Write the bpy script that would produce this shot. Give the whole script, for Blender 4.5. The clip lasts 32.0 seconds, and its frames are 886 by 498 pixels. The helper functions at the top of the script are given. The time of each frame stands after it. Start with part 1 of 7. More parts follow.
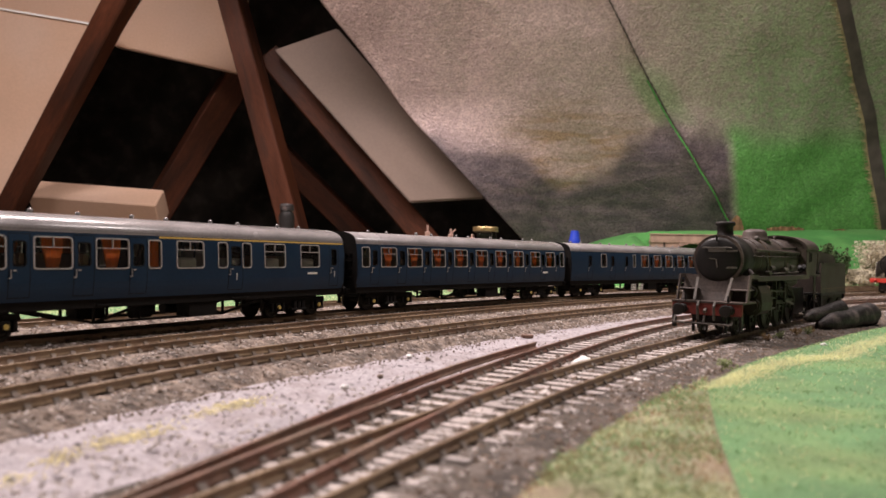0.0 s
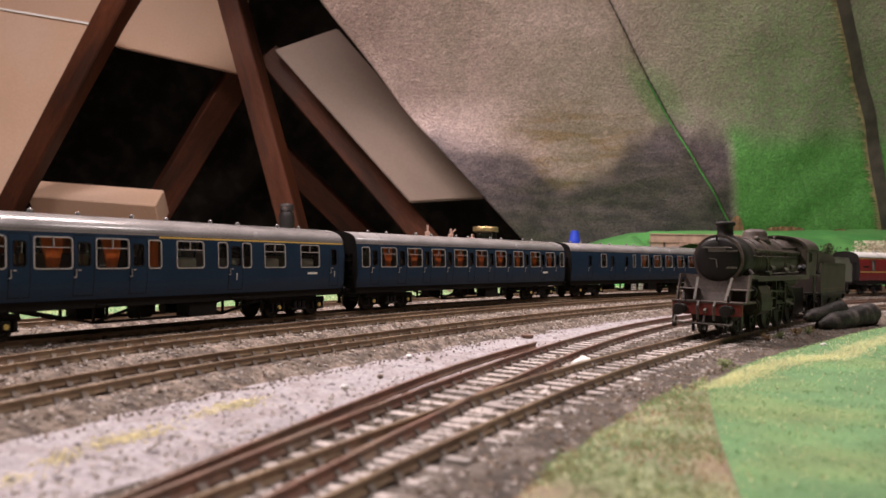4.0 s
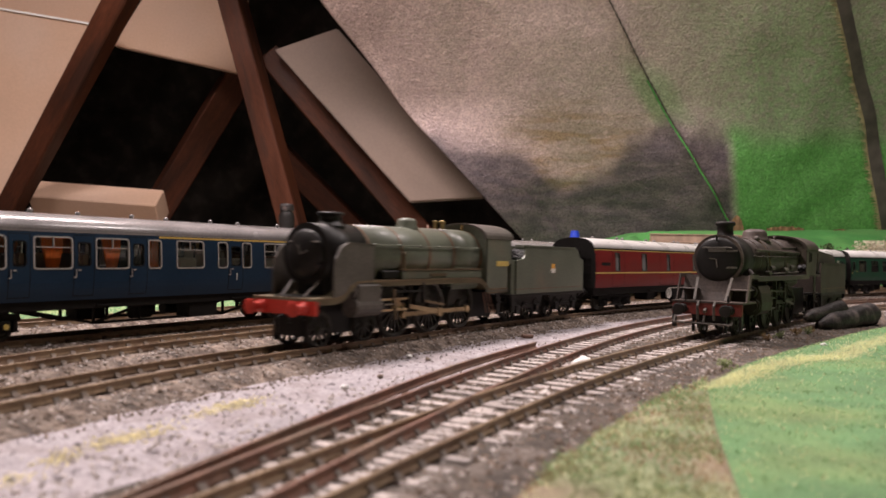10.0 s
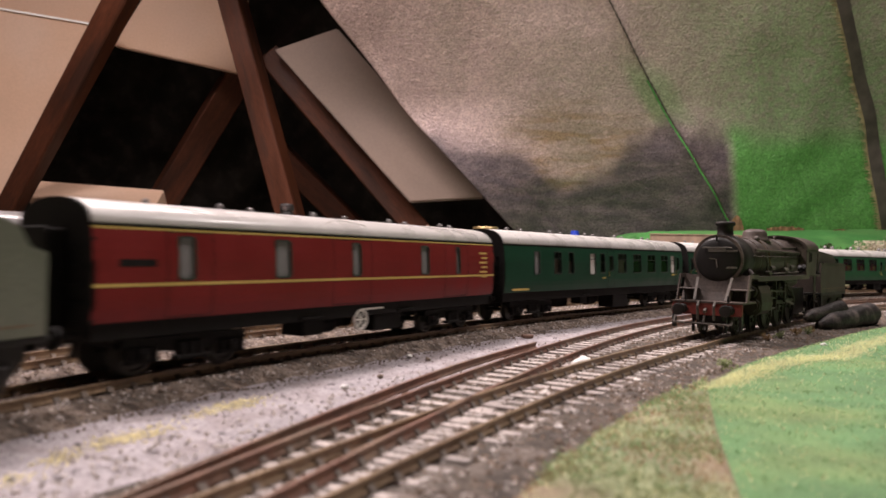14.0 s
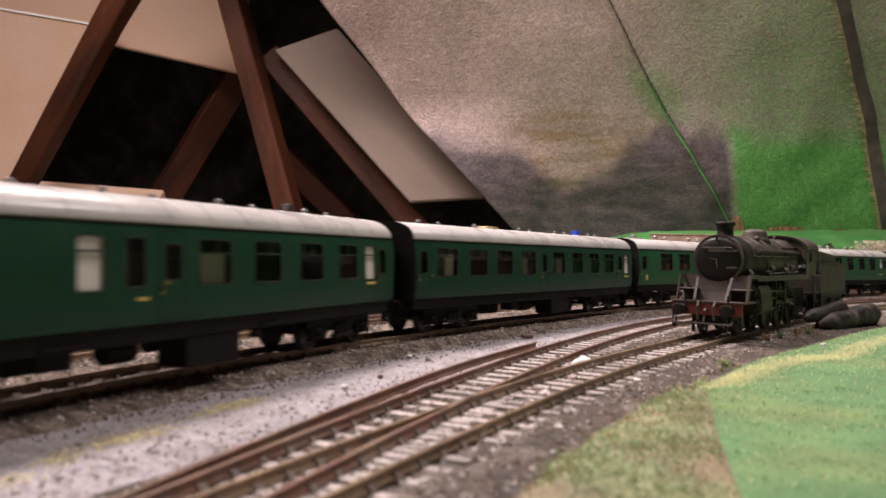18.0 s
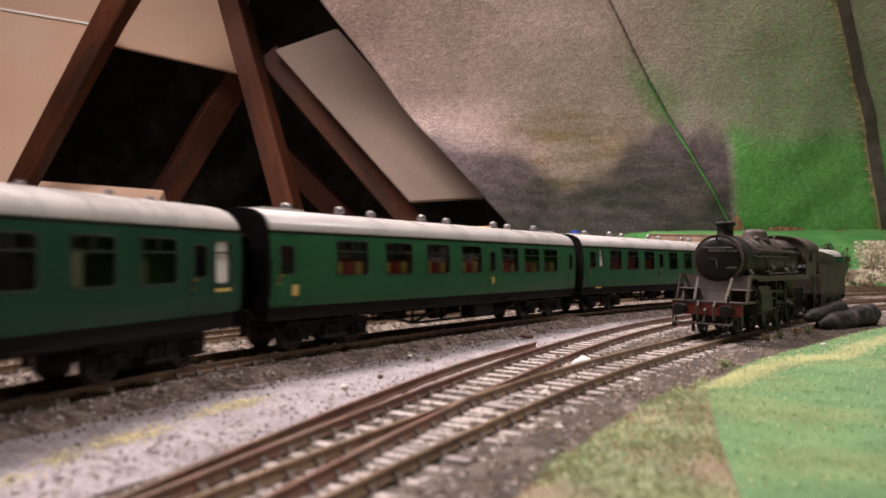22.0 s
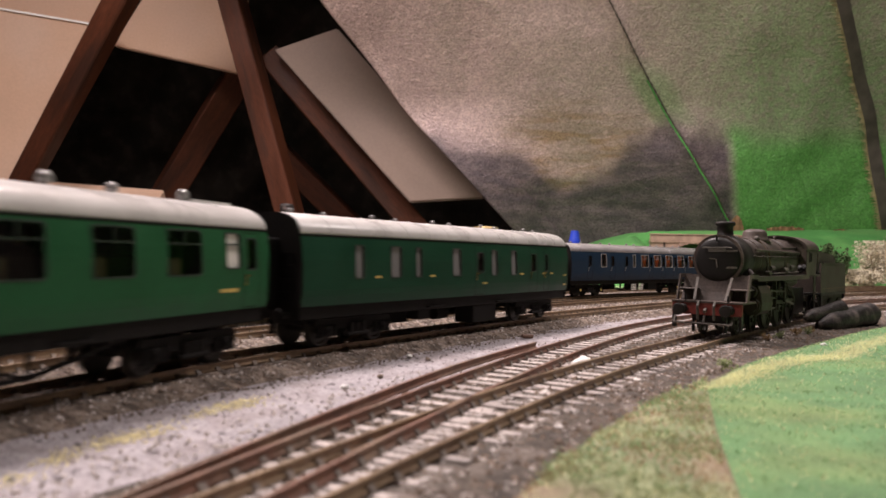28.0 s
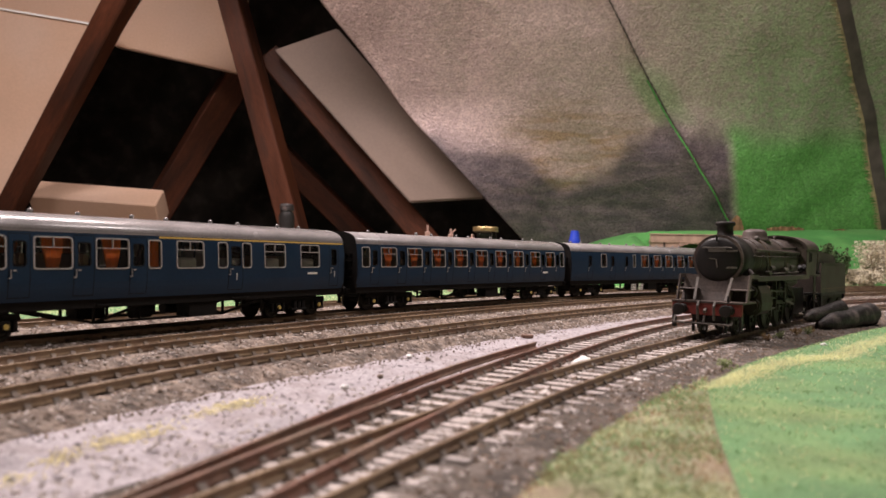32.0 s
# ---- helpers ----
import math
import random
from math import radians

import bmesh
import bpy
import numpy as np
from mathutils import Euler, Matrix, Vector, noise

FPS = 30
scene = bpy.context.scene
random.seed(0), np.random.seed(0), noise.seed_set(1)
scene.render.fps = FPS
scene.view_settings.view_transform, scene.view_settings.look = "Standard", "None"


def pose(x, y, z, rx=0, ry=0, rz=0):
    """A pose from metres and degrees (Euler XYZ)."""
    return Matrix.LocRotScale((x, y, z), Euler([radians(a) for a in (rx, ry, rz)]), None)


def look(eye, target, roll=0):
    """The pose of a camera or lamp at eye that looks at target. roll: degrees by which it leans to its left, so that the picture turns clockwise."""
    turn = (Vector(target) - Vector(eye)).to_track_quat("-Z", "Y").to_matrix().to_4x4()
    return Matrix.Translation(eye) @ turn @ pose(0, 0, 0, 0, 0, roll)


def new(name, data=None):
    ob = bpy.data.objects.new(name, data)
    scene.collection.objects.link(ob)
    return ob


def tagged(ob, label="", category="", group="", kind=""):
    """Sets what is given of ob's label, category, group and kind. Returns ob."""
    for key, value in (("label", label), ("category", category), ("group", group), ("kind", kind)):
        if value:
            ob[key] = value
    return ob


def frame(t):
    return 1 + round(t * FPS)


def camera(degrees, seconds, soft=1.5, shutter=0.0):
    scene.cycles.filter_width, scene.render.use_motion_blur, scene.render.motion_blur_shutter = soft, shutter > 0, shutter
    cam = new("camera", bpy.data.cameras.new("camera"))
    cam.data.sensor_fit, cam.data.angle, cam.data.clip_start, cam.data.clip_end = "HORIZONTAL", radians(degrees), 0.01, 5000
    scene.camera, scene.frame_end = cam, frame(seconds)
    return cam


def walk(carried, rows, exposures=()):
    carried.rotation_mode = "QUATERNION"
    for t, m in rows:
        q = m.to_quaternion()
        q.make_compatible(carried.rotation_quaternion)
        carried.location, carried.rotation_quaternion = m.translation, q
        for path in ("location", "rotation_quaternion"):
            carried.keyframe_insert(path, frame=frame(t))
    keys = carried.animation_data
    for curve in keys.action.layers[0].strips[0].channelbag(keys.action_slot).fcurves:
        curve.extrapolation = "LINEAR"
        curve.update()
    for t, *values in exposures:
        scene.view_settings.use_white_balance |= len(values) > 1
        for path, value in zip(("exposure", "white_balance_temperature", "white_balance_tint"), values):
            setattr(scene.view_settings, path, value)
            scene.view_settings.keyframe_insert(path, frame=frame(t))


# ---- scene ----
# ---- camera ----
cam = camera(61.6, 32.0, soft=1.5, shutter=0.9)
EYE = (0.0, 0.0, 0.0371)
AIM = (0.0, 1.0, 0.0371 + 0.0085)
cam.data.dof.use_dof = True
cam.data.dof.focus_distance = 0.52
cam.data.dof.aperture_fstop = 21.0
walk(cam, [(0.0, look(EYE, AIM, 1.12)), (32.0, look(EYE, AIM, 1.12))])

# ---- world and lamps ----
world = bpy.data.worlds.new("loft_air")
world.use_nodes = True
world.node_tree.nodes["Background"].inputs[0].default_value = (1.0, 0.88, 0.80, 1)
world.node_tree.nodes["Background"].inputs[1].default_value = 0.065
scene.world = world
scene.view_settings.exposure = 0.0


def area_lamp(name, at, target, size, power, colour, size_y=0.0, roll=0.0):
    data = bpy.data.lights.new(name, "AREA")
    data.energy, data.color, data.size = power, colour, size
    if size_y:
        data.shape, data.size_y = "RECTANGLE", size_y
    ob = new(name, data)
    ob.matrix_world = look(at, target, roll)
    return ob


area_lamp("lamp_left", (-0.42, 0.72, 1.12), (-0.37, 0.72, 0.0), 0.24, 31.5, (1.0, 0.85, 0.83), 1.10, 60)
# fill lights added for the boards, foil and right side; no known source
area_lamp("lamp_corner", (-1.15, 0.95, 1.25), (-1.15, 1.25, 0.0), 0.20, 7.0, (1.0, 0.85, 0.83))
area_lamp("lamp_middle", (0.30, 0.30, 1.12), (0.35, 0.80, 0.0), 0.22, 5.5, (1.0, 0.87, 0.85))
area_lamp("lamp_right", (0.85, 0.72, 1.25), (0.80, 0.72, 0.0), 0.22, 9.0, (1.0, 0.87, 0.85))

# ---- materials ----


def surf(name, base, rough=0.6, metal=0.0, var=0.18, scale=60.0, fine=900.0, bump=0.15, depth=0.0004,
         second=None, mix=0.5, second_scale=25.0, rand=0.0, coat=0.0, stretch=None, spec=0.5):
    """Procedural surface: grain at two scales, optional second colour in patches, bump, per-object tint."""
    m = bpy.data.materials.new(name)
    m.use_nodes = True
    nt = m.node_tree
    nodes, links = nt.nodes, nt.links
    bsdf = nodes["Principled BSDF"]
    bsdf.inputs["Metallic"].default_value = metal
    bsdf.inputs["Specular IOR Level"].default_value = spec
    if coat:
        bsdf.inputs["Coat Weight"].default_value = coat
        bsdf.inputs["Coat Roughness"].default_value = 0.15
    tc = nodes.new("ShaderNodeTexCoord")
    vec = tc.outputs["Object"]
    if stretch:
        mp = nodes.new("ShaderNodeMapping")
        mp.inputs["Scale"].default_value = stretch
        links.new(vec, mp.inputs["Vector"])
        vec = mp.outputs["Vector"]

    def tex(sc, detail=4.0):
        n = nodes.new("ShaderNodeTexNoise")
        n.inputs["Scale"].default_value = sc
        n.inputs["Detail"].default_value = detail
        links.new(vec, n.inputs["Vector"])
        return n.outputs["Fac"]

    def ramp(fac, lo, hi, a=0.3, b=0.7):
        r = nodes.new("ShaderNodeMapRange")
        r.inputs["From Min"].default_value, r.inputs["From Max"].default_value = a, b
        r.inputs["To Min"].default_value, r.inputs["To Max"].default_value = lo, hi
        links.new(fac, r.inputs["Value"])
        return r.outputs["Result"]

    big, small = tex(scale), tex(fine, 2.0)
    col = None
    if second:
        mx = nodes.new("ShaderNodeMix")
        mx.data_type = "RGBA"
        mx.inputs["A"].default_value, mx.inputs["B"].default_value = (*base, 1), (*second, 1)
        links.new(ramp(tex(second_scale, 6.0), 0.0, 1.0, 0.62 - 0.3 * mix, 0.75 - 0.3 * mix), mx.inputs["Factor"])
        col = mx.outputs["Result"]
    hsv = nodes.new("ShaderNodeHueSaturation")
    if col:
        links.new(col, hsv.inputs["Color"])
    else:
        hsv.inputs["Color"].default_value = (*base, 1)
    mul = nodes.new("ShaderNodeMath")
    mul.operation = "MULTIPLY"
    links.new(ramp(big, 1 - var, 1 + var), mul.inputs[0])
    links.new(ramp(small, 1 - var * 0.7, 1 + var * 0.7), mul.inputs[1])
    val = mul.outputs[0]
    if rand:
        info = nodes.new("ShaderNodeObjectInfo")
        mr = nodes.new("ShaderNodeMath")
        mr.operation = "MULTIPLY"
        links.new(ramp(info.outputs["Random"], 1 - rand, 1 + rand, 0, 1), mr.inputs[0])
        links.new(val, mr.inputs[1])
        val = mr.outputs[0]
    links.new(val, hsv.inputs["Value"])
    links.new(hsv.outputs["Color"], bsdf.inputs["Base Color"])
    links.new(ramp(big, max(rough - 0.08, 0.03), min(rough + 0.1, 1.0)), bsdf.inputs["Roughness"])
    if bump:
        bp = nodes.new("ShaderNodeBump")
        bp.inputs["Strength"].default_value = bump
        bp.inputs["Distance"].default_value = depth
        links.new(small, bp.inputs["Height"])
        links.new(bp.outputs["Normal"], bsdf.inputs["Normal"])
    return m


def clear_glass(name, tint=(0.9, 0.92, 0.9)):
    m = bpy.data.materials.new(name)
    m.use_nodes = True
    nt = m.node_tree
    nt.nodes.clear()
    out = nt.nodes.new("ShaderNodeOutputMaterial")
    mixn = nt.nodes.new("ShaderNodeMixShader")
    fr = nt.nodes.new("ShaderNodeFresnel")
    fr.inputs["IOR"].default_value = 1.7
    tr = nt.nodes.new("ShaderNodeBsdfTransparent")
    tr.inputs["Color"].default_value = (*tint, 1)
    gl = nt.nodes.new("ShaderNodeBsdfGlossy")
    gl.inputs["Roughness"].default_value = 0.06
    nt.links.new(fr.outputs[0], mixn.inputs[0])
    nt.links.new(tr.outputs[0], mixn.inputs[1])
    nt.links.new(gl.outputs[0], mixn.inputs[2])
    nt.links.new(mixn.outputs[0], out.inputs["Surface"])
    return m


M = {
    "blue": surf("rail_blue_paint", (0.0110, 0.029, 0.058), 0.42, var=0.1, bump=0.04, spec=0.22),
    "grey_roof": surf("grey_roof_paint", (0.27, 0.255, 0.255), 0.22, var=0.16, bump=0.06, scale=40),
    "green": surf("coach_green_paint", (0.0125, 0.056, 0.030), 0.40, var=0.1, bump=0.04, spec=0.16),
    "green_bright": surf("bright_green_paint", (0.021, 0.100, 0.040), 0.40, var=0.1, bump=0.04, spec=0.16),
    "white_roof": surf("pale_roof_paint", (0.58, 0.56, 0.545), 0.30, var=0.1, bump=0.06, scale=40),
    "red": surf("maroon_paint", (0.185, 0.020, 0.019), 0.40, var=0.1, bump=0.04, spec=0.18),
    "black": surf("black_underframe", (0.0120, 0.0105, 0.0098), 0.62, var=0.3, bump=0.1, spec=0.15),
    "frame": surf("pale_window_frame", (0.40, 0.38, 0.36), 0.4, var=0.05, bump=0),
    "alu": surf("dull_window_frame", (0.050, 0.070, 0.056), 0.45, metal=0.4, var=0.1, bump=0),
    "white": surf("frosted_white", (0.72, 0.70, 0.65), 0.55, var=0.05, bump=0),
    "yellow": surf("yellow_line_paint", (0.72, 0.50, 0.12), 0.5, var=0.08, bump=0),
    "gold": surf("straw_lettering", (0.62, 0.46, 0.13), 0.5, var=0.1, bump=0),
    "cream": surf("white_lettering", (0.78, 0.76, 0.70), 0.5, var=0.05, bump=0),
    "orange": surf("orange_curtain", (0.85, 0.20, 0.025), 0.8, var=0.25, bump=0.2, stretch=(6, 6, 0.4)),
    "seat_red": surf("red_seat_cloth", (0.62, 0.06, 0.07), 0.85, var=0.2),
    "seat_brown": surf("brown_seat_cloth", (0.34, 0.22, 0.13), 0.85, var=0.2),
    "seat_dark": surf("dark_seat_cloth", (0.13, 0.10, 0.11), 0.85, var=0.2),
    "seat_amber": surf("amber_seat_cloth", (0.90, 0.62, 0.20), 0.85, var=0.2),
    "inner": surf("cream_interior", (0.34, 0.28, 0.20), 0.7, var=0.1),
    "inner_grey": surf("grey_interior", (0.36, 0.33, 0.31), 0.7, var=0.1),
    "loco_green": surf("loco_green_paint", (0.136, 0.148, 0.112), 0.42, var=0.2, bump=0.05, coat=0.12,
                       second=(0.150, 0.135, 0.100), mix=0.45, second_scale=30),
    "loco_black": surf("weathered_loco_black", (0.066, 0.050, 0.043), 0.5, var=0.28, bump=0.1, second=(0.112, 0.085, 0.074), mix=0.5, second_scale=45, spec=0.35),
    "apron_brown": surf("dusty_brown_plate", (0.062, 0.047, 0.040), 0.6, var=0.3, bump=0.1, scale=120, spec=0.2),
    "soot": surf("sooty_smokebox_black", (0.020, 0.0165, 0.015), 0.5, spec=0.25, var=0.3, bump=0.1),
    "smokebox": surf("smokebox_black", (0.012, 0.0105, 0.0098), 0.42, spec=0.3, var=0.2, bump=0.08),
    "beam_red": surf("buffer_beam_red", (0.55, 0.045, 0.03), 0.45, var=0.15),
    "beam_dull": surf("weathered_beam_red", (0.20, 0.030, 0.022), 0.6, var=0.25),
    "rod": surf("weathered_steel_rods", (0.52, 0.37, 0.21), 0.45, metal=0.3, var=0.25),
    "steel": surf("bright_steel", (0.55, 0.53, 0.50), 0.3, metal=0.9, var=0.1),
    "ball_grey": surf("dull_grey_ventilator", (0.30, 0.285, 0.28), 0.35, metal=0.35, var=0.2, bump=0),
    "brass": surf("polished_brass", (0.75, 0.52, 0.22), 0.28, metal=1.0, var=0.1),
    "wheel": surf("dark_wheel", (0.040, 0.035, 0.028), 0.5, metal=0.1, var=0.25),
    "coal": surf("coal", (0.012, 0.012, 0.013), 0.45, var=0.4, bump=0.8, depth=0.002, fine=300),
    "rail": surf("rusty_rail", (0.275, 0.195, 0.122), 0.40, metal=0.2, var=0.25, scale=90,
                 second=(0.18, 0.115, 0.072), mix=0.5),
    "rail_red": surf("red_rusty_rail", (0.19, 0.098, 0.068), 0.55, metal=0.1, var=0.3, scale=90,
                     second=(0.22, 0.15, 0.105), mix=0.5),
    "sleeper": surf("weathered_sleeper", (0.40, 0.355, 0.335), 0.85, var=0.28, scale=80, rand=0.25, bump=0.4),
    "sleeper_dark": surf("dark_sleeper", (0.085, 0.068, 0.056), 0.8, var=0.3, scale=80, rand=0.25, bump=0.4),
    "chair_iron": surf("rail_chair_iron", (0.20, 0.165, 0.14), 0.6, var=0.3),
    "chair_dark": surf("dark_rail_chair", (0.15, 0.112, 0.083), 0.6, var=0.3),
    "plate_tan": surf("dusty_tan_plate", (0.175, 0.140, 0.088), 0.5, var=0.25, scale=90, spec=0.3),
    "grime": surf("grimy_black_plate", (0.098, 0.085, 0.074), 0.45, var=0.3, bump=0.08),
    "worn_iron": surf("worn_dusty_iron", (0.115, 0.100, 0.088), 0.6, var=0.35, spec=0.3),
    "olive_dirt": surf("olive_oily_dirt", (0.046, 0.038, 0.028), 0.5, spec=0.25, var=0.35, scale=140, second=(0.024, 0.020, 0.016), mix=0.5, second_scale=90),
    "gear_brown": surf("brown_oily_metal", (0.17, 0.120, 0.072), 0.45, metal=0.3, var=0.3, scale=140),
    "kraft": surf("torn_brown_paper", (0.22, 0.13, 0.065), 0.9, var=0.45, scale=90),
    "seam_tape": surf("grey_brown_seam_tape", (0.085, 0.072, 0.060), 0.7, var=0.3, scale=40),
    "straw_fray": surf("frayed_straw_thread", (0.34, 0.30, 0.15), 0.8, var=0.3, scale=80),
    "old_brass": surf("dull_brass_lid", (0.42, 0.31, 0.15), 0.38, metal=0.8, var=0.25, scale=80),
    "earth": surf("dark_earth", (0.080, 0.064, 0.052), 0.95, var=0.45, scale=110, fine=480, bump=1.0, depth=0.0015, second=(0.165, 0.138, 0.120), mix=0.4, second_scale=130),
    "pane_grey": surf("obscured_grey_pane", (0.23, 0.225, 0.225), 0.22, var=0.1, bump=0),
    "ballast": surf("brown_ballast", (0.205, 0.163, 0.133), 0.95, var=0.5, scale=120, fine=520, bump=1.0, depth=0.0015,
                    second=(0.095, 0.070, 0.055), mix=0.5, second_scale=190),
    "stone_a": surf("ballast_stone_pale", (0.50, 0.45, 0.42), 0.9, var=0.4, scale=700),
    "grey_lump": surf("grey_ballast_lump", (0.20, 0.18, 0.19), 0.9, var=0.4, scale=500),
    "pale_lump": surf("whitish_stone", (0.70, 0.65, 0.62), 0.9, var=0.3, scale=400),
    "stone_b": surf("ballast_stone_brown", (0.20, 0.152, 0.118), 0.9, var=0.4, scale=700),
    "gravel": surf("pale_gravel", (0.42, 0.385, 0.405), 0.95, var=0.3, scale=70, fine=600, bump=0.9, depth=0.001,
                   second=(0.27, 0.24, 0.245), mix=0.5, second_scale=70),
    "sand": surf("yellow_sand_scatter", (0.86, 0.78, 0.46), 0.95, var=0.25, bump=0.5),
    "grass_mat": surf("green_grass_mat", (0.134, 0.262, 0.112), 0.95, var=0.22, scale=45, fine=1400, bump=0.7, depth=0.001,
                      second=(0.195, 0.285, 0.115), mix=0.4, second_scale=16),
    "grass_worn": surf("worn_static_grass", (0.27, 0.30, 0.17), 0.95, var=0.3, scale=60, fine=1200, bump=0.8, depth=0.001,
                       second=(0.30, 0.24, 0.16), mix=0.5, second_scale=22),
    "hill": surf("painted_hill_green", (0.085, 0.30, 0.075), 0.9, var=0.22, scale=14, bump=0.4, second=(0.12, 0.33, 0.09), mix=0.4, second_scale=9),
    "timber": surf("stained_timber", (0.074, 0.0225, 0.0098), 0.55, spec=0.25, var=0.28, scale=10, fine=70, bump=0.25, depth=0.002,
                   stretch=(5, 5, 0.8), second=(0.033, 0.012, 0.0065), mix=0.45, second_scale=5),
    "foam": surf("pink_white_board", (0.60, 0.402, 0.285), 0.7, var=0.05, scale=6, fine=160, bump=0.1, second=(0.58, 0.41, 0.31), mix=0.4, second_scale=3),
    # board colour darkened to hold the shade of the propped board
    "foam_shaded": surf("grey_white_board", (0.25, 0.187, 0.155), 0.7, var=0.06, scale=6, fine=160, bump=0.1),
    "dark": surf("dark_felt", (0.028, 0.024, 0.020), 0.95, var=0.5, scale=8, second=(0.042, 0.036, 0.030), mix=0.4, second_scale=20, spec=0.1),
    "plaster": surf("loft_boarding", (0.52, 0.46, 0.42), 0.9, var=0.1, scale=5),
    "board": surf("chipboard", (0.24, 0.20, 0.165), 0.85, var=0.2, scale=40),
    "brick_wall": surf("pinkish_brick_paper", (0.42, 0.29, 0.22), 0.9, var=0.2, scale=60, bump=0.3),
    "pipe": surf("black_log", (0.020, 0.016, 0.016), 0.5, var=0.5, scale=160, fine=900, bump=0.6, depth=0.001, second=(0.085, 0.068, 0.064), mix=0.45, second_scale=90, spec=0.35),
    "lichen": surf("tan_lichen", (0.66, 0.60, 0.46), 0.95, var=0.15, scale=60),
    "leaf": surf("dark_leaf", (0.06, 0.10, 0.035), 0.85, var=0.3, scale=80),
    "blue_cap": surf("blue_plastic", (0.02, 0.055, 0.50), 0.35, var=0.05, bump=0),
    "peg": surf("pink_plastic", (0.50, 0.30, 0.26), 0.55, var=0.1, bump=0),
    "chalk": surf("white_plaster_lump", (0.88, 0.87, 0.84), 0.8, var=0.05),
}
M["glass"] = clear_glass("window_glass", (0.90, 0.91, 0.90))


def fibre(name, colour, through_share=0.45):
    """Thin flock fibre that lets part of the light through."""
    m = surf(name, colour, 0.9, var=0.15, scale=25, bump=0)
    nt = m.node_tree
    bsdf = nt.nodes["Principled BSDF"]
    tl = nt.nodes.new("ShaderNodeBsdfTranslucent")
    nt.links.new(bsdf.inputs["Base Color"].links[0].from_socket, tl.inputs["Color"])
    mx = nt.nodes.new("ShaderNodeMixShader")
    mx.inputs[0].default_value = through_share
    nt.links.new(bsdf.outputs[0], mx.inputs[1])
    nt.links.new(tl.outputs[0], mx.inputs[2])
    nt.links.new(mx.outputs[0], nt.nodes["Material Output"].inputs["Surface"])
    return m


M["blade_green"] = fibre("green_fibre", (0.225, 0.385, 0.168))
M["blade_straw"] = fibre("straw_fibre", (0.80, 0.79, 0.49))
M["blade_olive"] = fibre("olive_fibre", (0.36, 0.40, 0.22))
M["blade_brown"] = fibre("brown_fibre", (0.38, 0.26, 0.14))
M["jar_glass"] = clear_glass("jar_glass", (0.75, 0.78, 0.72))

# ---- mesh helpers ----


def part(name, bm, material, parent=None, label="", smooth=False):
    me = bpy.data.meshes.new(name)
    if isinstance(bm, tuple):
        me.from_pydata(*bm)
    else:
        bmesh.ops.recalc_face_normals(bm, faces=bm.faces)
        bm.to_mesh(me)
        bm.free()
    me.materials.append(M[material] if isinstance(material, str) else material)
    if smooth:
        me.polygons.foreach_set("use_smooth", [True] * len(me.polygons))
    ob = new(name, me)
    ob.parent = parent
    if label:
        ob["label"] = label
    return ob


def again(ob, parent, m=None):
    """The same mesh once more, under parent."""
    o = new(ob.name.split(".")[0], ob.data)
    o.parent = parent
    if "label" in ob:
        o["label"] = ob["label"]
    if m is not None:
        o.matrix_basis = m
    return o


def empty(name, m=None):
    ob = new(name)
    ob.empty_display_size = 0.01
    if m is not None:
        ob.matrix_basis = m
    return ob


def box(bm, x0, x1, y0, y1, z0, z1, bevel=0.0, m=None):
    r = bmesh.ops.create_cube(bm, size=1)["verts"]
    bmesh.ops.scale(bm, vec=(x1 - x0, y1 - y0, z1 - z0), verts=r)
    bmesh.ops.translate(bm, vec=((x0 + x1) / 2, (y0 + y1) / 2, (z0 + z1) / 2), verts=r)
    if bevel:
        es = list({e for v in r for e in v.link_edges})
        out = bmesh.ops.bevel(bm, geom=es, offset=bevel, segments=1, affect="EDGES")
        r = list({v for f in out["faces"] for v in f.verts} | {v for v in r if v.is_valid})
    if m is not None:
        bmesh.ops.transform(bm, matrix=m, verts=r)
    return bm


def tube(bm, a, b, r0, r1=None, n=12, caps=True):
    """Round bar from a to b."""
    a, b = Vector(a), Vector(b)
    d = b - a
    m = Matrix.Translation((a + b) / 2) @ d.to_track_quat("Z", "Y").to_matrix().to_4x4()
    bmesh.ops.create_cone(bm, cap_ends=caps, segments=n, radius1=r0, radius2=r0 if r1 is None else r1, depth=d.length, matrix=m)
    return bm


def bar(bm, a, b, w, h):
    """Square bar from a to b."""
    a, b = Vector(a), Vector(b)
    d = b - a
    m = Matrix.Translation((a + b) / 2) @ d.to_track_quat("Z", "Y").to_matrix().to_4x4()
    return box(bm, -w / 2, w / 2, -h / 2, h / 2, -d.length / 2, d.length / 2, m=m)


def lathe(bm, prof, n=24, m=None, caps=True):
    """Profile (radius, height) turned about z."""
    rings = []
    for r, z in prof:
        rings.append([bm.verts.new((max(r, 1e-6) * math.cos(2 * math.pi * i / n), max(r, 1e-6) * math.sin(2 * math.pi * i / n), z)) for i in range(n)])
    for a, b in zip(rings, rings[1:]):
        for i in range(n):
            bm.faces.new((a[i], a[(i + 1) % n], b[(i + 1) % n], b[i]))
    if caps:
        for ring in (rings[0], rings[-1]):
            bm.faces.new(ring)
    if m is not None:
        bmesh.ops.transform(bm, matrix=m, verts=[v for ring in rings for v in ring])
    return bm


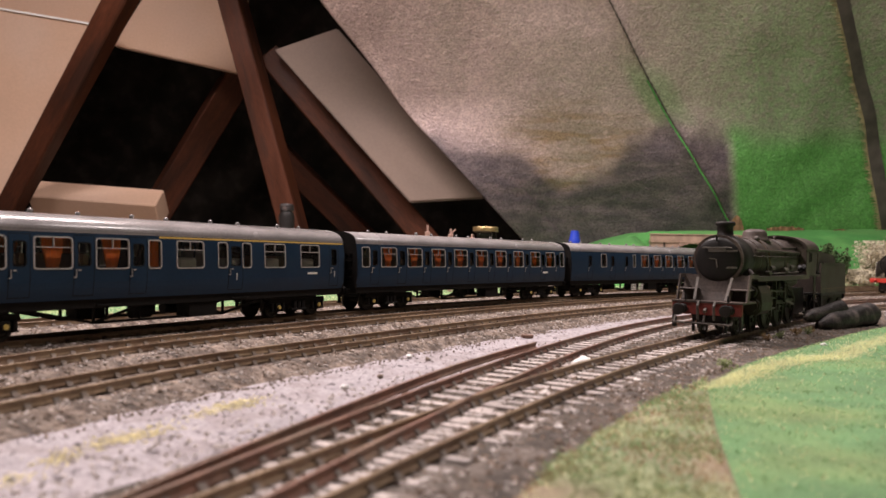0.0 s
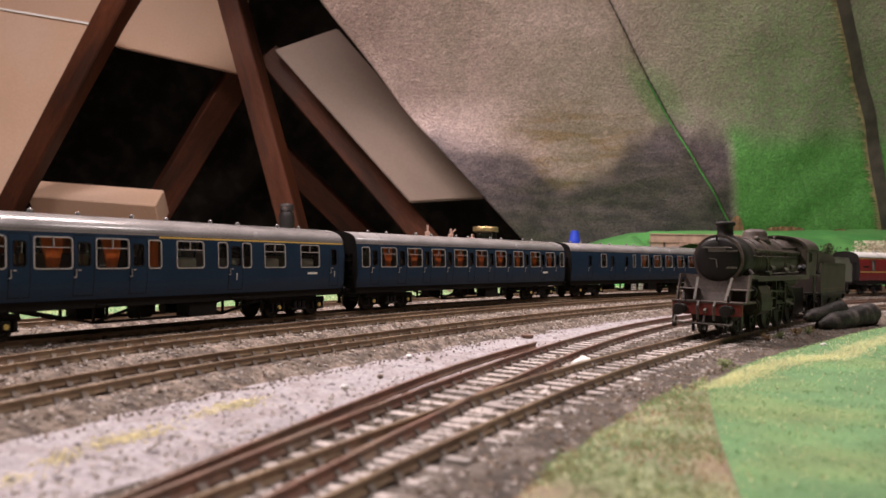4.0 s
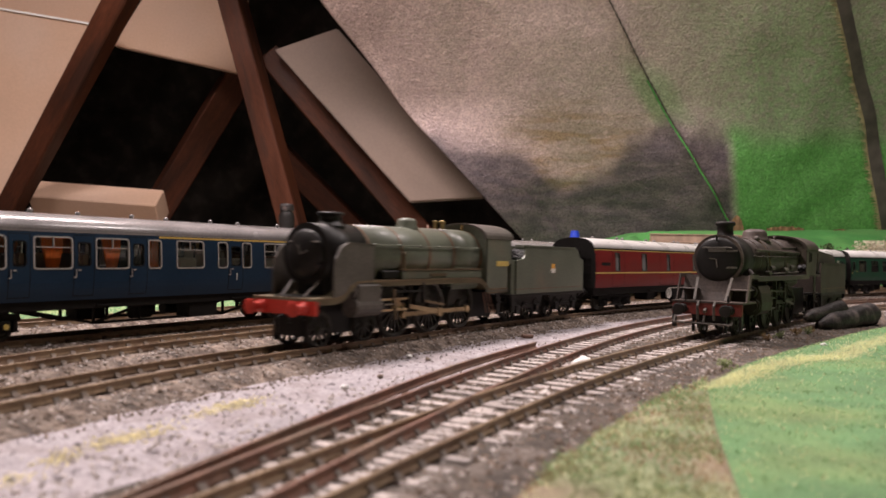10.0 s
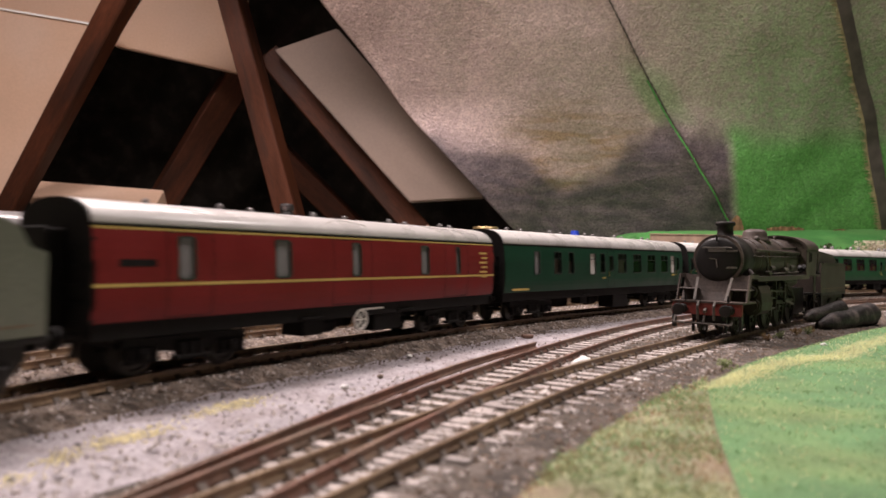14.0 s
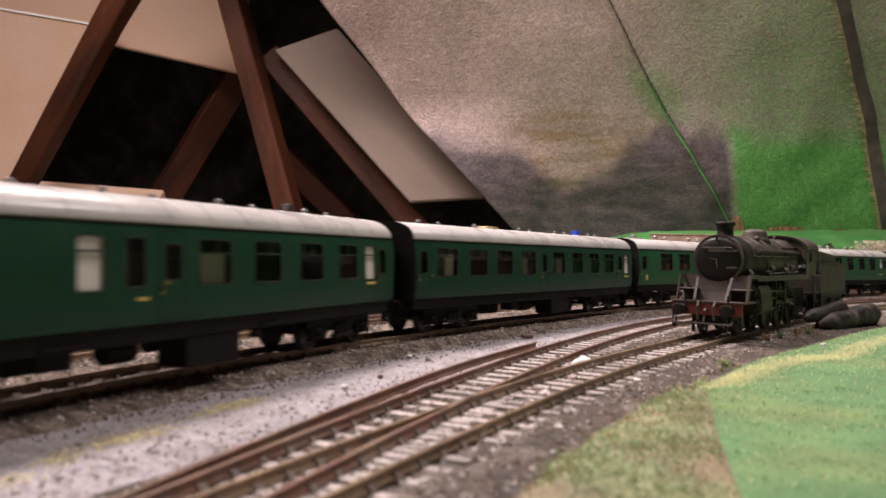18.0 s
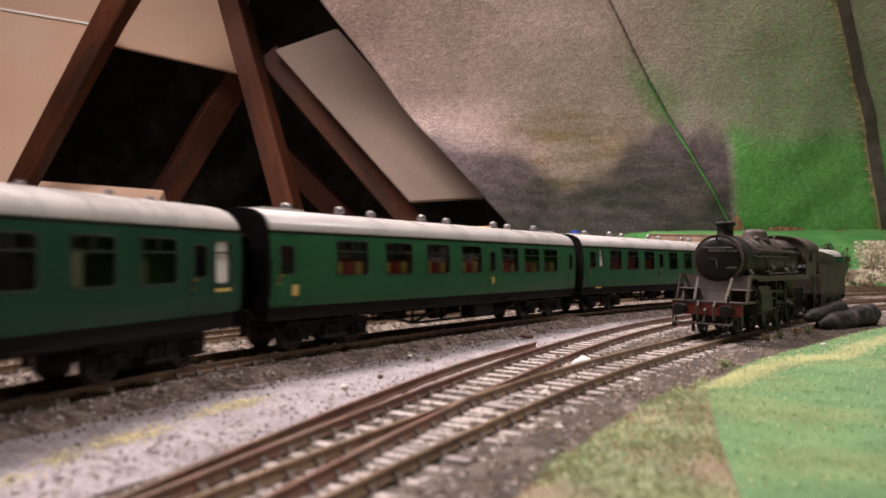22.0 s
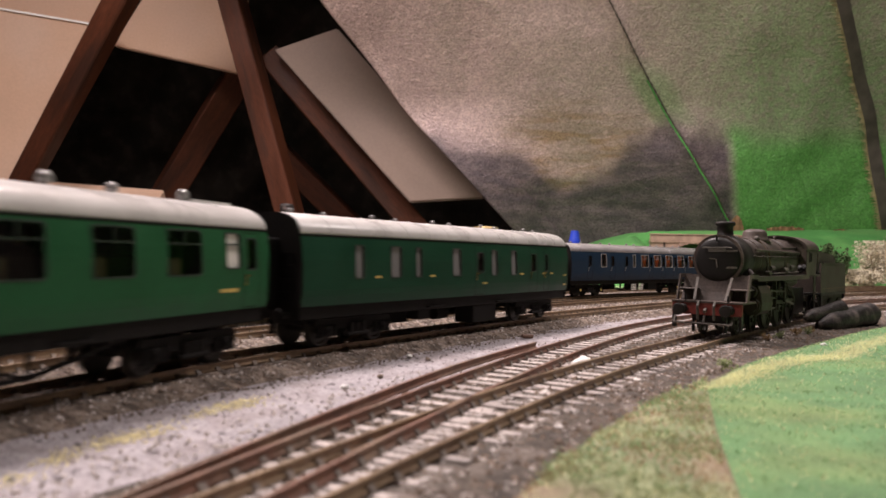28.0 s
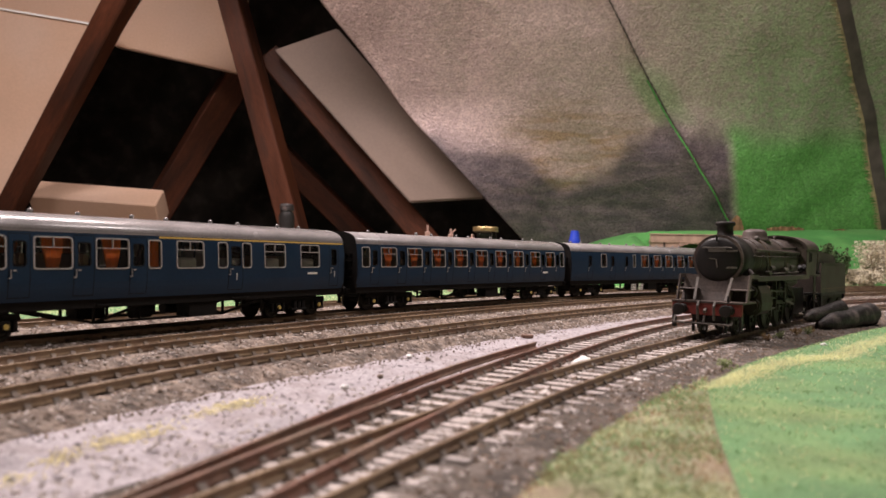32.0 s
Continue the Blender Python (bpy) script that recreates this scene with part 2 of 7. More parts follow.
def prism(bm, outline, x0, x1, axis="x"):
    """Outline (a, b) extruded along an axis: x gives (x, a, b), y gives (a, y, b)."""
    def at(a, b, t):
        return (t, a, b) if axis == "x" else (a, t, b) if axis == "y" else (a, b, t)
    p0 = [bm.verts.new(at(a, b, x0)) for a, b in outline]
    p1 = [bm.verts.new(at(a, b, x1)) for a, b in outline]
    bm.faces.new(p0)
    bm.faces.new(p1[::-1])
    n = len(outline)
    for i in range(n):
        bm.faces.new((p0[i], p1[i], p1[(i + 1) % n], p0[(i + 1) % n]))
    return bm


def B():
    return bmesh.new()


# ---- plan: all tracks run round one centre ----
CX, CY = 1.6165, -0.6686
R_MAIN, R_MID, R_BLUE, R_BACK = 1.930, 1.9905, 2.037, 2.105
R_SID = 1.811
GAUGE = 0.0172


def on(phi, r, z=0.0):
    a = radians(phi)
    return Vector((CX + r * math.cos(a), CY + r * math.sin(a), z))


def stand(phi, r, z=0.0):
    """Pose of a vehicle facing along the track at the angle phi."""
    q = on(phi, r, z)
    return pose(q.x, q.y, q.z, 0, 0, phi + 90)


PHI_END = 160.0


def eased(ps):
    """Radius along the arc through knots (angle, radius), rounded off."""
    xs, ys = [a for a, _ in ps], [b for _, b in ps]
    return lambda phi: sum(float(np.interp(phi + d * 0.4, xs, ys)) * w for d, w in ((-2, 1), (-1, 2), (0, 3), (1, 2), (2, 1))) / 9


# the curve of the two nearest lines opens out past 151 degrees
MAIN_LINE = eased([(104, 1.930), (147, 1.930), (150, 1.932), (151.3, 1.9332), (152.5, 1.9312), (153.2, 1.929), (153.8, 1.926), (155, 1.921), (158, 1.908), (170, 1.857)])
MID_LINE = eased([(104, 1.9905), (149, 1.991), (150.5, 1.9905), (151.3, 1.989), (152, 1.985), (152.7, 1.981), (153.5, 1.977), (156, 1.966), (170, 1.905)])


def along(s, r=R_MAIN):
    """Point of the main line at the arc length s; straight past PHI_END."""
    end = radians(PHI_END) * r
    if s <= end:
        phi = math.degrees(s / r)
        return on(phi, MAIN_LINE(phi))
    a, b = on(PHI_END - 0.2, MAIN_LINE(PHI_END - 0.2)), on(PHI_END, MAIN_LINE(PHI_END))
    return b + (b - a).normalized() * (s - end)


# ---- large structure: ground ----


def sector(r_of, nr, phi_of, nphi, z_of):
    """Curved sheet: r_of(u), phi_of(u, v), z_of(r, phi) over u, v in 0..1."""
    verts, faces = [], []
    for i in range(nr + 1):
        u = i / nr
        r = r_of(u)
        for j in range(nphi + 1):
            phi = phi_of(u, j / nphi)
            q = on(phi, r)
            verts.append((q.x, q.y, z_of(r, phi)))
    for i in range(nr):
        for j in range(nphi):
            a = i * (nphi + 1) + j
            faces.append((a, a + 1, a + nphi + 2, a + nphi + 1))
    return verts, [], faces


def lumpy(q, scale, amount):
    return amount * noise.noise(Vector(q) * scale)


def ground_noise(r, phi, amount=0.0006, scale=90.0):
    q = on(phi, r)
    return lumpy((q.x, q.y, 0.3), scale, amount)


baseboard = part("ground", box(B(), -1.6, 2.9, -2.1, 2.15, -0.030, -0.0085), "board")
tagged(baseboard, "brown chipboard baseboard under the model railway", "baseboard", kind="structure")

GROUND = -0.0052


def bed_profile(r, phi):
    z = -0.0068
    for c in (MAIN_LINE(phi), MID_LINE(phi), R_BLUE, R_BACK):
        d = abs(r - c)
        z = max(z, -0.0030 - max(0.0, d - 0.017) * 0.42)
    return z + ground_noise(r, phi, 0.0007, 220)


ballast = part("ballast_bed", sector(lambda u: 1.893 + 0.255 * u, 110, lambda u, v: 104 + 66 * v, 420, bed_profile), "ballast", smooth=True)
tagged(ballast, "brown and grey crushed ballast bed under the running lines", "ballast", kind="structure")


def yard_profile(r, phi):
    z = GROUND + ground_noise(r, phi, 0.0007, 60) + ground_noise(r, phi, 0.0004, 300)
    return z - max(0.0, r - 1.897) * 0.1


yard = part("gravel_yard", sector(lambda u: 1.835 + 0.075 * u, 44, lambda u, v: 104 + 66 * v, 420, yard_profile), "gravel", smooth=True)
tagged(yard, "pale grey gravel yard between the running line and the sidings", "gravel", kind="structure")

side_bed = part("siding_bed", sector(lambda u: 1.735 + 0.116 * u, 60, lambda u, v: 104 + 66 * v, 420,
                                     lambda r, phi: -0.0038 - max(0, 1.790 - r) * 0.10 + ground_noise(r, phi, 0.0009, 240)), "earth", smooth=True)
tagged(side_bed, "dark earthy ballast along the siding", "ballast", kind="structure")


def seam(r):
    return 148.7 + (1.784 - r) * 157.0


def mat_profile(r, phi):
    edge = min(1.0, max(0.0, (1.792 - r) / 0.012))
    return -0.0070 + 0.0042 * edge + ground_noise(r, phi, 0.0012, 18) + ground_noise(r, phi, 0.0005, 120)


def mat_edge(phi):
    return 1.7860 - min(0.09, max(0.0, 148.6 - phi) * 0.0029)


mat = part("grass_mat", sector(lambda u: 1.25 + 0.5405 * u ** 0.6, 80, lambda u, v: 100 + (min(seam(1.25 + 0.5405 * u ** 0.6 - 0.004), 172) - 100) * v, 260, lambda r, phi: 0), "grass_mat", smooth=True)
for v in mat.data.vertices:
    phi = math.degrees(math.atan2(v.co.y - CY, v.co.x - CX))
    r = Vector((v.co.x - CX, v.co.y - CY)).length
    r = 1.25 + (r - 1.25) * (mat_edge(phi) - 1.25) / 0.5405
    q = on(phi, r)
    v.co = (q.x, q.y, mat_profile(r + 1.7905 - mat_edge(phi), phi) + 0.0012)
tagged(mat, "bright green flocked grass mat beside the siding", "grass", kind="structure")

worn = part("worn_grass", sector(lambda u: 1.45 + 0.350 * u, 70, lambda u, v: seam(1.45 + 0.35 * u) - 0.15 + (172 - seam(1.45 + 0.35 * u)) * v if u > 0.55 else 168 + 4 * v, 160,
                                 lambda r, phi: mat_profile(r - 0.006, phi) + 0.0004 - 2.0 * max(0.0, r - 1.784) * min(1.0, max(0.0, 1 - (phi - seam(r)) / 1.6))), "grass_worn", smooth=True)
tagged(worn, "worn olive and brown static grass next to the mat", "grass", kind="structure")

far_grass = part("lineside_grass", sector(lambda u: 2.142 + 0.16 * u, 40, lambda u, v: 104 + 66 * v, 300,
                                          lambda r, phi: -0.0068 + ground_noise(r, phi, 0.002, 9)), "grass_mat", smooth=True)
tagged(far_grass, "light green grass behind the running lines", "grass", kind="structure")

# ---- tracks ----


def knots(ps, phi):
    if phi >= ps[0][0]:
        return ps[0][1]
    for (a, ra), (b, rb) in zip(ps, ps[1:]):
        if phi >= b:
            t = (a - phi) / (a - b)
            return ra + (rb - ra) * t
    return ps[-1][1]


def softened(ps):
    return lambda phi: sum(knots(ps, phi + d * 0.35) * w for d, w in ((-2, 1), (-1, 2), (0, 3), (1, 2), (2, 1))) / 9


SID_A = softened([(160, 1.8225), (155, 1.8220), (150, 1.8185), (146, 1.8125), (143, 1.811), (100, 1.811)])
SID_B = softened([(160, 1.824), (155, 1.828), (151.7, 1.8365), (148.4, 1.8465), (146, 1.8535), (143, 1.8595), (141, 1.8605), (100, 1.8605)])
STUB = softened([(160, 1.822), (156, 1.835), (152.5, 1.8493), (150.2, 1.8588), (148.5, 1.8631), (140, 1.880)])


def rail_mesh(r_of, phi0, phi1, z=0.0, step=0.35):
    """Flat-bottomed rail swept along the arc."""
    prof = [(-0.0010, -0.0026), (0.0010, -0.0026), (0.0010, -0.0022), (0.00025, -0.0019), (0.00025, -0.0008), (0.0005, -0.0006),
            (0.0005, -0.0001), (0.00035, 0.0), (-0.00035, 0.0), (-0.0005, -0.0001), (-0.0005, -0.0006), (-0.00025, -0.0008), (-0.00025, -0.0019), (-0.0010, -0.0022)]
    n = max(2, int(abs(phi1 - phi0) / step))
    verts, faces, k = [], [], len(prof)
    for i in range(n + 1):
        phi = phi0 + (phi1 - phi0) * i / n
        for a, b in prof:
            q = on(phi, r_of(phi) + a, b + z)
            verts.append(tuple(q))
    for i in range(n):
        for j in range(k):
            a, b = i * k + j, i * k + (j + 1) % k
            faces.append((a, b, b + k, a + k))
    faces.append(tuple(range(k)))
    faces.append(tuple(range(n * k, n * k + k))[::-1])
    return verts, [], faces


def sleeper_mesh():
    return box(B(), -0.0016, 0.0016, -0.0155, 0.0155, -0.0044, -0.0026, bevel=0.0002)


def chair_mesh(rows, z=0.0):
    """Little rail chairs on both sides of both rails."""
    verts, faces = [], []
    for phi, r in rows:
        for g in (-GAUGE / 2, GAUGE / 2):
            for side in (-1, 1):
                a0, a1 = 0.0006, 0.0019
                pts = []
                for dz, da in ((-0.0027, a1), (-0.0014, a0)):
                    for dphi in (-0.0009, 0.0009):
                        pts.append((g + side * da, dphi, dz))
                pts += [(g + side * 0.0004, -0.0009, -0.0027), (g + side * 0.0004, 0.0009, -0.0027)]
                k = len(verts)
                for dr, dt, dz in pts:
                    q = on(phi + math.degrees(dt / r), r + dr, dz + z)
                    verts.append(tuple(q))
                faces += [(k, k + 1, k + 3, k + 2), (k, k + 2, k + 4), (k + 1, k + 5, k + 3), (k + 2, k + 3, k + 5, k + 4)]
    return verts, [], faces


SLEEPER_DARK = part("sleeper", sleeper_mesh(), "sleeper_dark")
SLEEPER_PALE = part("sleeper", sleeper_mesh(), "sleeper")


def railway_track(label, r_of, phi0, phi1, proto, z=0.0, spacing=0.0088, rail="rail", first=None, sink=0.0, chair="chair_dark"):
    t = tagged(empty("railway_track"), label, "railway track", "tracks of the layout")
    for g in (-GAUGE / 2, GAUGE / 2):
        part("rail", rail_mesh(lambda p: r_of(p) + g, phi0, phi1, z), rail, t, smooth=False)
    rows, phi = [], phi1 if first is None else first
    rng = random.Random(int(r_of(150) * 1000))
    while phi < phi0:
        r = r_of(phi)
        rows.append((phi, r))
        if 116 < phi < 159:
            q = on(phi, r, z - sink + rng.uniform(-0.0002, 0.0002))
            again(proto, t, pose(q.x, q.y, q.z, 0, 0, phi + 90 + rng.uniform(-1.2, 1.2)))
        phi += math.degrees(spacing / r)
    ch = part("rail_chair", chair_mesh([q for q in rows if 116 < q[0] < 159], z), chair, t)
    ch["kind"] = "stuff"
    return t


railway_track("main running line with rusty rails on dark sleepers", MAIN_LINE, 170, 104, SLEEPER_DARK, sink=0.0004)
railway_track("second running line with rusty rails in ballast", MID_LINE, 170, 104, SLEEPER_DARK, sink=0.0004)
railway_track("running line under the standing blue coaches", lambda p: R_BLUE, 170, 104, SLEEPER_DARK, sink=0.0004)
railway_track("outermost line beside the grass", lambda p: R_BACK, 170, 104, SLEEPER_DARK, sink=0.0004)
railway_track("siding with pale weathered sleepers under the black locomotive", SID_A, 168, 110, SLEEPER_PALE, z=-0.0008, chair="chair_iron")
railway_track("siding branch with red-brown rails and pale sleepers", SID_B, 157, 112, SLEEPER_PALE, z=-0.0008, rail="rail_red", chair="chair_iron")
stub = part("loose_rail", rail_mesh(lambda p: STUB(p), 159, 147.6, -0.0006), "rail_red")
tagged(stub, "red rusty rail that ends beside the siding", "rail")
for o in (SLEEPER_DARK, SLEEPER_PALE):
    bpy.data.objects.remove(o)

# ---- the loft: boards, timbers, insulation ----


def slab(name, corners, thick, material, label, category, kind="structure"):
    """Flat board through four or more corners, thickness away from the viewer."""
    bm = B()
    vs = [Vector(c) for c in corners]
    n = (vs[1] - vs[0]).cross(vs[2] - vs[0]).normalized()
    if n.y < 0:
        n = -n
    f = [bm.verts.new(v) for v in vs]
    b = [bm.verts.new(v + n * thick) for v in vs]
    bm.faces.new(f)
    bm.faces.new(b[::-1])
    for i in range(len(vs)):
        j = (i + 1) % len(vs)
        bm.faces.new((f[i], b[i], b[j], f[j]))
    bmesh.ops.recalc_face_normals(bm, faces=bm.faces)
    bmesh.ops.bevel(bm, geom=bm.edges[:], offset=0.003, segments=2, affect="EDGES")
    return tagged(part(name, bm, material), label, category, kind=kind)


def timber(name, a, b, w, h, label, roll=0.0):
    """Sawn roof timber from a to b with eased arrises."""
    a, b = Vector(a), Vector(b)
    d = b - a
    ez = d.normalized()
    ex = Vector((0, 1, 0)).cross(ez).normalized()
    m = Matrix.Translation((a + b) / 2) @ Matrix((ex, ez.cross(ex), ez)).transposed().to_4x4() @ pose(0, 0, 0, 0, 0, roll)
    bm = box(B(), -w / 2, w / 2, -h / 2, h / 2, -d.length / 2, d.length / 2, bevel=0.003)
    ob = part(name, bm, "timber")
    ob.matrix_basis = m
    return tagged(ob, label, "roof timber", "timbers of the roof truss")


slab("insulation_board", [(-1.60, 2.03, 0.700), (-0.97, 2.03, 0.600), (-0.66, 2.03, 1.15), (-1.60, 2.03, 1.15)], 0.026, "foam", "pinkish white insulation board between the rafters", "insulation board")
slab("insulation_board", [(-1.60, 1.985, 0.24), (-1.165, 1.985, 0.17), (-0.90, 1.985, 0.628), (-1.60, 1.985, 0.732)], 0.03, "foam", "pinkish white insulation board beside the sloping rafter", "insulation board")
slab("insulation_board", [(-0.923, 2.05, 0.600), (-0.562, 2.05, 0.528), (-0.55, 2.05, 1.15), (-0.60, 2.05, 1.15)], 0.03, "foam", "pinkish white insulation board fitted above the dark gap", "insulation board")
slab("insulation_board", [(-0.433, 1.86, 0.545), (-0.276, 1.86, 0.602), (-0.184, 1.86, 0.500), (-0.054, 1.86, 0.345), (0.102, 1.86, 0.184), (-0.086, 1.86, 0.169)], 0.045, "foam_shaded", "white insulation board propped along the sloping brace, shade in its colour", "insulation board")
tagged(part("foam_strip", box(B(), -0.172, 0.168, -0.040, 0.040, -0.036, 0.036, bevel=0.003), "foam"), "pale foam strip lying across the foot of the truss", "insulation strip", kind="structure").matrix_basis = pose(-0.930, 2.013, 0.156, -49, 3.2, 0)
# white strip added for the light caught along the board edge
tagged(part("joint_tape", bar(B(), (-1.60, 1.980, 0.733), (-0.90, 1.980, 0.629), 0.003, 0.005), "chalk"), "thin white strip added as the light-catching edge between two boards", "tape", kind="structure")
timber("rafter", (-1.279, 2.040, -0.030), (-0.458, 1.428, 0.861), 0.052, 0.048, "red-brown stained rafter sloping up beside white boards", 0)
timber("truss_post", (-0.650, 1.85, 1.052), (-0.325, 1.85, -0.066), 0.052, 0.075, "red-brown stained post of the roof truss", 8)
timber("truss_brace", (-0.585, 2.20, 0.614), (-0.915, 2.20, 0.038), 0.078, 0.070, "red-brown brace sloping down from the truss post", -32)
timber("truss_brace", (-0.466, 1.95, 0.554), (0.024, 1.95, 0.000), 0.062, 0.060, "red-brown brace under the propped white board", 0)
timber("truss_brace", (-0.520, 2.30, 0.351), (-0.150, 2.30, -0.005), 0.068, 0.060, "dark brown brace in the shadow behind the truss", 10)

# near-black sheet added in place of the loft's unlit void
tagged(part("wall_end", box(B(), -3.0, 3.4, 2.75, 2.85, -0.9, 2.3), "dark"), "near-black sheet standing in for the unlit end of the loft", "wall", kind="structure")
# unseen walls, floor and ceiling added to close the loft and bounce fill
tagged(part("wall_back", box(B(), -3.0, 3.4, -2.9, -2.8, -0.9, 2.3), "plaster"), "unseen pale wall added to close the loft", "wall", kind="structure")
tagged(part("wall_left", box(B(), -3.1, -3.0, -2.8, 2.75, -0.9, 2.3), "plaster"), "unseen pale wall added to close the loft", "wall", kind="structure")
tagged(part("wall_right", box(B(), 3.4, 3.5, -2.8, 2.75, -0.9, 2.3), "plaster"), "unseen pale wall added to close the loft", "wall", kind="structure")
tagged(part("floor", box(B(), -3.1, 3.5, -2.9, 2.85, -1.0, -0.9), "board"), "unseen floor added to close the loft", "floor", kind="structure")
tagged(part("ceiling", box(B(), -3.1, 3.5, -2.9, 2.85, 2.3, 2.4), "plaster"), "unseen ceiling added to close the loft", "ceiling", kind="structure")


def foil_material():
    m = surf("foil_insulation", (0.485, 0.372, 0.355), 0.44, metal=0.22, var=0.10, scale=5, fine=260, bump=0.45, depth=0.0018)
    nt = m.node_tree
    nodes, links = nt.nodes, nt.links
    bsdf = nodes["Principled BSDF"]
    src = bsdf.inputs["Base Color"].links[0].from_socket
    geo = nodes.new("ShaderNodeNewGeometry")
    sep = nodes.new("ShaderNodeSeparateXYZ")
    links.new(geo.outputs["Position"], sep.inputs[0])

    def tex(scale, detail=4.0, stretch=(1, 1, 1)):
        mp = nodes.new("ShaderNodeMapping")
        mp.inputs["Scale"].default_value = stretch
        links.new(geo.outputs["Position"], mp.inputs["Vector"])
        n = nodes.new("ShaderNodeTexNoise")
        n.inputs["Scale"].default_value, n.inputs["Detail"].default_value = scale, detail
        links.new(mp.outputs["Vector"], n.inputs["Vector"])
        return n.outputs["Fac"]

    def span(sock, a, b, lo=0.0, hi=1.0):
        r = nodes.new("ShaderNodeMapRange")
        r.interpolation_type = "SMOOTHSTEP"
        r.inputs["From Min"].default_value, r.inputs["From Max"].default_value = a, b
        r.inputs["To Min"].default_value, r.inputs["To Max"].default_value = lo, hi
        links.new(sock, r.inputs["Value"])
        return r.outputs["Result"]

    def calc(op, a, b):
        n = nodes.new("ShaderNodeMath")
        n.operation = op
        for i, s in enumerate((a, b)):
            if isinstance(s, (int, float)):
                n.inputs[i].default_value = s
            else:
                links.new(s, n.inputs[i])
        return n.outputs[0]

    def edge(sock, pairs, low, high):
        """Piecewise smooth line: a height for every sock value."""
        lo, hi = pairs[0][0], pairs[-1][0]
        n = nodes.new("ShaderNodeValToRGB")
        n.color_ramp.interpolation = "EASE"
        els = n.color_ramp.elements
        while len(els) < len(pairs):
            els.new(0.5)
        for el, (a, b) in zip(els, pairs):
            el.position = (a - lo) / (hi - lo)
            v = (b - low) / (high - low)
            el.color = (v, v, v, 1)
        r = nodes.new("ShaderNodeMapRange")
        r.inputs["From Min"].default_value, r.inputs["From Max"].default_value = lo, hi
        links.new(sock, r.inputs["Value"])
        links.new(r.outputs["Result"], n.inputs["Fac"])
        back = nodes.new("ShaderNodeMapRange")
        back.inputs["To Min"].default_value, back.inputs["To Max"].default_value = low, high
        links.new(n.outputs["Color"], back.inputs["Value"])
        return back.outputs["Result"]

    def blend(fac, a, colour):
        mx = nodes.new("ShaderNodeMix")
        mx.data_type = "RGBA"
        links.new(fac, mx.inputs["Factor"])
        links.new(a, mx.inputs["A"])
        mx.inputs["B"].default_value = (*colour, 1)
        return mx.outputs["Result"]

    wob = calc("MULTIPLY", calc("SUBTRACT", tex(7.0), 0.5), 0.16)
    wob2 = calc("MULTIPLY", calc("SUBTRACT", tex(3.2, 2.0), 0.5), 0.22)
    X, Z = sep.outputs["X"], sep.outputs["Z"]
    x, z = calc("ADD", X, wob), calc("ADD", Z, wob)
    # brown area in the middle of the sheet, with its glints painted as streaks
    streak = span(tex(26.0, 5.0, (0.35, 1, 2.2)), 0.44, 0.62)
    brown_glints = calc("MULTIPLY", calc("MULTIPLY", span(x, 0.10, 0.27), span(x, 0.52, 0.40)), calc("MULTIPLY", span(z, 0.44, 0.34), span(z, 0.18, 0.24)))
    col = blend(calc("MULTIPLY", brown_glints, calc("ADD", calc("MULTIPLY", streak, 0.55), 0.28)), src, (0.33, 0.215, 0.125))
    # foot's shade painted grey, plus a higher overspray blot beside the hill paint
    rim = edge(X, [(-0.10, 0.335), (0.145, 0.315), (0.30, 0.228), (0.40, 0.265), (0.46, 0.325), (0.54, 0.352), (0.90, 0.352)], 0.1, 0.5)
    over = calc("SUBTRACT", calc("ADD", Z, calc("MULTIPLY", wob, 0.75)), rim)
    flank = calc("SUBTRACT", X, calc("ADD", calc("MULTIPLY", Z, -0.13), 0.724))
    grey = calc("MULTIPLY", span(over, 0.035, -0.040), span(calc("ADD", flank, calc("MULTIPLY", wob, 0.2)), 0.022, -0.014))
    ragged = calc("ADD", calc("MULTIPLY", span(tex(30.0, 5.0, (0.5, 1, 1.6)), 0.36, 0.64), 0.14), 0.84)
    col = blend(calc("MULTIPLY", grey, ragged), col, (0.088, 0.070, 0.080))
    # hill paint: dense low down, thinning upwards into an olive mist
    low = calc("MULTIPLY", span(calc("ADD", flank, calc("MULTIPLY", wob, 0.4)), -0.045, 0.030), span(calc("ADD", Z, wob2), 0.455, 0.30))
    mist = calc("MULTIPLY", span(calc("ADD", X, calc("ADD", wob2, calc("MULTIPLY", Z, 0.35))), 0.50, 0.98), span(calc("ADD", Z, wob2), 0.98, 0.36, 0.25, 0.62))
    by_seam = calc("MULTIPLY", calc("MULTIPLY", span(calc("ADD", X, calc("MULTIPLY", Z, 0.86)), 0.79, 0.835), span(calc("ADD", X, calc("MULTIPLY", Z, 0.86)), 0.95, 0.88)), calc("MULTIPLY", span(Z, 0.52, 0.44), calc("MULTIPLY", span(Z, 0.335, 0.37), 0.5)))
    green = calc("MAXIMUM", calc("MAXIMUM", low, by_seam), calc("MULTIPLY", mist, span(tex(60.0, 3.0), 0.30, 0.62, 0.55, 1.0)))
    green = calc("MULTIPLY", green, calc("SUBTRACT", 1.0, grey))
    col = blend(green, col, (0.115, 0.315, 0.080))
    # weave's fine glitter painted in as light and dark grain
    hsv = nodes.new("ShaderNodeHueSaturation")
    links.new(col, hsv.inputs["Color"])
    links.new(calc("MULTIPLY", span(tex(210.0, 2.0, (1, 1, 1.3)), 0.32, 0.68, 0.80, 1.20), span(tex(60.0, 3.0), 0.3, 0.7, 0.90, 1.10)), hsv.inputs["Value"])
    links.new(hsv.outputs["Color"], bsdf.inputs["Base Color"])
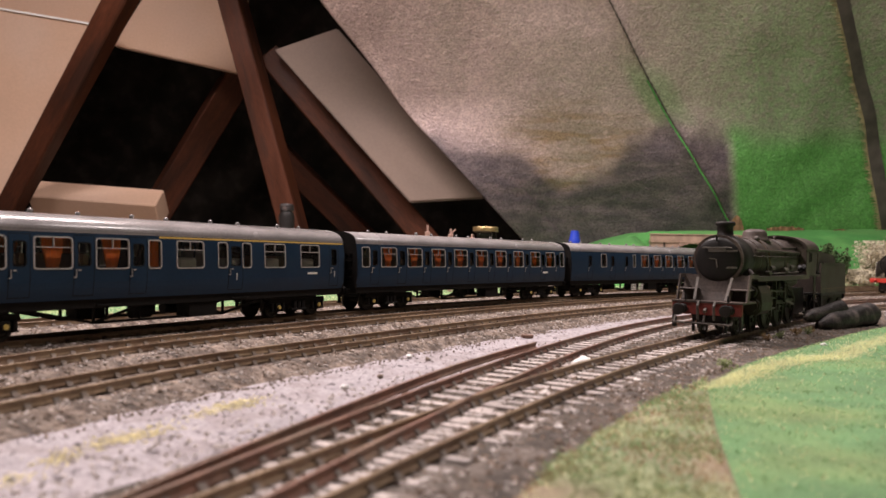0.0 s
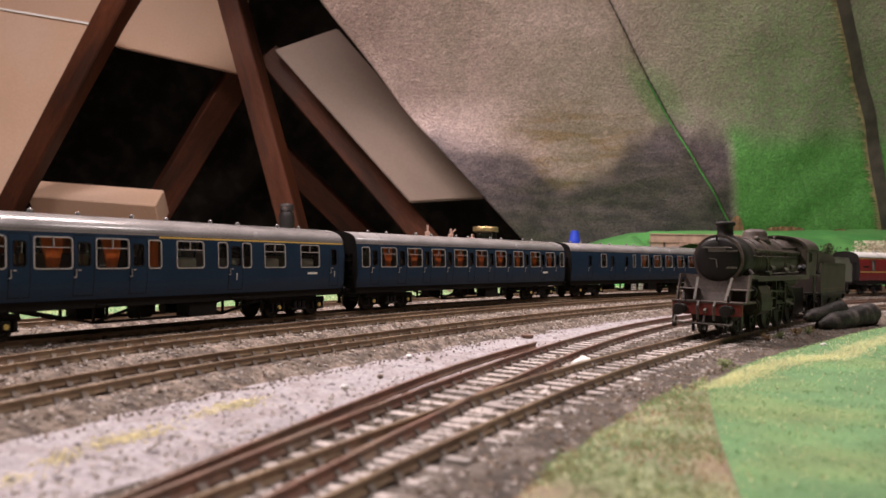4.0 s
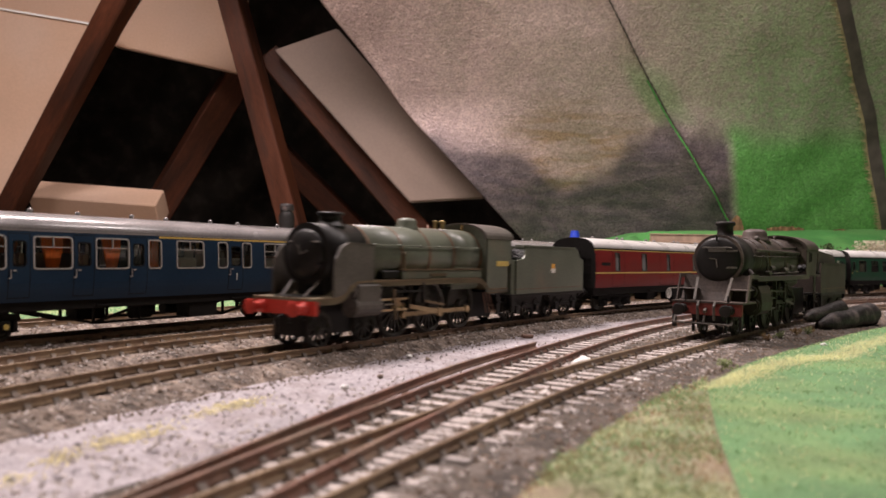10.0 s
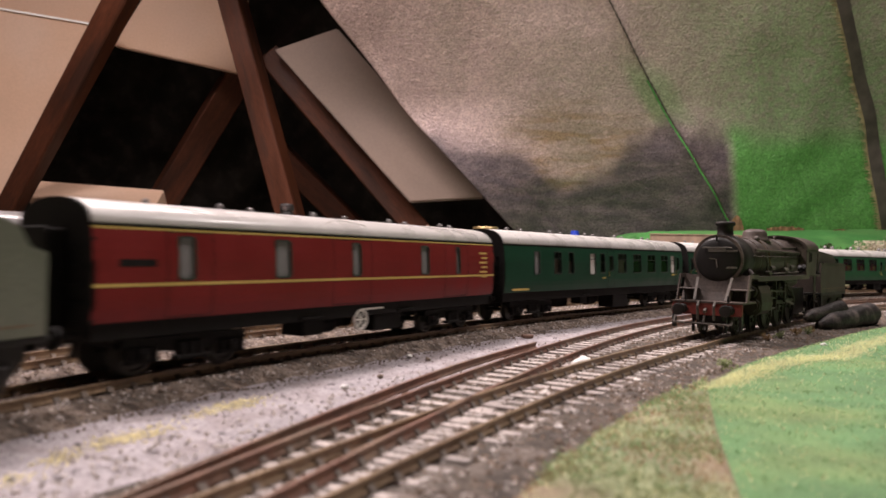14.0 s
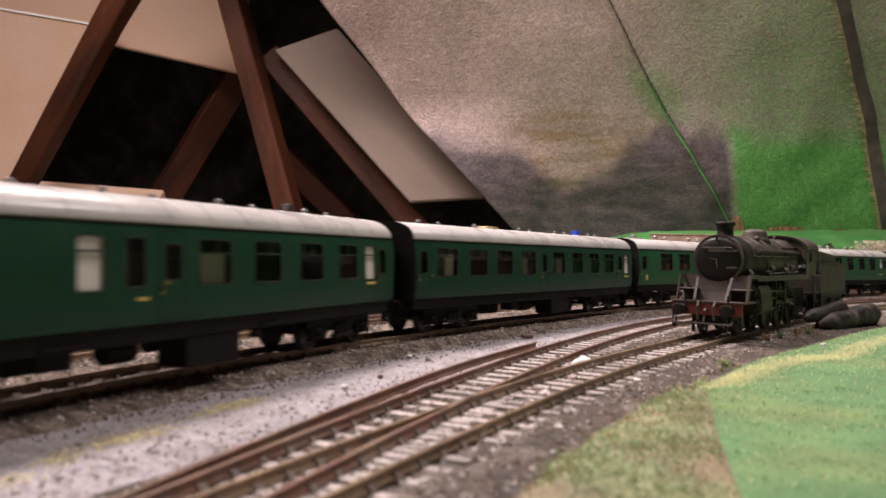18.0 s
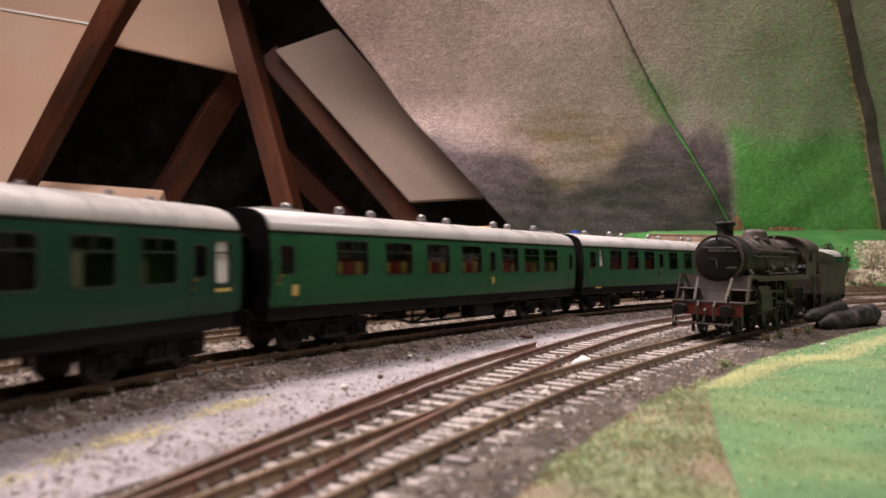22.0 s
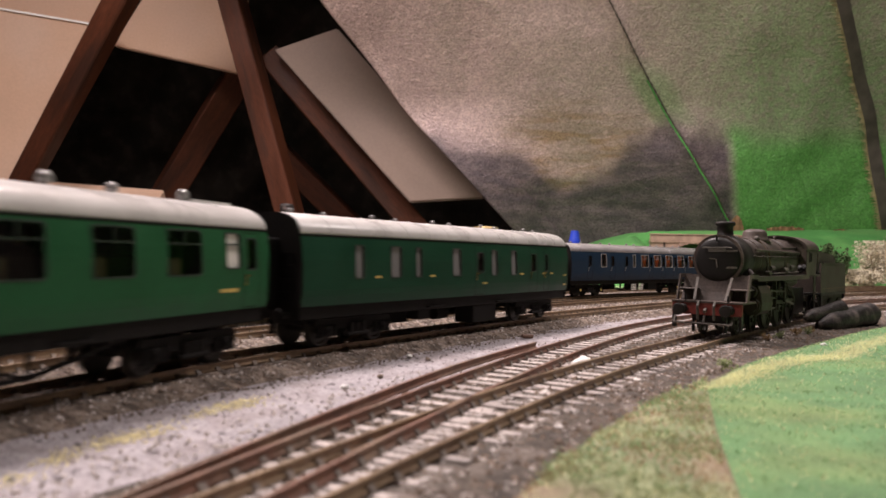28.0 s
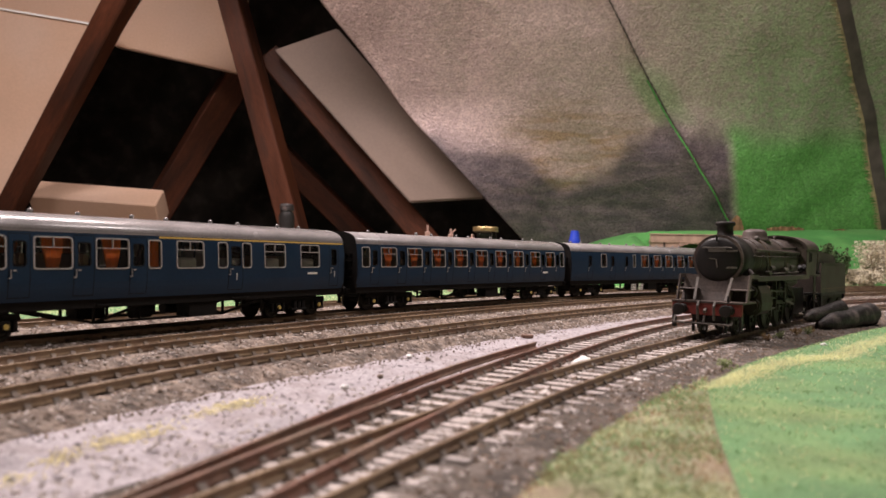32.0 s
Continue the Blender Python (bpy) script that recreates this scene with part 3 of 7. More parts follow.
    paint = calc("MAXIMUM", green, calc("MULTIPLY", grey, 0.5))
    links.new(span(paint, 0.0, 1.0, 0.20, 0.04), bsdf.inputs["Metallic"])
    links.new(span(tex(230.0, 2.0), 0.35, 0.65, 0.24, 0.58), bsdf.inputs["Roughness"])
    # woven relief and dimples, a little uneven
    last = bsdf.inputs["Normal"].links[0].from_socket
    for axis, sc, strength in (("DIAGONAL", 34.0, 0.30), ("Z", 40.0, 0.22)):
        w = nodes.new("ShaderNodeTexWave")
        w.bands_direction = axis
        w.inputs["Scale"].default_value = sc
        w.inputs["Distortion"].default_value, w.inputs["Detail"].default_value = 9.0, 3.0
        w.inputs["Detail Scale"].default_value = 3.5
        links.new(geo.outputs["Position"], w.inputs["Vector"])
        b2 = nodes.new("ShaderNodeBump")
        b2.inputs["Strength"].default_value, b2.inputs["Distance"].default_value = strength, 0.0012
        links.new(w.outputs["Fac"], b2.inputs["Height"])
        links.new(last, b2.inputs["Normal"])
        last = b2.outputs["Normal"]
    for sc, strength, dist in ((150.0, 0.70, 0.0030), (34.0, 0.28, 0.006)):
        b2 = nodes.new("ShaderNodeBump")
        b2.inputs["Strength"].default_value, b2.inputs["Distance"].default_value = strength, dist
        links.new(tex(sc, 3.0), b2.inputs["Height"])
        links.new(last, b2.inputs["Normal"])
        last = b2.outputs["Normal"]
    links.new(last, bsdf.inputs["Normal"])
    return m


FOIL_EDGE = [(-0.05, 0.34), (0.060, 0.25), (0.083, 0.221), (0.181, 0.110), (0.368, -0.089), (0.493, -0.188), (0.585, -0.279), (0.90, -0.50), (1.6, -1.0)]
FOIL_PROFILE = [(-0.05, 2.20), (0.06, 2.10), (0.12, 2.04), (0.18, 1.95), (0.24, 1.88), (0.30, 1.83), (0.36, 1.79), (0.45, 1.735), (0.62, 1.60), (0.90, 1.35), (1.25, 1.03), (1.6, 0.75)]
# where the joints of the strips run: height, x
SEAM_LINE = [(-0.05, 0.95), (0.09, 0.815), (0.142, 0.763), (0.198, 0.697), (0.298, 0.594), (0.408, 0.503), (0.507, 0.420), (0.596, 0.349), (0.90, 0.12), (1.6, -0.40)]
OVERLAP_LINE = [(-0.05, 1.36), (0.10, 1.222), (0.20, 1.128), (0.27, 1.068), (0.395, 0.988), (0.504, 0.907), (0.60, 0.832), (0.90, 0.60), (1.6, 0.07)]
FOLD_LINE = [(-0.05, 0.50), (0.124, 0.300), (0.205, 0.211), (0.268, 0.145), (0.31, 0.095), (1.6, -1.0)]
CREASE_LINE = [(-0.05, 1.20), (0.158, 0.990), (0.330, 0.831), (0.469, 0.714), (0.598, 0.611), (0.90, 0.40), (1.6, -0.1)]


def lerp_table(tab, x):
    return float(np.interp(x, [a for a, _ in tab], [b for _, b in tab]))


def soft_table(tab, z):
    return sum(lerp_table(tab, z + d) for d in (-0.04, -0.02, 0, 0.02, 0.04)) / 5


# towards the foot the sheet hangs almost upright, drawn in from the slope
FOIL_DRAW = [(-0.05, 0.877), (0.06, 0.895), (0.12, 0.909), (0.18, 0.938), (0.24, 0.963), (0.30, 0.984), (0.37, 1.0), (1.6, 1.0)]


def foil_point(x, z):
    k = soft_table(FOIL_DRAW, z)
    y = sum(lerp_table(FOIL_PROFILE, z + d) for d in (-0.05, -0.025, 0, 0.025, 0.05)) / 5
    u = x - soft_table(FOIL_EDGE, z)
    # soft quilting: sags between the fixings, wrinkles near the foot
    y += 0.020 * math.sin((u - 0.1) * 9.0) * math.exp(-((z - 0.22) / 0.22) ** 2)
    y += 0.030 * noise.noise(Vector((x * 2.6, z * 3.2, 1.7))) + 0.008 * noise.noise(Vector((x * 11, z * 9, 4.1)))
    y += 0.0050 * noise.noise(Vector((x * 9, z * 42, 9.2))) * math.exp(-((z - 0.22) / 0.10) ** 2) * math.exp(-((x - 0.38) / 0.22) ** 2)
    # the crease and the bulging edges beside the joints
    y += 0.003 * math.exp(-((x - soft_table(CREASE_LINE, z)) / 0.008) ** 2)
    for tab, w in ((SEAM_LINE, 0.020), (OVERLAP_LINE, 0.030)):
        y -= 0.006 * math.exp(-((x - soft_table(tab, z)) / w) ** 2)
    return Vector((x * k, y * k, EYE[2] + (z - EYE[2]) * k))


def foil_sheet(x0_of, x1_of, z0, z1, nu, nz, lift=0.0, fade=False):
    verts, faces = [], []
    for j in range(nz + 1):
        z = z0 + (z1 - z0) * (j / nz) ** 1.25
        a, b = x0_of(z), x1_of(z)
        for i in range(nu + 1):
            q = foil_point(a + (b - a) * i / nu, z)
            rise = (lift + 0.004) * (1 - (j / nz) ** 2) - 0.004 if fade else lift
            verts.append((q.x, q.y - rise, q.z))
    for j in range(nz):
        for i in range(nu):
            a = j * (nu + 1) + i
            faces.append((a, a + 1, a + nu + 2, a + nu + 1))
    return verts, [], faces


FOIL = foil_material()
foil = empty("foil_insulation")
tagged(foil, "silvery quilted foil insulation on the roof slope, oversprayed green", "insulation", kind="structure")
sheet_edge, seam_x, overlap_x, fold_x = (lambda z, tab=tab: soft_table(tab, z) for tab in (FOIL_EDGE, SEAM_LINE, OVERLAP_LINE, FOLD_LINE))
for x0_of, x1_of, n, lift in ((sheet_edge, lambda z: seam_x(z) + 0.012, 110, 0.0), (seam_x, lambda z: overlap_x(z) + 0.012, 95, 0.005), (overlap_x, lambda z: overlap_x(z) + 2.2, 120, 0.010)):
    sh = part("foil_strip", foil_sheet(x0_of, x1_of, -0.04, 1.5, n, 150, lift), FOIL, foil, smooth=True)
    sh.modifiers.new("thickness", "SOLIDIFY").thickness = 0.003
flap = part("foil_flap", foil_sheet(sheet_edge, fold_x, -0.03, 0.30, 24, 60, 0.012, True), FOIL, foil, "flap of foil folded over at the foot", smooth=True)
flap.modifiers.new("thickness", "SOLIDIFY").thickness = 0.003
bm = B()
last = None
for k in range(150):
    z = 0.10 + k * 0.0065
    q = foil_point(seam_x(z) + 0.0012 * (k % 2), z) - Vector((0, 0.0085, 0))
    if last is not None:
        tube(bm, last, q, 0.0022 if k % 2 else 0.0014, n=5, caps=False)
    last = q
part("stitched_seam", bm, "seam_tape", foil, "stitched dark seam between two foil strips")
part("seam_edge", foil_sheet(lambda z: seam_x(z) - 0.0065, lambda z: seam_x(z) - 0.0022, 0.10, 0.45, 2, 70, 0.0088), "hill", foil, "paint-green welt beside the seam", smooth=True)
# dark band laid over the joint for the shade of the overlap
part("seam_tape", foil_sheet(lambda z: overlap_x(z) - 0.003, lambda z: overlap_x(z) + 0.030, 0.0, 1.3, 3, 90, 0.014), "seam_tape", foil, "broad dark band over a joint of the foil, standing in for its shade", smooth=True)
verts, faces = [], []
rng = random.Random(21)
for k in range(420):
    z = 0.10 + 0.6 * k / 420
    q = foil_point(overlap_x(z) - 0.002, z) - Vector((0, 0.013, 0))
    w, h = rng.uniform(0.006, 0.022), rng.uniform(0.0008, 0.0022)
    n = len(verts)
    verts += [(q.x, q.y, q.z - h), (q.x, q.y, q.z + h), (q.x - w, q.y - 0.002, q.z + rng.uniform(-0.004, 0.004))]
    faces.append((n, n + 1, n + 2))
fray = part("frayed_edge", (verts, [], faces), "straw_fray", foil, "frayed straw-coloured threads along the dark band")
fray["kind"] = "stuff"
rng = random.Random(9)
verts, faces = [], []
for k0, k1, top in ((0, 6, 0.030), (16, 33, 0.007), (44, 54, 0.004), (60, 84, 0.005)):
    for k in range(k0, k1 + 1):
        q = foil_point(0.762 + 0.0065 * k, 0.125) - Vector((0, 0.016, 0))
        h = top * math.sin(math.pi * (k - k0) / (k1 - k0)) ** 0.6 + rng.uniform(-0.002, 0.002)
        verts += [(q.x, q.y, q.z - 0.03), (q.x, q.y - rng.uniform(0, 0.006), q.z + h)]
        if k > k0:
            n = len(verts)
            faces.append((n - 4, n - 3, n - 1, n - 2))
torn = part("torn_edge", (verts, [], faces), "kraft", foil, "torn brown paper along the foot of the foil")
torn.modifiers.new("thickness", "SOLIDIFY").thickness = 0.002

# hillside behind the tracks


def hill_height(x, y):
    top = lerp_table([(0.20, -0.01), (0.30, 0.052), (0.40, 0.085), (0.47, 0.103), (0.75, 0.108), (1.01, 0.125), (1.6, 0.16), (2.4, 0.16)], x)
    r = math.hypot(x - CX, y - CY)
    if 0.415 < x < 0.72 and y < 1.615:
        return -0.012
    t = min(1.0, max(0.0, (r - 2.20) / 0.42))
    t = t * t * (3 - 2 * t)
    return -0.012 + (top + 0.012) * t + 0.006 * noise.noise(Vector((x * 7, y * 7, 0.5))) * t


verts, faces = [], []
NX, NY = 120, 60
for i in range(NX + 1):
    for j in range(NY + 1):
        x, y = 0.18 + 2.3 * i / NX, 1.02 + 1.03 * j / NY
        verts.append((x, y, hill_height(x, y)))
for i in range(NX):
    for j in range(NY):
        a = i * (NY + 1) + j
        faces.append((a, a + 1, a + NY + 2, a + NY + 1))
hill = part("hillside", (verts, [], faces), "hill", smooth=True)
tagged(hill, "bright green painted plaster hillside behind the tracks", "hill", kind="structure")


def stone_bridge():
    """Brick-faced overbridge with a low arch, string course and parapet."""
    t = tagged(empty("railway_bridge"), "pinkish brick road bridge with a low arch", "bridge")
    x0, x1, xc, span, spring, crown = 0.0, 0.24, 0.094, 0.062, 0.040, 0.0865
    arch = [(xc + span * math.cos(a), spring + (crown - spring) * math.sin(a)) for a in [math.pi * k / 16 for k in range(17)]]
    outline = [(x0, -0.01), (x0, 0.094), (x1, 0.094), (x1, -0.01), (xc + span, -0.01)] + arch + [(xc - span, -0.01)]
    part("bridge_wall", prism(B(), outline, 0.0, 0.030, "y"), "brick_wall", t)
    part("string_course", box(B(), x0 - 0.002, x1, -0.003, 0.033, 0.088, 0.0915, 0.0005), "brick_wall", t)
    part("parapet", box(B(), x0 - 0.002, x1, -0.002, 0.006, 0.0915, 0.104, 0.0008), "brick_wall", t)
    part("coping", box(B(), x0 - 0.003, x1, -0.004, 0.008, 0.104, 0.107, 0.0008), "brick_wall", t, "pale coping of the parapet")
    ring = B()
    for k in range(16):
        a = math.pi * (k + 0.5) / 16
        q = (xc + (span + 0.004) * math.cos(a), spring + (crown - spring + 0.004) * math.sin(a))
        box(ring, -0.0042, 0.0042, -0.002, 0.002, -0.004, 0.004, m=Matrix.Translation((q[0], -0.0005, q[1])) @ pose(0, 0, 0, 0, 90 - math.degrees(a), 0))
    part("arch_ring", ring, "brick_wall", t)
    part("pilaster", box(B(), x0 + 0.026, x0 + 0.029, -0.002, 0.002, 0.0, 0.088), "dark", t, "dark drainpipe on the brick face")
    t.matrix_basis = pose(0.448, 1.60, -0.014, 0, 0, -3)
    return t


stone_bridge()

# ---- coaches ----
HALF_W, SIDE_LOW, SIDE_TOP, ROOF_TOP = 0.0181, 0.0157, 0.0437, 0.0514
WIN_Z, DOOR_Z = (0.0286, 0.0415), (0.0298, 0.0395)


def side_y(z):
    w = HALF_W
    if z < 0.023:
        w -= 0.0011 * ((0.023 - z) / 0.0073) ** 1.6
    if z > 0.034:
        w -= 0.0013 * ((z - 0.034) / 0.0097) ** 1.6
    return w


def side_mesh(length, holes, sign, z_low=SIDE_LOW, z_top=SIDE_TOP):
    """Body side with window openings cut through it, 0.9 mm thick. holes: (x0, x1, z0, z1)."""
    xs = sorted({-length / 2, length / 2, *[v for h in holes for v in h[:2]]})
    zs = sorted({z_low, z_top, 0.0183, 0.0205, 0.023, 0.034, 0.037, 0.0425, *[v for h in holes for v in h[2:]]})
    nx, nz = len(xs), len(zs)
    verts = [(x, sign * (side_y(z) - k * 0.0009), z) for k in (0, 1) for x in xs for z in zs]

    def vid(k, i, j):
        return k * nx * nz + i * nz + j

    def solid(i, j):
        if not (0 <= i < nx - 1 and 0 <= j < nz - 1):
            return False
        cx, cz = (xs[i] + xs[i + 1]) / 2, (zs[j] + zs[j + 1]) / 2
        return not any(a < cx < b and c < cz < d for a, b, c, d in holes)

    faces = []
    for i in range(nx - 1):
        for j in range(nz - 1):
            if not solid(i, j):
                continue
            q = [(i, j), (i + 1, j), (i + 1, j + 1), (i, j + 1)]
            faces.append([vid(0, *c) for c in (q if sign < 0 else q[::-1])])
            faces.append([vid(1, *c) for c in (q[::-1] if sign < 0 else q)])
            for a, b, (di, dj) in ((0, 1, (0, -1)), (1, 2, (1, 0)), (2, 3, (0, 1)), (3, 0, (-1, 0))):
                if not solid(i + di, j + dj):
                    faces.append([vid(0, *q[a]), vid(0, *q[b]), vid(1, *q[b]), vid(1, *q[a])])
    return verts, [], faces


def round_rect(x0, x1, z0, z1, r, n=4):
    out = []
    for cx, cz, a0 in ((x1 - r, z1 - r, 0), (x0 + r, z1 - r, 90), (x0 + r, z0 + r, 180), (x1 - r, z0 + r, 270)):
        for k in range(n + 1):
            a = radians(a0 + 90 * k / n)
            out.append((cx + r * math.cos(a), cz + r * math.sin(a)))
    return out


def ring_mesh(w, z0, z1, sign, band=0.00038, proud=0.00025, bars=()):
    """Rounded window frame that follows the body side, centred on x = 0; bars: (x0, x1, z0, z1)."""
    bm = B()
    outer = round_rect(-w / 2 - 0.0002, w / 2 + 0.0002, z0 - 0.0002, z1 + 0.0002, 0.0016)
    inner = round_rect(-w / 2 + band, w / 2 - band, z0 + band, z1 - band, 0.0012)
    loops = []
    for pts, off in ((outer, -0.0006), (outer, proud), (inner, proud), (inner, -0.0006)):
        loops.append([bm.verts.new((x, sign * (side_y(z) + off), z)) for x, z in pts])
    n = len(outer)
    for a, b in zip(loops, loops[1:]):
        for i in range(n):
            bm.faces.new((a[i], a[(i + 1) % n], b[(i + 1) % n], b[i]))
    for x0, x1, a, b in bars:
        y = sign * side_y((a + b) / 2)
        box(bm, x0, x1, y - 0.0006, y + 0.0002, a, b)
    return bm


def door_ring(a, b, sign):
    """Thin dark gap round a door, following the body side."""
    bm = B()
    zs = (SIDE_LOW + 0.0018, 0.0183, 0.0205, 0.023, 0.034, 0.037, 0.040, 0.0424)
    loops = []
    for e, off in ((0.00012, -0.0002), (0.00012, 0.00005), (-0.00012, 0.00005), (-0.00012, -0.0002)):
        pts = [(a - e, z) for z in zs] + [(b + e, z) for z in zs[::-1]]
        loops.append([bm.verts.new((x, sign * (side_y(z) + off), z + (e if z == zs[-1] else -e if z == zs[0] else 0))) for x, z in pts])
    n = len(loops[0])
    for p, q in zip(loops, loops[1:]):
        for i in range(n):
            bm.faces.new((p[i], p[(i + 1) % n], q[(i + 1) % n], q[i]))
    return bm


def pane_mesh(w, z0, z1, sign, inset=0.0006):
    y0, y1 = sign * (side_y(z0) - inset), sign * (side_y(z1) - inset)
    return [(-w / 2, y0, z0), (w / 2, y0, z0), (w / 2, y1, z1), (-w / 2, y1, z1)], [], [(3, 2, 1, 0) if sign > 0 else (0, 1, 2, 3)]


def curtain_mesh(w, z0, z1, sign):
    """Tied-back curtain: wide at the top, gathered lower down, with folds."""
    verts, faces, n, m = [], [], 12, 6
    for j in range(m + 1):
        t = j / m
        z = z1 + (z0 - z1) * t
        half = w * (0.30 - 0.15 * t + 0.02 * math.sin(3 * t))
        for i in range(n + 1):
            x = -half + 2 * half * i / n
            y = sign * (side_y(z) - 0.0012 - 0.0003 * math.cos(i * math.pi))
            verts.append((x - 0.02 * w, y, z))
    for j in range(m):
        for i in range(n):
            a = j * (n + 1) + i
            faces.append((a, a + 1, a + n + 2, a + n + 1))
    return verts, [], faces


def section(roof_top=ROOF_TOP):
    """Half-round cross-section of the body, from one side over the roof to the other."""
    a0 = side_y(SIDE_TOP)
    rise = roof_top - SIDE_TOP
    return [(a0 * math.copysign(abs(math.cos(t)) ** 0.86, math.cos(t)), SIDE_TOP + rise * math.sin(t) ** 0.92) for t in [math.pi * k / 20 for k in range(21)]]


MESHES = {}


def shared(key, make, material, parent, label="", smooth=False, m=None):
    """A part whose mesh is built once and shared by all alike parts."""
    if key in MESHES:
        ob = new(MESHES[key][1], MESHES[key][0])
        ob.parent = parent
        if label:
            ob["label"] = label
    else:
        ob = part(key[0], make(), material, parent, label, smooth)
        MESHES[key] = (ob.data, key[0])
    if m is not None:
        ob.matrix_basis = m
    return ob


def wheelset_mesh(r=0.0063):
    bm = B()
    for s in (-1, 1):
        prof = [(0.0012, 0.0006), (0.0014, 0.0012), (r * 0.72, 0.0008), (r * 0.80, 0.0013), (r * 0.98, 0.0013), (r, 0.0010), (r, -0.0006), (r + 0.0008, -0.0008), (r + 0.0008, -0.0013), (0.001, -0.0013)]
        lathe(bm, prof if s > 0 else prof, 24, Matrix.Translation((0, s * 0.0082, 0)) @ pose(0, 0, 0, -90 * s, 0, 0))
    tube(bm, (0, -0.0085, 0), (0, 0.0085, 0), 0.0010, n=8)
    return bm


def bogie_frame_mesh(base=0.034):
    """Plate and coil-spring bogie: side frames, springs, axleboxes, bolster, steps."""
    bm = B()
    h = base / 2
    for s in (-1, 1):
        y = s * 0.0125
        out = [(-h - 0.007, 0.0085), (-h - 0.006, 0.0112), (h + 0.006, 0.0112), (h + 0.007, 0.0085), (h + 0.003, 0.0078), (0.006, 0.0066), (-0.006, 0.0066), (-h - 0.003, 0.0078)]
        prism(bm, out, y - 0.0006, y + 0.0006, "y")
        for x in (-h, h):
            box(bm, x - 0.0021, x + 0.0021, y - s * 0.0003 - 0.0008, y + 0.0012 * s + 0.0008, 0.0046, 0.0086, 0.0003)
            for d in (-0.0042, 0.0042):
                tube(bm, (x + d, y + s * 0.0008, 0.0048), (x + d, y + s * 0.0008, 0.0086), 0.0011, n=8)
                tube(bm, (x + d, y + s * 0.0008, 0.0042), (x + d, y + s * 0.0008, 0.0049), 0.0014, n=8)
            bar(bm, (x - 0.006, y + s * 0.0004, 0.0044), (x + 0.006, y + s * 0.0004, 0.0044), 0.0007, 0.0010)
        for d in (-0.0035, 0, 0.0035):
            tube(bm, (d, y + s * 0.0012, 0.0050), (d, y + s * 0.0012, 0.0092), 0.0014, n=8)
        box(bm, -0.0065, 0.0065, y - 0.0004, y + s * 0.0022 + 0.0004, 0.0040, 0.0052, 0.0002)
    box(bm, -0.004, 0.004, -0.0125, 0.0125, 0.0070, 0.0105)
    box(bm, -h - 0.0055, -h - 0.0045, -0.0125, 0.0125, 0.0085, 0.0105)
    box(bm, h + 0.0045, h + 0.0055, -0.0125, 0.0125, 0.0085, 0.0105)
    return bm


SPIN = []


def bogie(parent, x, axle_dots=None, base=0.034, rolling=False, lift=0.0):
    b = shared(("bogie", base), lambda: bogie_frame_mesh(base), "black", parent, "black bogie frame with springs", m=pose(x, 0, -lift))
    for d in (-base / 2, base / 2):
        w = shared(("wheelset", 0), wheelset_mesh, "wheel", b, "dark steel wheelset", smooth=False, m=pose(d, 0, 0.0063))
        if rolling:
            SPIN.append((w, d, 0.0, 0.0063, 0.0063))
        for s in (-1, 1):
            shared(("axlebox_cover", axle_dots or "black"), lambda: tube(B(), (0, -0.0004, 0), (0, 0.0004, 0), 0.0011, n=10), axle_dots or "black", b,
                   "pale yellow axlebox cover" if axle_dots else "", m=pose(d, s * 0.0150, 0.0064))
    return b


def gangway_mesh():
    bm = B()
    for k in range(4):
        w = 0.0056 - 0.0004 * (k % 2)
        box(bm, k * 0.0013, k * 0.0013 + 0.0011, -w, w, 0.0150, 0.0425 - 0.0004 * (k % 2), 0.0003)
    box(bm, 0.0050, 0.0060, -0.0058, 0.0058, 0.0145, 0.0430, 0.0003)
    return bm


def text_mesh(body, size):
    cu = bpy.data.curves.new("lettering", "FONT")
    cu.body, cu.size, cu.align_x, cu.align_y, cu.extrude = body, size, "CENTER", "CENTER", 0.00004
    ob = bpy.data.objects.new("lettering", cu)
    me = bpy.data.meshes.new_from_object(ob)
    bpy.data.objects.remove(ob)
    return me


def lettering(body, size, x, z, material, parent, sign=1, off=0.00012):
    me = text_mesh(body, size)
    me.materials.append(M[material])
    ob = new("lettering", me)
    ob.parent = parent
    ob.matrix_basis = pose(x, sign * (side_y(z) + off), z, 90, 0, 180 if sign > 0 else 0)
    return ob


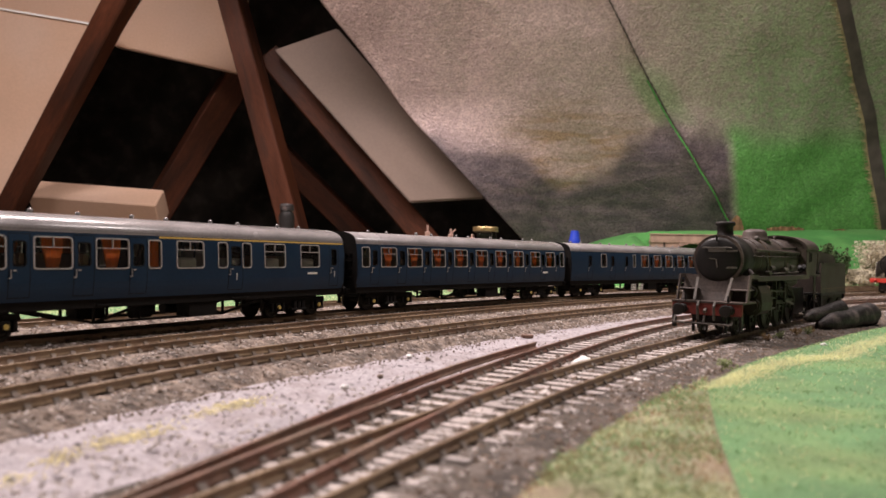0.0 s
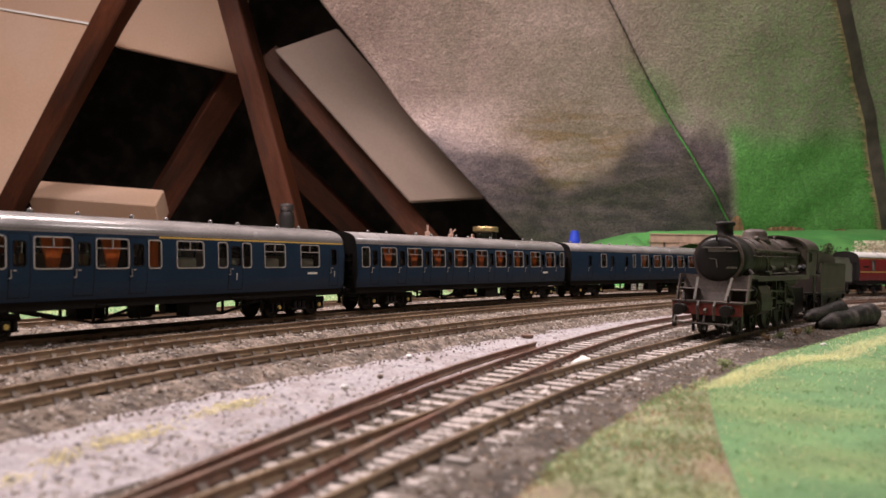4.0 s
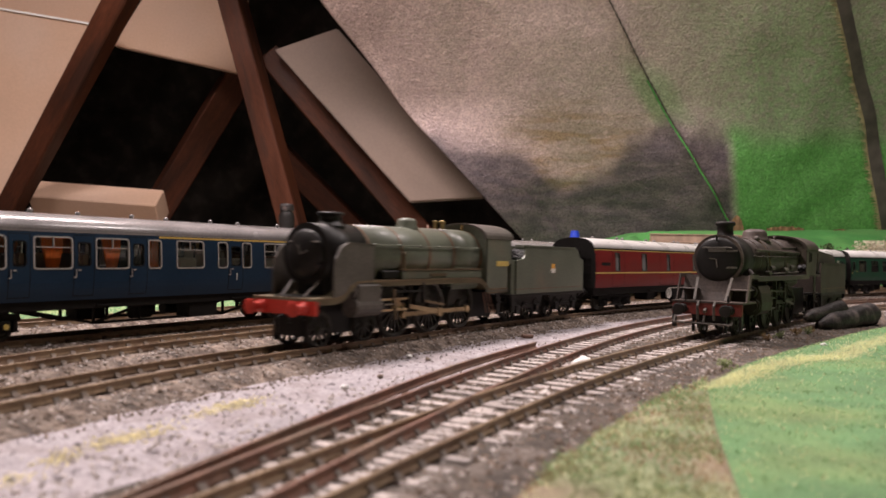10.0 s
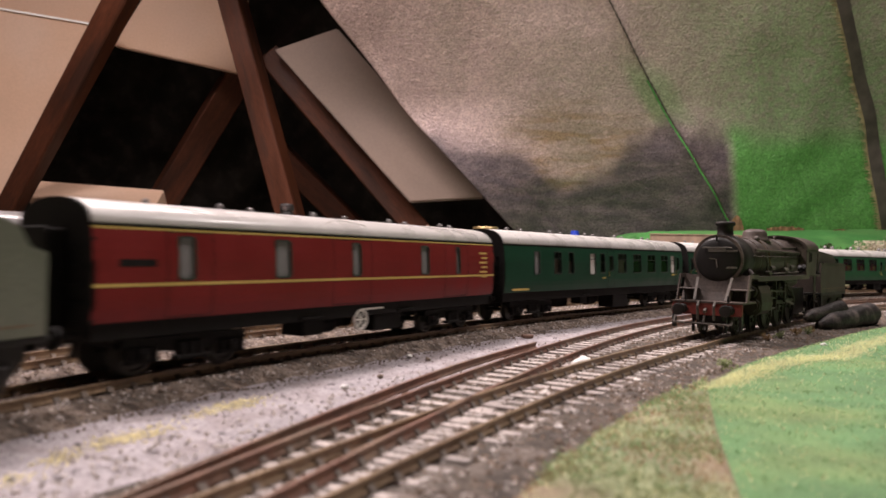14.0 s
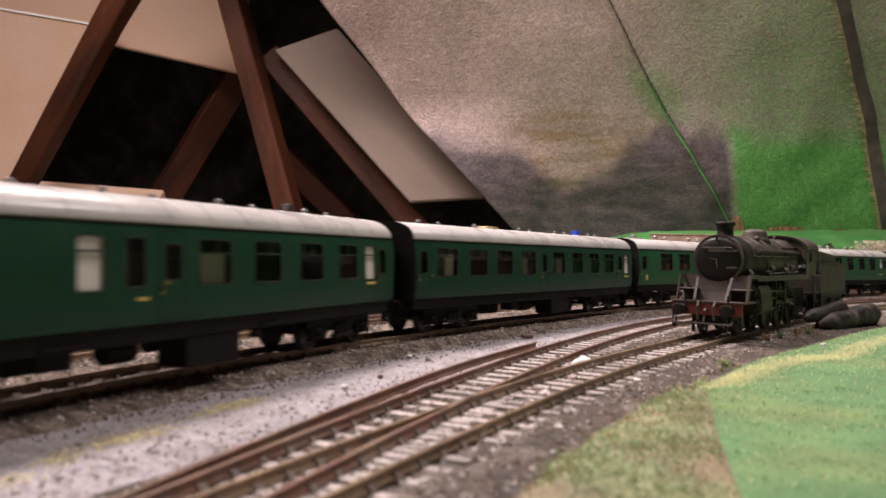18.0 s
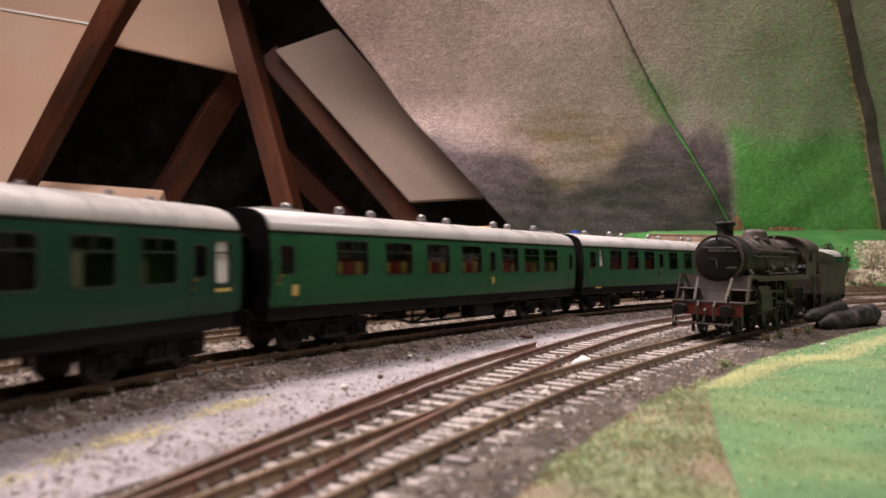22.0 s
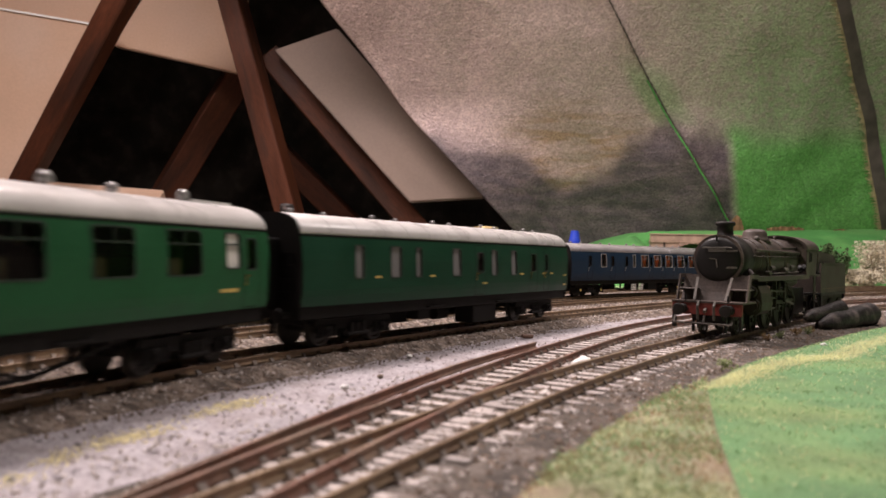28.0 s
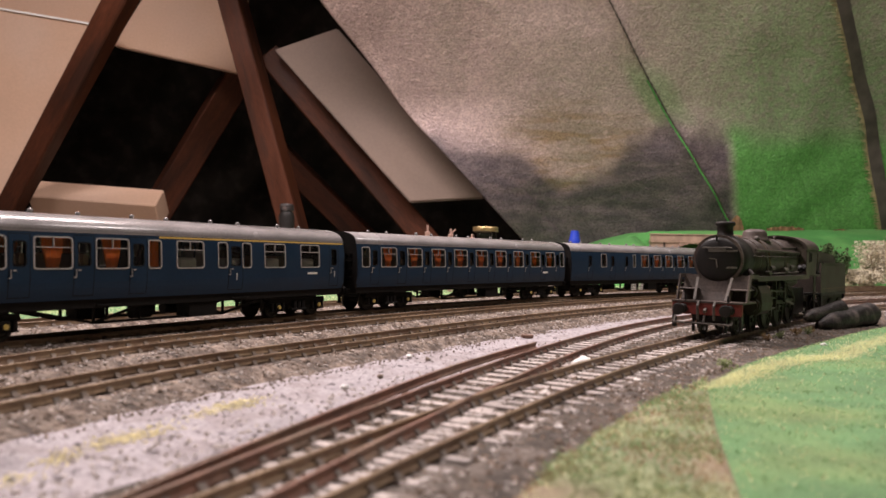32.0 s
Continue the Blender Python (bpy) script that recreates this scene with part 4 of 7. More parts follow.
def coach(spec):
    """Corridor coach on two bogies. Openings run in mm from the front end: w window, d door light, t frosted white light, n narrow framed light."""
    L, col = spec["length"], spec["colour"]
    t = tagged(empty("railway_coach"), spec["label"], "railway coach", spec["group"])
    trim = spec.get("trim", "alu")
    ops = []
    for kind, a, b in spec["openings"]:
        z0, z1 = spec.get("door_z", DOOR_Z) if kind == "d" else spec.get("frosted_z", (0.0263, 0.0404)) if kind == "t" else spec.get("win_z", WIN_Z)
        ops.append((kind, L / 2 - b / 1000, L / 2 - a / 1000, z0, z1))
    holes = [o[1:] for o in ops]
    for s in (-1, 1):
        side = part("body_side", side_mesh(L, holes, s, spec.get("low", SIDE_LOW)), col, t)
        side.data.polygons.foreach_set("use_smooth", [False] * len(side.data.polygons))
        for kind, x0, x1, z0, z1 in ops:
            w, c = round(x1 - x0, 4), (x0 + x1) / 2
            if kind == "d":
                win = shared(("door_light", w, s, "alu", z0), lambda: ring_mesh(w, z0, z1, s, 0.0003, 0.0001), "black" if trim == "frame" else "alu", t, m=pose(c, 0, 0))
            elif kind == "t":
                win = shared(("window", w, s, trim, kind, z0), lambda: ring_mesh(w, z0, z1, s, 0.0004, 0.0002, [(-w / 2, w / 2, z1 - 0.0042, z1 - 0.0036)]), trim, t, m=pose(c, 0, 0))
            elif kind in "ng":
                win = shared(("window", w, s, trim, kind, z0), lambda: ring_mesh(w, z0, z1, s), trim, t, m=pose(c, 0, 0))
            else:
                bars = [(-w / 2, w / 2, z1 - 0.0044, z1 - 0.0040), (-0.0002, 0.0002, z1 - 0.0039, z1)]
                win = shared(("window", w, s, trim, kind, z0), lambda: ring_mesh(w, z0, z1, s, 0.00038 if trim == "frame" else 0.0003, 0.00025 if trim == "frame" else 0.0002, bars), trim, t, m=pose(c, 0, 0))
            shared(("pane", w, s, kind, z0), lambda: pane_mesh(w, z0, z1, s), "white" if kind == "t" else "pane_grey" if kind == "g" else "glass", win, "frosted white pane" if kind == "t" else "")
            if spec.get("curtains") and kind == "w":
                shared(("curtain", w, s, z0), lambda: curtain_mesh(w, z0, z1, s), "orange", win, "orange gathered curtain", smooth=True)
        for kind, x0, x1, z0, z1 in ops:
            if kind == "d":
                a, b = x0 - 0.0016, x1 + 0.0016
                bm = door_ring(a, b, s)
                part("door", bm, "black", t, "door outline on the body side")
                bm = B()
                xh = x1 + 0.0009
                tube(bm, (xh, s * (HALF_W + 0.0004), 0.0285), (xh, s * (HALF_W + 0.0006), 0.0252), 0.00022, n=6)
                tube(bm, (xh, s * (HALF_W + 0.0006), 0.0252), (xh + 0.0010, s * (HALF_W + 0.0006), 0.0252), 0.00025, n=6)
                metal = "frame" if trim == "frame" else "brass"
                part("grab_rail", bm, metal, t, "bright bent grab rail")
                shared(("door_handle", metal), lambda: box(B(), -0.0006, 0.0006, -0.0004, 0.0004, 0, 0.0006), metal, t, "bright door handle", m=pose(xh - 0.0016, s * HALF_W, 0.0278))
    # roof, gutters, ends
    top = spec.get("roof_top", ROOF_TOP)
    low = spec.get("low", SIDE_LOW)
    sec = section(top)
    n = len(sec)
    verts = [(x, y * k, SIDE_TOP + (z - SIDE_TOP) * k2) for x, k, k2 in ((-L / 2, 0.985, 0.93), (-L / 2 + 0.0012, 1, 1), (L / 2 - 0.0012, 1, 1), (L / 2, 0.985, 0.93)) for y, z in sec]
    faces = [(i * n + j, i * n + j + 1, (i + 1) * n + j + 1, (i + 1) * n + j) for i in range(3) for j in range(n - 1)]
    roof = part("roof", (verts, [], faces), spec["roof"], t, spec.get("roof_label", ""), smooth=True)
    roof.modifiers.new("thickness", "SOLIDIFY").thickness = 0.0005
    if spec.get("ribs"):
        k = int(L / 0.0158)
        for i in range(1, k):
            x = -L / 2 + L * i / k
            bm = B()
            rows = [[bm.verts.new((x + d, y * f, SIDE_TOP + (z - SIDE_TOP) * f)) for y, z in sec] for d, f in ((-0.0003, 0.998), (-0.0002, 1.012), (0.0002, 1.012), (0.0003, 0.998))]
            for p, q in zip(rows, rows[1:]):
                for j in range(n - 1):
                    bm.faces.new((p[j], p[j + 1], q[j + 1], q[j]))
            part("roof_rib", bm, spec["roof"], t)
    for s in (-1, 1):
        part("gutter", box(B(), -L / 2, L / 2, s * (side_y(SIDE_TOP) - 0.0002) - 0.00045, s * (side_y(SIDE_TOP) - 0.0002) + 0.00045, SIDE_TOP - 0.0003, SIDE_TOP + 0.0004), spec.get("gutter", spec["roof"]), t)
    lower = [(side_y(z), z) for z in (SIDE_TOP, 0.040, 0.034, 0.023, 0.0205, 0.018, low)]
    outline = [(y * 0.98, z) for y, z in sec] + [(-y, z) for y, z in lower[1:]] + [(y, z) for y, z in lower[::-1][:-1]]
    for s in (-1, 1):
        end = part("coach_end", prism(B(), outline, s * (L / 2 - 0.001), s * (L / 2 + 0.0003)), "black", t, "black coach end")
        shared(("gangway", 0), gangway_mesh, "black", end, "black corridor gangway", m=pose(s * L / 2, 0, 0, 0, 0, 0 if s > 0 else 180))
        for k in (-1, 1):
            bm = B()
            tube(bm, (0, 0, 0), (0.005, 0, 0), 0.0011, n=10)
            lathe(bm, [(0.0026, 0.0), (0.0028, 0.0004), (0.0022, 0.0009)], 16, Matrix.Translation((0.005, 0, 0)) @ pose(0, 0, 0, 0, 90, 0))
            shared(("buffer", 0), lambda: bm, "black", t, "", m=pose(s * L / 2, k * 0.0115, 0.0138, 0, 0, 0 if s > 0 else 180))
        for k in (-0.0125, -0.0085, 0.0085, 0.0125):
            for z in (0.022, 0.027, 0.032, 0.037):
                shared(("end_step", 0), lambda: box(B(), -0.0009, 0.0009, -0.0012, 0.0012, 0, 0.0004), "black", t, "", m=pose(s * (L / 2 + 0.0007), k, z))
    # underframe
    part("solebar", box(B(), -L / 2 + 0.001, L / 2 - 0.001, -0.0160, 0.0160, 0.0118, low + 0.0002, 0.0003), "black", t)
    part("coach_floor", box(B(), -L / 2 + 0.002, L / 2 - 0.002, -0.0165, 0.0165, low + 0.0004, low + 0.0015), "inner_grey", t)
    pivot = L / 2 - 0.0365
    for s in (-1, 1):
        bogie(t, s * pivot, spec.get("dots"), rolling=spec.get("rolling", False), lift=spec.get("lift", 0.0))
    gap = pivot - 0.026
    for s in (-1, 1):
        y = s * 0.0118
        bm = B()
        if spec.get("truss", True):
            for a, b in (((-gap, y, 0.0118), (-gap * 0.55, y, 0.0052)), ((-gap * 0.55, y, 0.0052), (gap * 0.55, y, 0.0052)), ((gap * 0.55, y, 0.0052), (gap, y, 0.0118)),
                         ((-gap * 0.55, y, 0.0052), (-gap * 0.2, y, 0.0118)), ((gap * 0.55, y, 0.0052), (gap * 0.2, y, 0.0118)),
                         ((-gap * 0.2, y, 0.0052), (-gap * 0.2, y, 0.0118)), ((gap * 0.2, y, 0.0052), (gap * 0.2, y, 0.0118)),
                         ((-gap * 0.55, y, 0.0052), (-gap * 0.55, y, 0.0118)), ((gap * 0.55, y, 0.0052), (gap * 0.55, y, 0.0118))):
                bar(bm, a, b, 0.0009, 0.0012)
            part("truss", bm, "black", t, "angle-iron underframe truss")
        else:
            bm.free()
    for name, x0, x1, y0, y1, z0 in spec.get("boxes", [("battery_box", -0.030, -0.012, 0.006, 0.015, 0.0050), ("battery_box", 0.018, 0.032, -0.015, -0.006, 0.0050)]):
        bm = box(B(), x0, x1, y0, y1, z0, 0.0120, 0.0004)
        part(name, bm, "black", t, "black underframe box")
    bm = B()
    tube(bm, (0.002, 0.004, 0.0085), (0.012, 0.004, 0.0085), 0.0034, n=14)
    tube(bm, (-0.020, -0.004, 0.0085), (-0.012, -0.004, 0.0085), 0.0030, n=14)
    part("vacuum_cylinder", bm, "black", t, smooth=False)
    for a in (-gap * 0.75, gap * 0.4):
        part("footstep", box(B(), a, a + 0.012, 0.0158, 0.0176, 0.0128, 0.0134), "black", t)
    # interior: partitions and seats between the windows
    wins = sorted((o[1] + o[2]) / 2 for o in ops if o[0] in "wv")
    cloth = spec.get("seats", ["seat_dark"])
    for k, (a, b) in enumerate(zip(wins, wins[1:])):
        if b - a > 0.034:
            continue
        c = (a + b) / 2
        cl = cloth[k % len(cloth)]
        for q in (-1, 1):
            for d in (-1, 1):
                shared(("seat", cl), lambda: prism(B(), [(0.0006, 0.0185), (0.0006, 0.0345), (0.0022, 0.0348), (0.0030, 0.0340), (0.0030, 0.0272), (0.0066, 0.0268), (0.0072, 0.0260), (0.0072, 0.0200)], -0.0070, 0.0070, "y"),
                       cl, t, "upholstered double seat", m=pose(c, q * 0.0091, 0, 0, 0, 0 if d > 0 else 180))
        if spec.get("partitions", True):
            part("partition", box(B(), c - 0.0004, c + 0.0004, -0.0162, 0.0050, 0.0172, 0.0440), spec.get("inner", "inner"), t)
    for a, b, mt, high in spec.get("bench", []):
        for q in (-1, 1):
            part("bench_seat", box(B(), L / 2 - b / 1000, L / 2 - a / 1000, min(q * 0.0100, q * 0.0163), max(q * 0.0100, q * 0.0163), 0.0200, high, 0.0005), mt, t, "bright upholstered seat at the window")
    # roof ventilators
    r0 = spec.get("vent", 0.0009)
    for k, x in enumerate(spec.get("vents", [-0.11, -0.085, -0.06, -0.035, -0.012, 0.012, 0.035, 0.06, 0.085, 0.11])):
        if abs(x) < L / 2 - 0.006:
            y = 0.0030 if k % 2 else -0.0030
            shared(("roof_vent", r0), lambda: lathe(B(), [(r0 * 0.6, -0.0008), (r0 * 0.6, r0 * 0.3), (r0 * 0.95, r0 * 0.45), (r0 * 1.25, r0 * 0.9), (r0 * 1.3, r0 * 1.3), (r0 * 1.15, r0 * 1.8), (r0 * 0.75, r0 * 2.3), (r0 * 0.2, r0 * 2.5)], 14),
                   "ball_grey" if r0 > 0.0012 else spec["roof"], t, "domed roof ventilator", True, pose(x, y, top - 0.0004))
    return t


def stripe(parent, x0, x1, z, h, material, label="", sign=1, name="lining"):
    y = sign * side_y(z)
    return part(name, box(B(), x0, x1, min(y, y + sign * 0.00012), max(y, y + sign * 0.00012), z - h / 2, z + h / 2), material, parent, label)


MOVING = []


def standing(t, phi_front, phi_rear, r):
    """Set a standing coach on its track between two angles."""
    a, b = on(phi_front, r), on(phi_rear, r)
    c, d = (a + b) / 2, a - b
    sag = (c - Vector((CX, CY, 0))).length
    c = Vector((CX, CY, 0)) + (c - Vector((CX, CY, 0))) * ((r - 0.0022) / sag)
    t.matrix_basis = pose(c.x, c.y, 0, 0, 0, math.degrees(math.atan2(d.y, d.x)))


BLUE = dict(colour="blue", roof="grey_roof", roof_label="weathered grey roof", trim="frame", group="standing blue coaches", dots="gold", curtains=True,
            seats=["seat_brown"], inner="inner_grey")
b1 = coach(dict(BLUE, length=0.2575, label="dark blue coach with a yellow first class line and orange curtains", partitions=False,
                openings=[("d", 1.8, 8), ("w", 10, 26), ("d", 27.5, 33), ("w", 35.5, 51.2), ("d", 53.8, 59), ("w", 61.9, 78.2), ("d", 80.5, 86.3), ("w", 88.7, 104.8), ("d", 106.9, 112.5), ("n", 114.8, 121.9),
                          ("v", 130.5, 146.9), ("n", 155.9, 162.3), ("d", 164.6, 171.2), ("n", 172.4, 178.8), ("v", 188.5, 204.8), ("v", 217.5, 234.0), ("d", 245.1, 250)]))
standing(b1, 153.40, 146.10, R_BLUE)
stripe(b1, 0.12875 - 0.2565, 0.12875 - 0.121, 0.04275, 0.0008, "yellow", "yellow first class line")
lettering("1", 0.0052, 0.12875 - 0.1685, 0.0240, "cream", b1)
lettering("1", 0.0052, 0.12875 - 0.2480, 0.0245, "cream", b1)
stripe(b1, 0.12875 - 0.232, 0.12875 - 0.2235, 0.0252, 0.0011, "cream", "white coach number as a plain bar", name="number_bar")
part("orange_blind", pane_mesh(0.0058, 0.0292, 0.0410, 1, 0.0012), "orange", b1, "orange blind drawn behind the window").matrix_basis = pose(0.12875 - 0.11835, 0, 0)
for x in (138.7, 168, 196.6, 225.7):
    part("seat", box(B(), 0.12875 - x / 1000 - 0.0060, 0.12875 - x / 1000 + 0.0050, 0.004, 0.0160, 0.0200, 0.0335, 0.001), "cream", b1, "pale first class seat")
b2 = coach(dict(BLUE, length=0.2695, label="dark blue coach with orange curtains at every window",
                openings=[("n", 4.4, 11.7), ("d", 14.3, 18.8), ("w", 22.3, 37.8), ("d", 40.7, 46), ("w", 48.8, 64.5), ("d", 67.5, 72.5), ("w", 75.2, 90.9), ("d", 94, 98.5), ("w", 101.7, 118), ("d", 121, 126), ("w", 129, 145),
                          ("d", 148, 153), ("w", 156, 171.6), ("d", 174.5, 179.5), ("w", 182.6, 197.8), ("d", 201, 206), ("w", 209.2, 225.2), ("d", 227.6, 232.4), ("w", 234.8, 250.8), ("d", 253, 258), ("n", 260.1, 267.3)]))
standing(b2, 145.77, 138.06, R_BLUE)
stripe(b2, 0.13475 - 0.238, 0.13475 - 0.230, 0.0238, 0.0016, "cream", "white coach number as a plain bar", name="number_bar")
b3 = coach(dict(BLUE, length=0.2575, label="dark blue brake coach with few windows and white equipment boxes",
                openings=[("d", 27.9, 32.5), ("n", 48.7, 58), ("d", 66.4, 71.4), ("d", 92, 96.5), ("n", 105.8, 111.2), ("w", 122.1, 136.7), ("d", 139.5, 144), ("w", 147.1, 162.3), ("d", 165, 169.5), ("w", 171.9, 186.6), ("d", 190, 195),
                          ("w", 197.9, 212.5), ("d", 215, 220), ("w", 223, 238.5), ("d", 243, 248)]))
standing(b3, 137.81, 130.50, R_BLUE)
for x in (112, 126):
    bm = B()
    for k in range(6):
        box(bm, 0.12875 - x / 1000 - 0.0045, 0.12875 - x / 1000 + 0.0045, 0.0151, 0.0156, 0.0052 + 0.0017 * k, 0.0064 + 0.0017 * k)
    part("equipment_label", bm, "cream", b3, "white lettered panel under the floor")


def train_vehicle(t, front, rear, lift=0.0):
    """Front and rear of a vehicle along the main line at the clip's start; lift: how high the body rides on its bogies."""
    MOVING.append((t, (front + rear) / 2, (front - rear) / 2, lift))
    return t


GREEN = dict(low=0.0169, win_z=(0.0270, 0.0406), door_z=(0.0285, 0.0390), roof_top=0.0526, colour="green", roof="white_roof", roof_label="pale grey roof", group="coaches of the passing train", rolling=True, inner="inner_grey", gutter="black")
HANG = [("battery_box", -0.032, -0.008, 0.004, 0.0155, 0.0028), ("battery_box", 0.020, 0.034, -0.015, -0.005, 0.0040), ("regulator_box", 0.030, 0.040, 0.008, 0.015, 0.0075)]

van = coach(dict(GREEN, colour="red", roof_top=0.0514, win_z=(0.0283, 0.0412), length=0.2335, label="maroon passenger brake van with straw lining and pale grey roof", partitions=False, truss=False, gutter="black",
                 openings=[("g", 27.8, 34.2), ("g", 68.6, 76.5), ("g", 111.5, 117.1), ("g", 161.7, 168.5), ("g", 193.5, 197.4)],
                 vents=[-0.105, -0.085, -0.062, -0.04, -0.015, 0.012, 0.04, 0.06, 0.085], boxes=[("battery_box", -0.034, -0.014, 0.004, 0.0150, 0.0050), ("tank", 0.016, 0.028, 0.002, 0.0130, 0.0060)]))
train_vehicle(van, 3.8733, 3.6370)
HL = 0.2335 / 2
for s in (1, -1):
    stripe(van, -HL, HL, 0.0430, 0.0006, "gold", "straw line under the gutter", s)
    stripe(van, -HL, HL, 0.0271, 0.0009, "gold", "straw line at the waist", s)
stripe(van, HL - 0.0199, HL - 0.0079, 0.0333, 0.0021, "black", "dark roof board", name="name_board")
for k in range(6):
    w = 0.008 - 0.002 * (k % 2)
    stripe(van, HL - 0.2255, HL - 0.2255 + w, 0.0385 - 0.0024 * k, 0.0010, "gold", "straw lettering as plain bars", name="lettering_bar")
for a, b in ((24, 41), (100, 124), (183, 205)):
    part("door", door_ring(HL - b / 1000, HL - a / 1000, 1), "black", van, "outline of a luggage door")
    bm = B()
    pts = [(HL - (a + (b - a) * k / 8) / 1000, 0.0139 - 0.0035 * math.sin(math.pi * k / 8), 0.0) for k in range(9)]
    pts = [(x, y, SIDE_TOP + (ROOF_TOP - SIDE_TOP) * (1 - (y / 0.0172) ** 2) ** 0.5 + 0.0001) for x, y, _ in pts]
    for p, q in zip(pts, pts[1:]):
        tube(bm, p, q, 0.0004, n=6)
    part("rain_strip", bm, "white_roof", van, "curved rain strip over a door")
bm = B()
lathe(bm, [(0.0034, -0.0003), (0.0043, -0.0003), (0.0043, 0.0005), (0.0034, 0.0005), (0.0034, -0.0003)], 24, Matrix.Translation((HL - 0.1198, 0.0160, 0.0105)) @ pose(0, 0, 0, -90, 0, 0), caps=False)
for a in range(3):
    bar(bm, (HL - 0.1198 + 0.0037 * math.cos(a * 1.05), 0.0160, 0.0105 + 0.0037 * math.sin(a * 1.05)), (HL - 0.1198 - 0.0037 * math.cos(a * 1.05), 0.0160, 0.0105 - 0.0037 * math.sin(a * 1.05)), 0.0006, 0.0006)
part("brake_wheel", bm, "cream", van, "white spoked brake wheel")
part("tail_lamp_bracket", box(B(), HL - 0.135, HL - 0.120, 0.0155, 0.0165, 0.0143, 0.0150), "cream", van)

g1 = coach(dict(GREEN, ribs=True, length=0.2670, label="dark green brake coach with luggage doors and pale roof", bench=[(143.6, 157, "cream", 0.0365), (55, 62, "inner", 0.0360), (73, 79, "inner", 0.0350)], boxes=HANG, truss=False,
                openings=[("g", 31.1, 37.6), ("v", 54.3, 63.4), ("n", 72.1, 79.5), ("t", 100.9, 109.6), ("n", 115.9, 123.1), ("d", 129.6, 136.4), ("w", 143.5, 157.7), ("w", 168.8, 183.4), ("w", 194.6, 209.7), ("w", 220.8, 235),
                          ("t", 241.2, 250.2), ("d", 253, 259.5)]))
train_vehicle(g1, 3.6244, 3.3541)
stripe(g1, 0.1335 - 0.026, 0.1335 - 0.0085, 0.0185, 0.0012, "gold", "straw lettering as a plain bar", name="lettering_bar")
stripe(g1, 0.1335 - 0.250, 0.1335 - 0.243, 0.0250, 0.0011, "gold", "straw number as a plain bar", name="number_bar")
stripe(g1, 0.1335 - 0.124, 0.1335 - 0.120, 0.0240, 0.0009, "gold", "straw lettering as a plain bar", name="lettering_bar")
g2 = coach(dict(GREEN, ribs=True, length=0.2610, label="dark green corridor coach with dark windows and pale roof", bench=[(25, 33, "cream", 0.0375), (97, 107, "cream", 0.0370), (142, 151, "cream", 0.0375), (186.5, 193, "cream", 0.0370), (211.5, 217, "inner", 0.0350)], boxes=HANG, truss=False,
                openings=[("d", 3.4, 9.5), ("w", 17.1, 33.9), ("w", 44.5, 61.3), ("w", 70.5, 87), ("w", 97, 113.6), ("d", 121.3, 127.2), ("w", 134.9, 151), ("w", 161.0, 176.8), ("w", 186.4, 202), ("w", 211.2, 227),
                          ("d", 234.8, 241.8), ("t", 245.7, 254.4)]))
train_vehicle(g2, 3.3422, 3.0794)
for x in (0.0115, 0.129):
    part("grab_rail", box(B(), 0.1305 - x - 0.002, 0.1305 - x, HALF_W, HALF_W + 0.0005, 0.0272, 0.0282), "brass", g2, "brass door handle")
stripe(g2, 0.1305 - 0.2545, 0.1305 - 0.246, 0.0245, 0.0011, "gold", "straw number as a plain bar", name="number_bar")
VENTS = [0.105, 0.080, 0.052, 0.0202, -0.0106, -0.050, -0.078, -0.101]
g3 = coach(dict(GREEN, colour="green_bright", lift=0.0006, win_z=(0.0279, 0.0415), frosted_z=(0.0290, 0.0418), length=0.2640, label="bright green coach with ball ventilators and amber seats", seats=["seat_amber", "seat_red"], bench=[(a + d, a + d + 5, mt, 0.0335) for a in (35, 66, 97, 127, 167, 193, 218) for d, mt in ((0.5, "seat_amber"), (6.5, "seat_red"), (12.5, "seat_amber"))], vents=VENTS, vent=0.0016, partitions=False,
                openings=[("d", 4.4, 11.3), ("w", 34.3, 53.6), ("w", 65.2, 84.6), ("w", 95.9, 115), ("w", 126, 145.2), ("d", 153.6, 159.1), ("w", 166.2, 185.6), ("w", 192.4, 211.7), ("w", 217.6, 236.8), ("d", 254.4, 259.3)]))
train_vehicle(g3, 3.0666, 2.8005, 0.0006)
stripe(g3, 0.132 - 0.0135, 0.132 - 0.0105, 0.0228, 0.0040, "gold", "straw class numeral as a plain bar", name="numeral_bar")
stripe(g3, 0.132 - 0.158, 0.132 - 0.156, 0.0240, 0.0036, "gold", "straw class numeral as a plain bar", name="numeral_bar")
